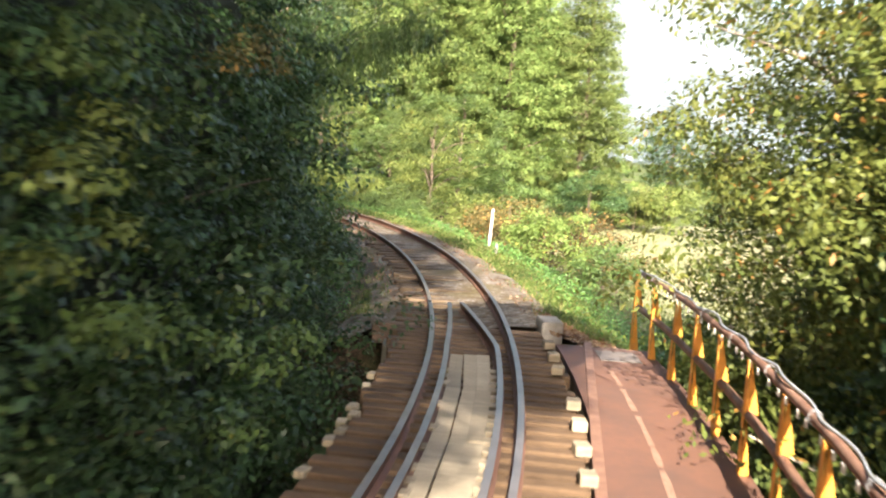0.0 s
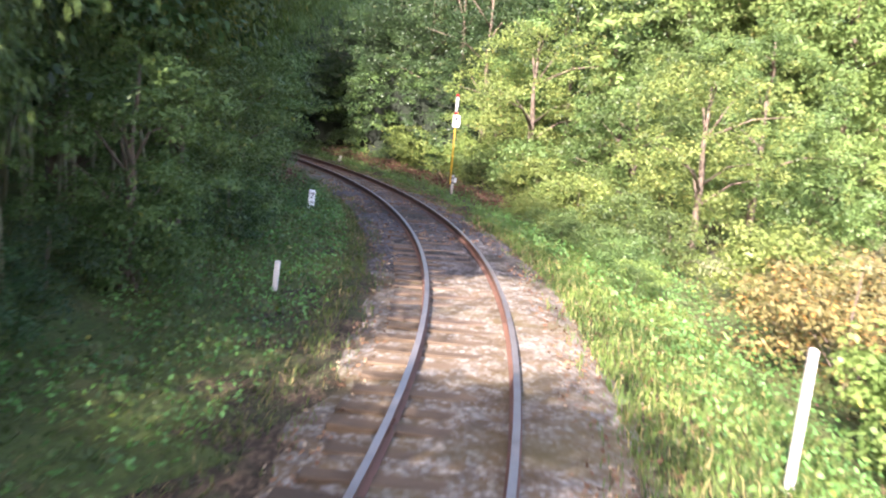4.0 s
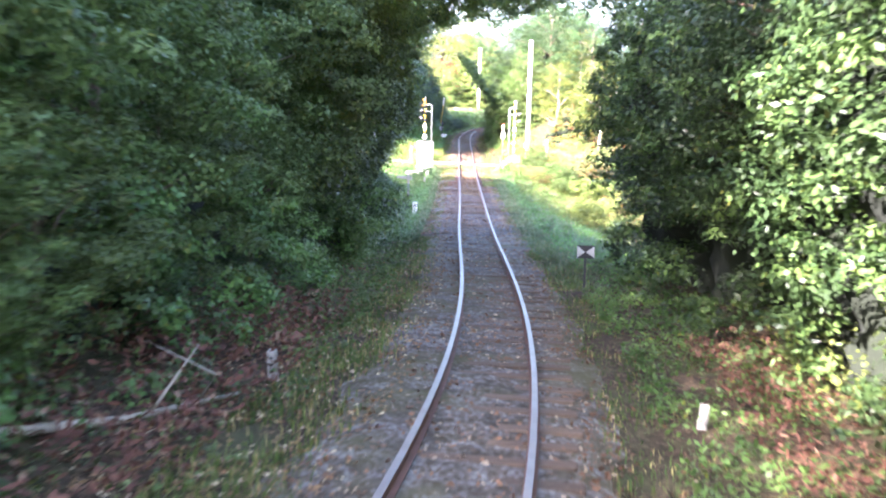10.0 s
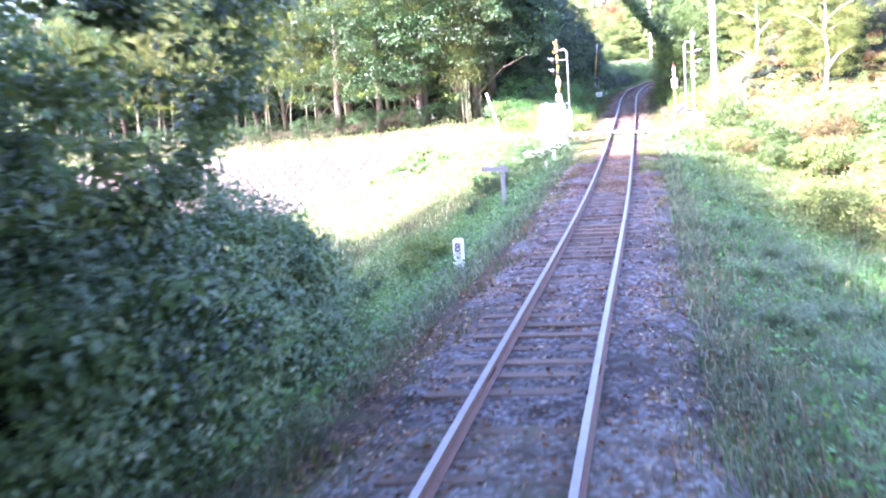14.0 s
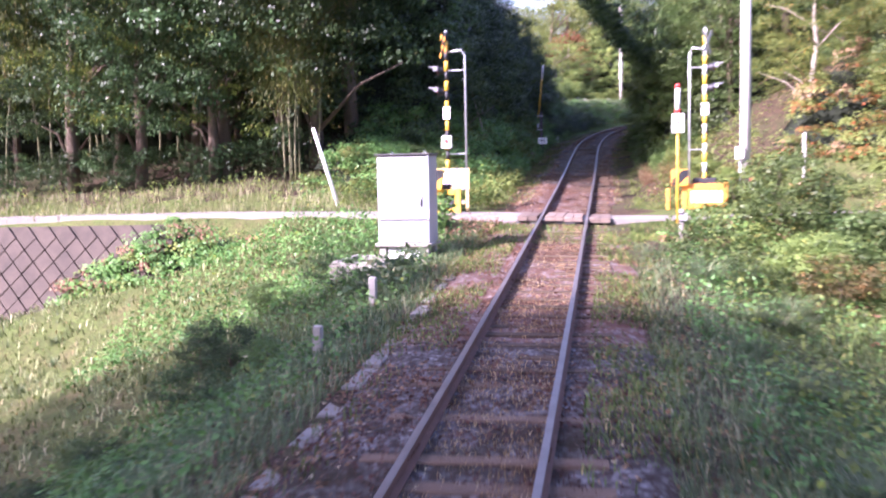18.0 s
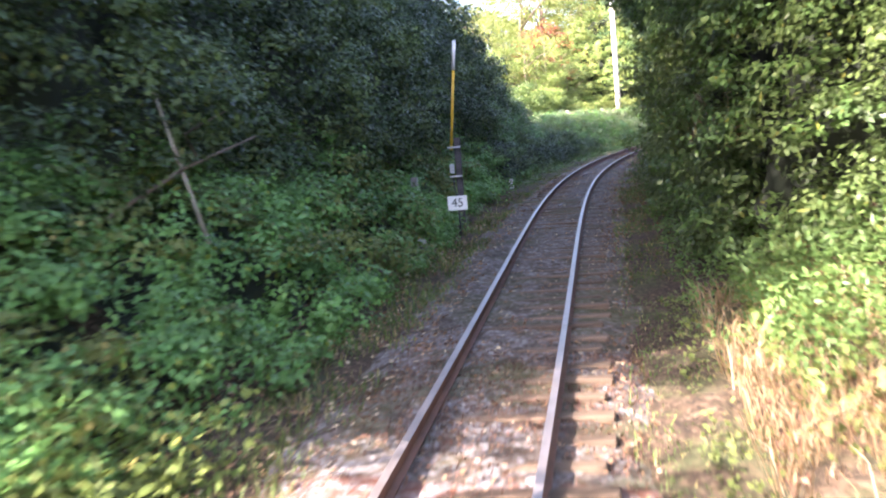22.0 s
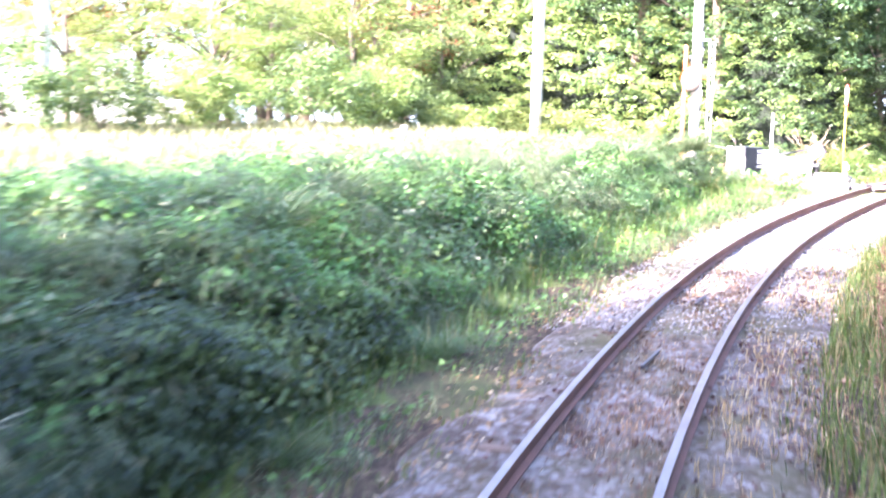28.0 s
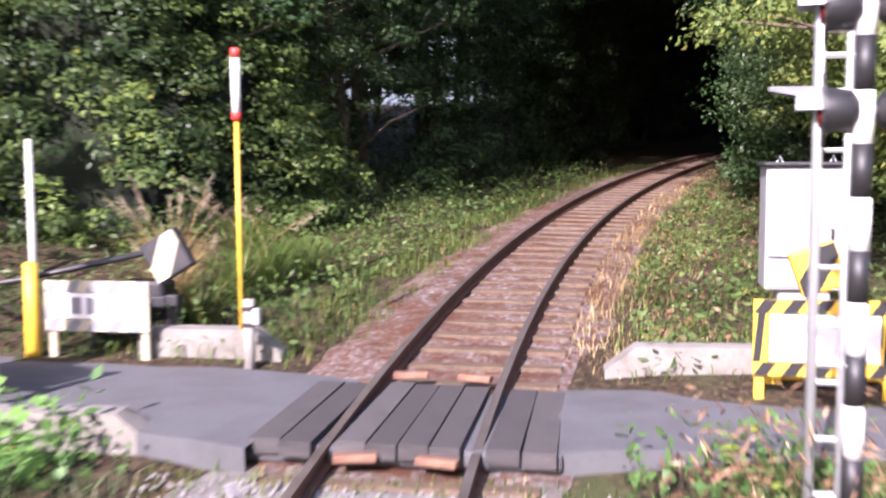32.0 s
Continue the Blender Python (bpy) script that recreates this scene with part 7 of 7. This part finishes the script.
sign_frame(213.6, -4.22, -3.08, .17, .69, "white sign in a cream and grey striped frame", (M_CREAM, M_DULL), -.12, 4)
machine(214.1, -4.0, -3.0, -.1, .45, "dark barrier machine with a cream and black counterweight", (M_DARKSTEEL, M_CREAM), (-3.05, .88, .22), (), 0, -30)
pole = thing("barrier_arm", Matrix.Identity(4), "long dark bamboo barrier arm lying over the sign", "barrier arm")
part("arm", Geo().tube([at(213.45, -6.4, .42), at(213.7, -4.6, .66), at(213.95, -3.1, .96)], [.02, .03, .035], 8), M_DARKSTEEL, pole, smoothed=True)
rc = relay_cabinet(214.6, 3.36, .77, .5, 1.2, "white relay cabinet on a steel pedestal behind the crossing signal", .59, 0, False)
part("pedestal", Geo().box((-.25, -.18, -.85), (.25, .18, -.004), c=.02), M_GALV, rc, "grey steel pedestal")
post("yellow_bollard", "thick yellow bollard beside the barrier", 211.0, 4.1, .95, .09, M_YELLOW, cat="bollard")
post("yellow_bollard", "yellow bollard beside the road sign", 213.55, -4.36, .86, .08, M_YELLOW, cat="bollard")
post("white_post", "thin white post at the road side", 214.0, -4.62, 2.1, .04, M_OLDWHITE, cat="post")
post("white_post", "thin white post leaning by the cabinet", 213.5, 4.3, 2.4, .045, M_OLDWHITE, lean=-8, cat="post")
blk = thing("concrete_block", place(211.6, -4.45, over(211.6, -4.45), -6), "stained concrete block with a shade-black side and a metal guard", "concrete block")
part("block", Geo().box((-.35, -.7, -.3), (.28, .5, 1.12), c=.03), M_KERB, blk)
# a black sheet paints the shade on the side facing the track
part("side_plate", Geo().box((.282, -.69, -.2), (.296, .45, 1.09), c=.004), M_BLOCK_SHADE, blk, "black sheet painting the block's shaded side")
part("guard_panel", Geo().box((.3, .1, .6), (.82, .14, .9), c=.01), M_WHITE, blk, "white panel")
for z in (.46, .94):
    part("guard_bar", Geo().box((.285, .08, z), (.86, .16, z + .09), c=.01), M_GALV, blk)
part("guard_leg", Geo().box((.86, .06, -.2), (.96, .18, 1.05), c=.012), M_GALV, blk)
post("utility_pole", "pale concrete utility pole by the mirror", 208.9, -5.08, 9, .14, M_POLE, group="utility poles")
post("utility_pole", "pale concrete utility pole on the bank", 207.5, -9.6, 10.5, .17, M_POLE, group="utility poles")
post("utility_pole", "pale concrete utility pole along the road", 196, -15.5, 10.5, .16, M_POLE, group="utility poles")
post("mirror_post", "orange painted mirror post", 208.6, -5.3, 4.15, .06, M_VERMILION, cat="post")
mi = thing("traffic_mirror", place(208.36, -5.0, 3.16, 165), "round convex traffic mirror with an orange hood, seen from behind", "traffic mirror")
part("dish", Geo().tube([(0, .1, 0), (0, .08, 0), (0, .0, 0), (0, -.02, 0)], [.1, .27, .37, .37], 24), M_DISH, mi, smoothed=True)
part("glass", Geo().tube([(0, -.022, 0), (0, -.045, 0), (0, -.055, 0)], [.35, .2, .02], 24), M_MIRROR, mi, smoothed=True)
v = []
for i in range(13):
    a = math.pi * i / 12
    v += [(math.cos(a)*.39, .02, math.sin(a)*.39), (math.cos(a)*.41, -.2, math.sin(a)*.41), (math.cos(a)*.4, .02, math.sin(a)*.4), (math.cos(a)*.42, -.2, math.sin(a)*.42)]
part("hood", Geo().add(v, [(4*i + a, 4*i + b, 4*i + 4 + b, 4*i + 4 + a) for i in range(12) for a, b in ((0, 1), (3, 2))]), M_ORANGE, mi, "faded orange hood", smoothed=True)
for s, d in ((203.5, -8.5), (201, -9.5), (206.0, -7.2), (199, -8.2)):
    stub("boundary_stub", "short concrete stub on the grassy bank", s, d, .5, .14, M_CONCRETE)

# ---------------------------------------------------------------- ground cover
def scatter(n, s0, s1, d0, d1, lump=0.0):
    """World places on the ground in a stretch; lump > 0 gathers them in patches."""
    s, d = rng.uniform(s0, s1, n), rng.uniform(d0, d1, n)
    if lump > 0:
        keep = (np.sin(s*1.7 + 2*np.sin(d*1.3)) * np.sin(d*2.1 + s*.6) + rng.normal(size=n)*.35) > lump - .6
        s, d = s[keep], d[keep]
    e = np.abs(d)
    side = np.where(d > 0, table(RT, s, e), table(LT, s, e)) + .08*np.clip((e - 2.4)/2, 0, 1)*rough(s, d)
    bed = np.interp(e, [q[0] for q in SECTION[6:]], [q[1] for q in SECTION[6:]])
    h = np.where((e < 2.5) & (s > 15.3), np.maximum(side, bed), side)
    th, ca = np.interp(s, SG, TH), np.interp(s, SG, CA)
    x = np.interp(s, SG, CL[:, 0]) + np.cos(th)*d
    y = np.interp(s, SG, CL[:, 1]) + np.sin(th)*d
    z = np.interp(s, SG, CL[:, 2]) + h + np.sin(ca)*np.clip(d, -1.2, 1.2)
    return np.stack([x, y, z], 1)


def stuff(name, label, category, mesh):
    return tagged(new(name, mesh), label, category, kind="stuff")


def grass(n, s0, s1, d0, d1, tall, mat, label, width=.012, lump=0.0, droop=.5):
    p = scatter(n, s0, s1, d0, d1, lump)
    k = len(p)
    a = rng.uniform(0, 2*math.pi, k)
    h = tall * rng.uniform(.4, 1.15, k)
    o = np.stack([np.cos(a), np.sin(a), 0*a], 1)
    w = np.stack([-np.sin(a), np.cos(a), 0*a], 1) * width / 2
    up = np.array([0, 0, 1.])
    m = p + o*(h*droop*.3)[:, None] + up*(h*.62)[:, None]
    t = p + o*(h*droop)[:, None] + up*(h*(1 - .25*droop))[:, None]
    v = np.stack([p - w - up*.03, p + w - up*.03, m + w*.8, t, m - w*.8], 1).reshape(-1, 3)
    i = np.arange(k)[:, None]*5
    tri = np.concatenate([i + [[0, 1, 2]], i + [[0, 2, 4]], i + [[4, 2, 3]]], 0)
    return stuff("grass", label, "grass", array_mesh("grass", v, tri, mat))


def weeds(n, s0, s1, d0, d1, tall, leaf, width, mat, label, lump=0.0, name="weeds", category="weeds", droop=.1, spreadz=.6):
    """Low leafy growth: leaves at random heights over the ground."""
    p = scatter(n, s0, s1, d0, d1, lump)
    p[:, 2] += rng.uniform(0, 1, len(p))**1.4 * tall
    v, f = leaves(p, leaf, width, droop, spreadz)
    return stuff(name, label, category, array_mesh(name, v, f, mat))


def litter(n, s0, s1, d0, d1, mat, label, size=.075, lump=0.0):
    p = scatter(n, s0, s1, d0, d1, lump)
    p[:, 2] += rng.uniform(.005, .035, len(p))
    v, f = leaves(p, size, size*.55, 0, .12)
    return stuff("fallen_leaves", label, "fallen leaves", array_mesh("fallen_leaves", v, f, mat))


# before the woods
grass(30000, 17, 50, 1.6, 4.2, .16, L_GRASS, "sunlit green grass along the ballast edge", .013, 0, 1.0)
weeds(9000, 17, 50, 1.9, 4.0, .16, .07, .045, L_LIGHT, "low sunlit leaves along the ballast", .1)
weeds(9000, 17, 50, 2.2, 5.5, .4, .09, .05, L_IVY, "leafy green weeds on the sunny slope", .1)
weeds(7000, 17, 55, 4.5, 11, .7, .12, .06, L_LIGHT, "sunlit yellow-green brush on the slope", .2)
weeds(2500, 20, 48, 3.8, 9, .6, .06, .02, L_RUSSET, "withered russet brush on the slope", .5)
grass(3000, 14, 60, 10, 40, .3, L_STRAW, "pale dry grass in the field", .03, .5, .9)
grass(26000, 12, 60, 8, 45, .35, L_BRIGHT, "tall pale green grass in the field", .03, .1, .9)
grass(26000, 17.5, 52, -4.2, -1.6, .16, L_GRASS, "green grass along the foot of the bank", .013, 0, 1.0)
weeds(12000, 17.5, 52, -4.6, -2.0, .22, .08, .05, L_IVY, "low green leaves along the foot of the bank", .05)
litter(3500, 13.8, 17.5, 1.3, 3.0, L_DEAD, "brown fallen leaves at the end of the footway")
litter(900, -4, 14, 1.4, 2.75, L_DEAD, "brown fallen leaves on the footway", .06, .4)
litter(1500, -4, 15, 2.5, 2.78, L_DEAD, "brown fallen leaves gathered under the railing", .06, .1)
litter(900, -4, 15, 1.32, 1.55, L_DEAD, "brown fallen leaves along the edge of the footway", .06, .1)
weeds(260, 10.7, 11.6, -.3, .3, .16, .14, .03, L_GRASS, "grass tuft between the bridge planks")
# the shrubs and woods
weeds(14000, 46, 74, 3.7, 7, .75, .1, .06, L_LIGHT, "sunlit leafy undergrowth with large leaves", .05)
weeds(20000, 44, 80, 1.9, 3.8, .25, .09, .05, L_IVY, "green creeping weeds along the line", .1)
weeds(9000, 52, 74, 2.8, 3.9, .4, .12, .035, L_RUSSET, "russet dead fern beside the line", .15)
weeds(9000, 54, 76, -4.6, -2.4, .5, .14, .05, L_RUSSET, "heaps of russet dead fern under the trees", .1)
weeds(7000, 46, 84, -4.8, -1.9, .35, .09, .05, L_MID, "green weeds under the trees", .25)
litter(16000, 44, 100, -2.6, 2.4, L_DEAD, "brown fallen leaves over the ballast", .085, .15)
grass(7000, 56, 92, -2.6, -1.5, .14, L_GRASS, "thin grass at the ballast edge", .012, .2)
grass(7000, 56, 92, 1.4, 2.8, .14, L_GRASS, "thin grass at the ballast edge", .012, .2)
weeds(9000, 46, 64, -3.8, -1.9, .25, .08, .05, L_IVY, "low green weeds along the left edge", .05)
weeds(9000, 72, 97, -4.4, -2.0, .4, .09, .045, L_MID, "low leafy weeds at the end of the woods", .1)
litter(4000, 72, 97, -4.2, -1.6, L_RUSSET, "russet dead leaves beside the ballast", .08, .1)
# the open embankment
grass(40000, 80, 132, 1.6, 5.6, .2, L_COOL, "grass on the slope with the blue of shade in its colour", .014, 0, 1.1)
weeds(20000, 80, 132, 2.2, 6.5, .35, .09, .05, L_IVY, "creeping green leaves on the slope", .25)
grass(26000, 80, 136, 4.5, 18, .35, L_GRASS, "rough grass below the embankment", .025, 0, .9)
weeds(4000, 112, 134, 5, 12, .5, .1, .05, L_RUSSET, "reddish withered plants below the lane", .35)
weeds(9000, 112, 136, 3, 8, .6, .11, .065, L_LIGHT, "sunlit leafy growth beside the lane", .15)
grass(34000, 90, 134, -5.5, -1.85, .2, L_COOL, "dewy grass on the bank", .014, 0, 1.1)
weeds(20000, 90, 134, -6.5, -2.2, .35, .1, .06, L_IVY, "creeping green leaves on the bank", .2)
grass(30000, 96, 136, -28, -5, .2, L_BRIGHT, "paler blades painting sunlight onto the meadow grass", .025, .2, 1.0)
grass(40000, 96, 136, -28, -4, .12, L_GRASS, "mown green meadow below the bank", .03, 0, 1.0)
weeds(6500, 128, 136, -9.5, -3.6, .4, .12, .06, L_IVY, "leafy growth on the slope below the lane", .1)
weeds(900, 133.2, 135.3, -3.9, -2.7, .75, .17, .12, L_IVY, "big-leaved green plant beside the cabinet")
weeds(700, 126.5, 129.0, -3.3, -2.2, .5, .15, .09, L_COOL, "pale leafy plant beside the trough")
grass(7000, 112, 136, -.55, .55, .06, L_STRAW, "dry grass between the rails", .008, .1, .9)
grass(40000, 114, 150, -1.7, 1.7, .055, L_MATTED, "reddish dry grass over the ballast", .009, .2, .9)
litter(2200, 100, 150, -2.2, 2.2, L_DEAD, "fallen leaves over the ballast", .05, .2)
grass(9000, 118, 135.3, .85, 1.9, .1, L_GRASS, "low green grass beside the rail", .012, .35, 1.0)
grass(7000, 122, 135.3, -1.9, -.85, .09, L_GRASS, "low green grass beside the rail", .012, .4, 1.0)
weeds(2500, 128.5, 133.8, 2.3, 4.6, .5, .13, .07, L_MID, "leafy green weeds beside the marker post", .1)
grass(1500, 132, 135.2, -1.5, 1.7, .12, L_GRASS, "green grass before the crossing", .014)
grass(12000, 137.8, 141, -40, -4, .3, L_BRIGHT, "sunlit grass along the lane", .018, .1)
# dark leaves added so the ground between the culms looks shaded
weeds(16000, 141, 146, -42, -6.5, 1.1, .13, .05, L_DARK, "dark leaves standing in for shade inside the grove", .05)
weeds(7000, 137.8, 141.5, -40, -4, .4, .12, .06, L_LIGHT, "sunlit weeds along the lane", .2)
weeds(9000, 118, 136, 7, 24, .7, .14, .06, L_LIGHT, "sunlit brush on the slope below the lane", .2)
grass(3500, 120, 140, 6, 26, .4, L_STRAW, "pale dry grass on the slope", .025, .25)
weeds(2500, 126, 136, 9, 20, .6, .12, .05, L_RED, "red autumn weeds on the slope", .6)
weeds(2600, 138, 147, 2.2, 4.2, .6, .1, .025, L_RUSSET, "withered russet stalks past the lane", .2)
# past the lane and the cutting
weeds(9000, 138.3, 147, -6.5, -1.9, .6, .12, .07, L_LIGHT, "sunlit leafy growth past the lane", .05)
weeds(6000, 138, 150, 2.6, 6, .6, .12, .07, L_LIGHT, "sunlit green growth past the lane", .1)
weeds(5000, 147, 152, 2.6, 4.0, .8, .1, .05, L_IVY, "pale leafy plants in the sun")
grass(3000, 145, 152, 2.2, 3.8, .6, L_STRAW, "pale dry grass in the sun", .012, .1, .8)
litter(7000, 138, 186, -2.4, 2.4, L_DEAD, "brown fallen leaves over the ballast", .06, .15)
grass(5000, 146, 186, -2.5, -1.4, .1, L_GRASS, "thin mossy grass at the ballast edge", .014, .2)
grass(5000, 146, 186, 1.4, 2.5, .1, L_GRASS, "thin mossy grass at the ballast edge", .014, .2)
# the bank before the second crossing
grass(15000, 172, 210, -8, -2.2, .6, L_GRASS, "long green grass on the bank", .014, .05)
grass(36000, 176, 214, -16, -6, .3, L_BRIGHT, "lighter grass painted sunlit on top of the bank", .03)
grass(6000, 180, 208, 2.1, 4.5, .75, L_WITHERED, "tall withered pinkish grass on the bank", .012, .2, .9)
grass(9000, 176, 208, 2.0, 4.5, .6, L_GRASS, "green grass among the dry stalks", .013, .1, .9)
weeds(5000, 182, 208, 2.1, 4.6, .7, .14, .02, L_WITHERED, "withered stalks on the bank", .1)
grass(9000, 176, 208, 1.6, 3.0, .3, L_GRASS, "green grass along the ballast", .014, .1)
weeds(2200, 197, 210, 2.2, 5, .7, .1, .02, L_RUSSET, "reddish withered growth before the crossing", .1)
grass(1300, 208.5, 211, -1.8, 1.6, .1, L_GRASS, "green grass before the crossing", .012)
weeds(16000, 213.6, 236, -7.5, -1.7, .5, .12, .05, L_MID, "leafy growth past the crossing", .1)
weeds(2500, 214, 232, 1.9, 4.5, .4, .1, .03, L_RUSSET, "withered russet weeds past the crossing", .3)
weeds(16000, 213.4, 236, 1.7, 6, .4, .12, .05, L_MID, "leafy growth past the crossing", .2)
weeds(1500, 209.3, 211.3, -6, -2.3, .5, .14, .1, L_IVY, "big-leaved plants before the road")
# dead leaves and thin grass over the edges of the ballast
for s0, s1 in ((17, 52), (52, 90), (90, 134), (140, 186), (186, 210)):
    n = int((s1 - s0) * 130)
    litter(int(n * 1.8), s0, s1, -3.4, -1.0, L_DEAD, "brown fallen leaves along the ballast edge", .07, .1)
    litter(int(n * 1.5), s0, s1, 1.0, 3.0, L_DEAD, "brown fallen leaves along the ballast edge", .07, .1)
    grass(n, s0, s1, -2.6, -1.25, .12, L_GRASS, "thin short grass growing into the ballast", .012, .35)
    grass(n, s0, s1, 1.25, 2.6, .12, L_GRASS, "thin short grass growing into the ballast", .012, .35)
weeds(9000, 18, 54, -5.0, -2.4, .4, .1, .05, L_MID, "dark leafy weeds at the foot of the bank", .1)
weeds(3500, 208.8, 211.4, 1.6, 5, .45, .12, .05, L_IVY, "bushy green weeds before the road", .05)
weeds(2500, 207.5, 211.4, 1.8, 5, .6, .12, .02, L_RUSSET, "withered russet stalks before the road", .1)
grass(6000, 138, 153, 1.5, 3.4, .12, L_GRASS, "short green grass past the lane", .012, .1, 1.0)
weeds(5000, 138, 153, 1.8, 3.6, .2, .08, .045, L_LIGHT, "low sunlit leaves past the lane", .15)
grass(5000, 213.4, 230, 1.5, 4, .22, L_GRASS, "green grass past the crossing", .012, .1, 1.0)
grass(5000, 213.6, 230, -4.5, -1.5, .22, L_GRASS, "green grass past the crossing", .012, .1, 1.0)
grass(5000, 132.5, 135.4, 1.6, 6, .16, L_GRASS, "green grass before the lane", .012, 0, 1.0)
weeds(3500, 131.5, 135.6, 2.8, 6.5, .5, .12, .06, L_IVY, "bushy green weeds before the lane", .05)
grass(9000, 194, 210.5, -3.8, -1.75, .26, L_COOL, "green grass at the foot of the bank", .012, .1, 1.0)
weeds(6000, 194, 211, -3.8, -1.9, .28, .09, .05, L_IVY, "leafy weeds at the foot of the bank", .1)
grass(5000, 176, 194, -3.4, -1.7, .2, L_COOL, "green grass at the foot of the bank", .012, .15, 1.0)
weeds(14000, 148.5, 178, 2.6, 4.8, 1.15, .15, .055, L_MID, "arching green fern growth along the foot of the cutting", .12)
weeds(8500, 149, 178, 2.1, 3.4, .45, .1, .045, L_IVY, "low green weeds along the foot of the cutting", .2)
weeds(6000, 149, 180, 1.5, 2.6, .05, .05, .035, L_MID, "thin mossy growth beside the ballast", .3, droop=0)
litter(2500, 152, 180, 1.2, 2.8, L_DEAD, "brown fallen leaves beside the ballast", .07, .2)
weeds(4000, 172, 194, -3.4, -1.8, .22, .09, .05, L_IVY, "leafy weeds at the foot of the bank", .15)
litter(14000, 120, 152, -1.7, 1.7, L_MATTED, "flattened red-brown grass over the ballast", .055, .1)
litter(5000, 178, 198, -1.0, 1.9, L_MATTED, "flattened brown grass and dead leaves between the rails", .06, .15)
grass(7000, 183, 197, -.5, .5, .06, L_DEAD, "dry brown grass between the rails", .009, .3, .9)
grass(5000, 178, 200, .7, 2.4, .12, L_STRAW, "short dry grass beside the rail", .01, .1, .9)
weeds(5000, X1 + 3, X1 + 14, 6, 18, .9, .13, .06, L_LIGHT, "sunlit brush on the bank above the lane", .05)
grass(7000, 213.6, 240, 1.05, 2.6, .16, L_STRAW, "short dry grass growing over the ballast edge", .01, .1, .9)
grass(6000, 214.5, 240, -2.5, -1.15, .14, L_GRASS, "short grass growing over the ballast edge", .01, .15, .9)
weeds(1400, 132.4, 135.2, -3.6, -1.5, .3, .09, .03, L_RUSSET, "red-brown withered plants before the lane", .1)
litter(12000, 98, 136, -1.9, 1.9, L_MATTED, "red-brown grass trodden over the ballast", .07, .45)
weeds(18000, 94, 122, -9, -3.6, .55, .1, .06, L_IVY, "lush creeping leaves down the bank", .25)
weeds(9000, 96, 130, -8, -3.0, .45, .08, .045, L_COOL, "pale dewy leaves down the bank", .3)
weeds(9000, 198, 210.5, 1.9, 5, 1.0, .12, .02, L_WITHERED, "dense pinkish withered stalks beside the crossing", .05, droop=-.6)
weeds(7000, 184, 198, 2.1, 4.6, .9, .12, .02, L_WITHERED, "withered stalks along the bank", .15, droop=-.6)
# loose stones beside the fresh ballast
p = scatter(8000, 191, 210.8, -1.75, 1.65)
k = len(p)
base = np.array([(1, 0, -.3), (-.5, .87, -.3), (-.5, -.87, -.3), (.2, .1, .8), (-.1, -.1, -.8)])
tri = np.array([(0, 1, 3), (1, 2, 3), (2, 0, 3), (1, 0, 4), (2, 1, 4), (0, 2, 4)])
r = rng.uniform(.018, .04, (k, 1, 1)) * (1 + rng.normal(size=(k, 5, 3))*.22)
a = rng.uniform(0, 6.28, k)
rot = np.stack([np.stack([np.cos(a), -np.sin(a), 0*a], 1), np.stack([np.sin(a), np.cos(a), 0*a], 1), np.stack([0*a, 0*a, 0*a + 1], 1)], 1)
v = np.einsum("kij,kvj->kvi", rot, base[None]*r*.8) + p[:, None] + (0, 0, .012)
stuff("ballast_stones", "loose pale crushed stones of the ballast", "stones", array_mesh("ballast_stones", v.reshape(-1, 3), (np.arange(k)[:, None, None]*5 + tri).reshape(-1, 3), M_STONE))
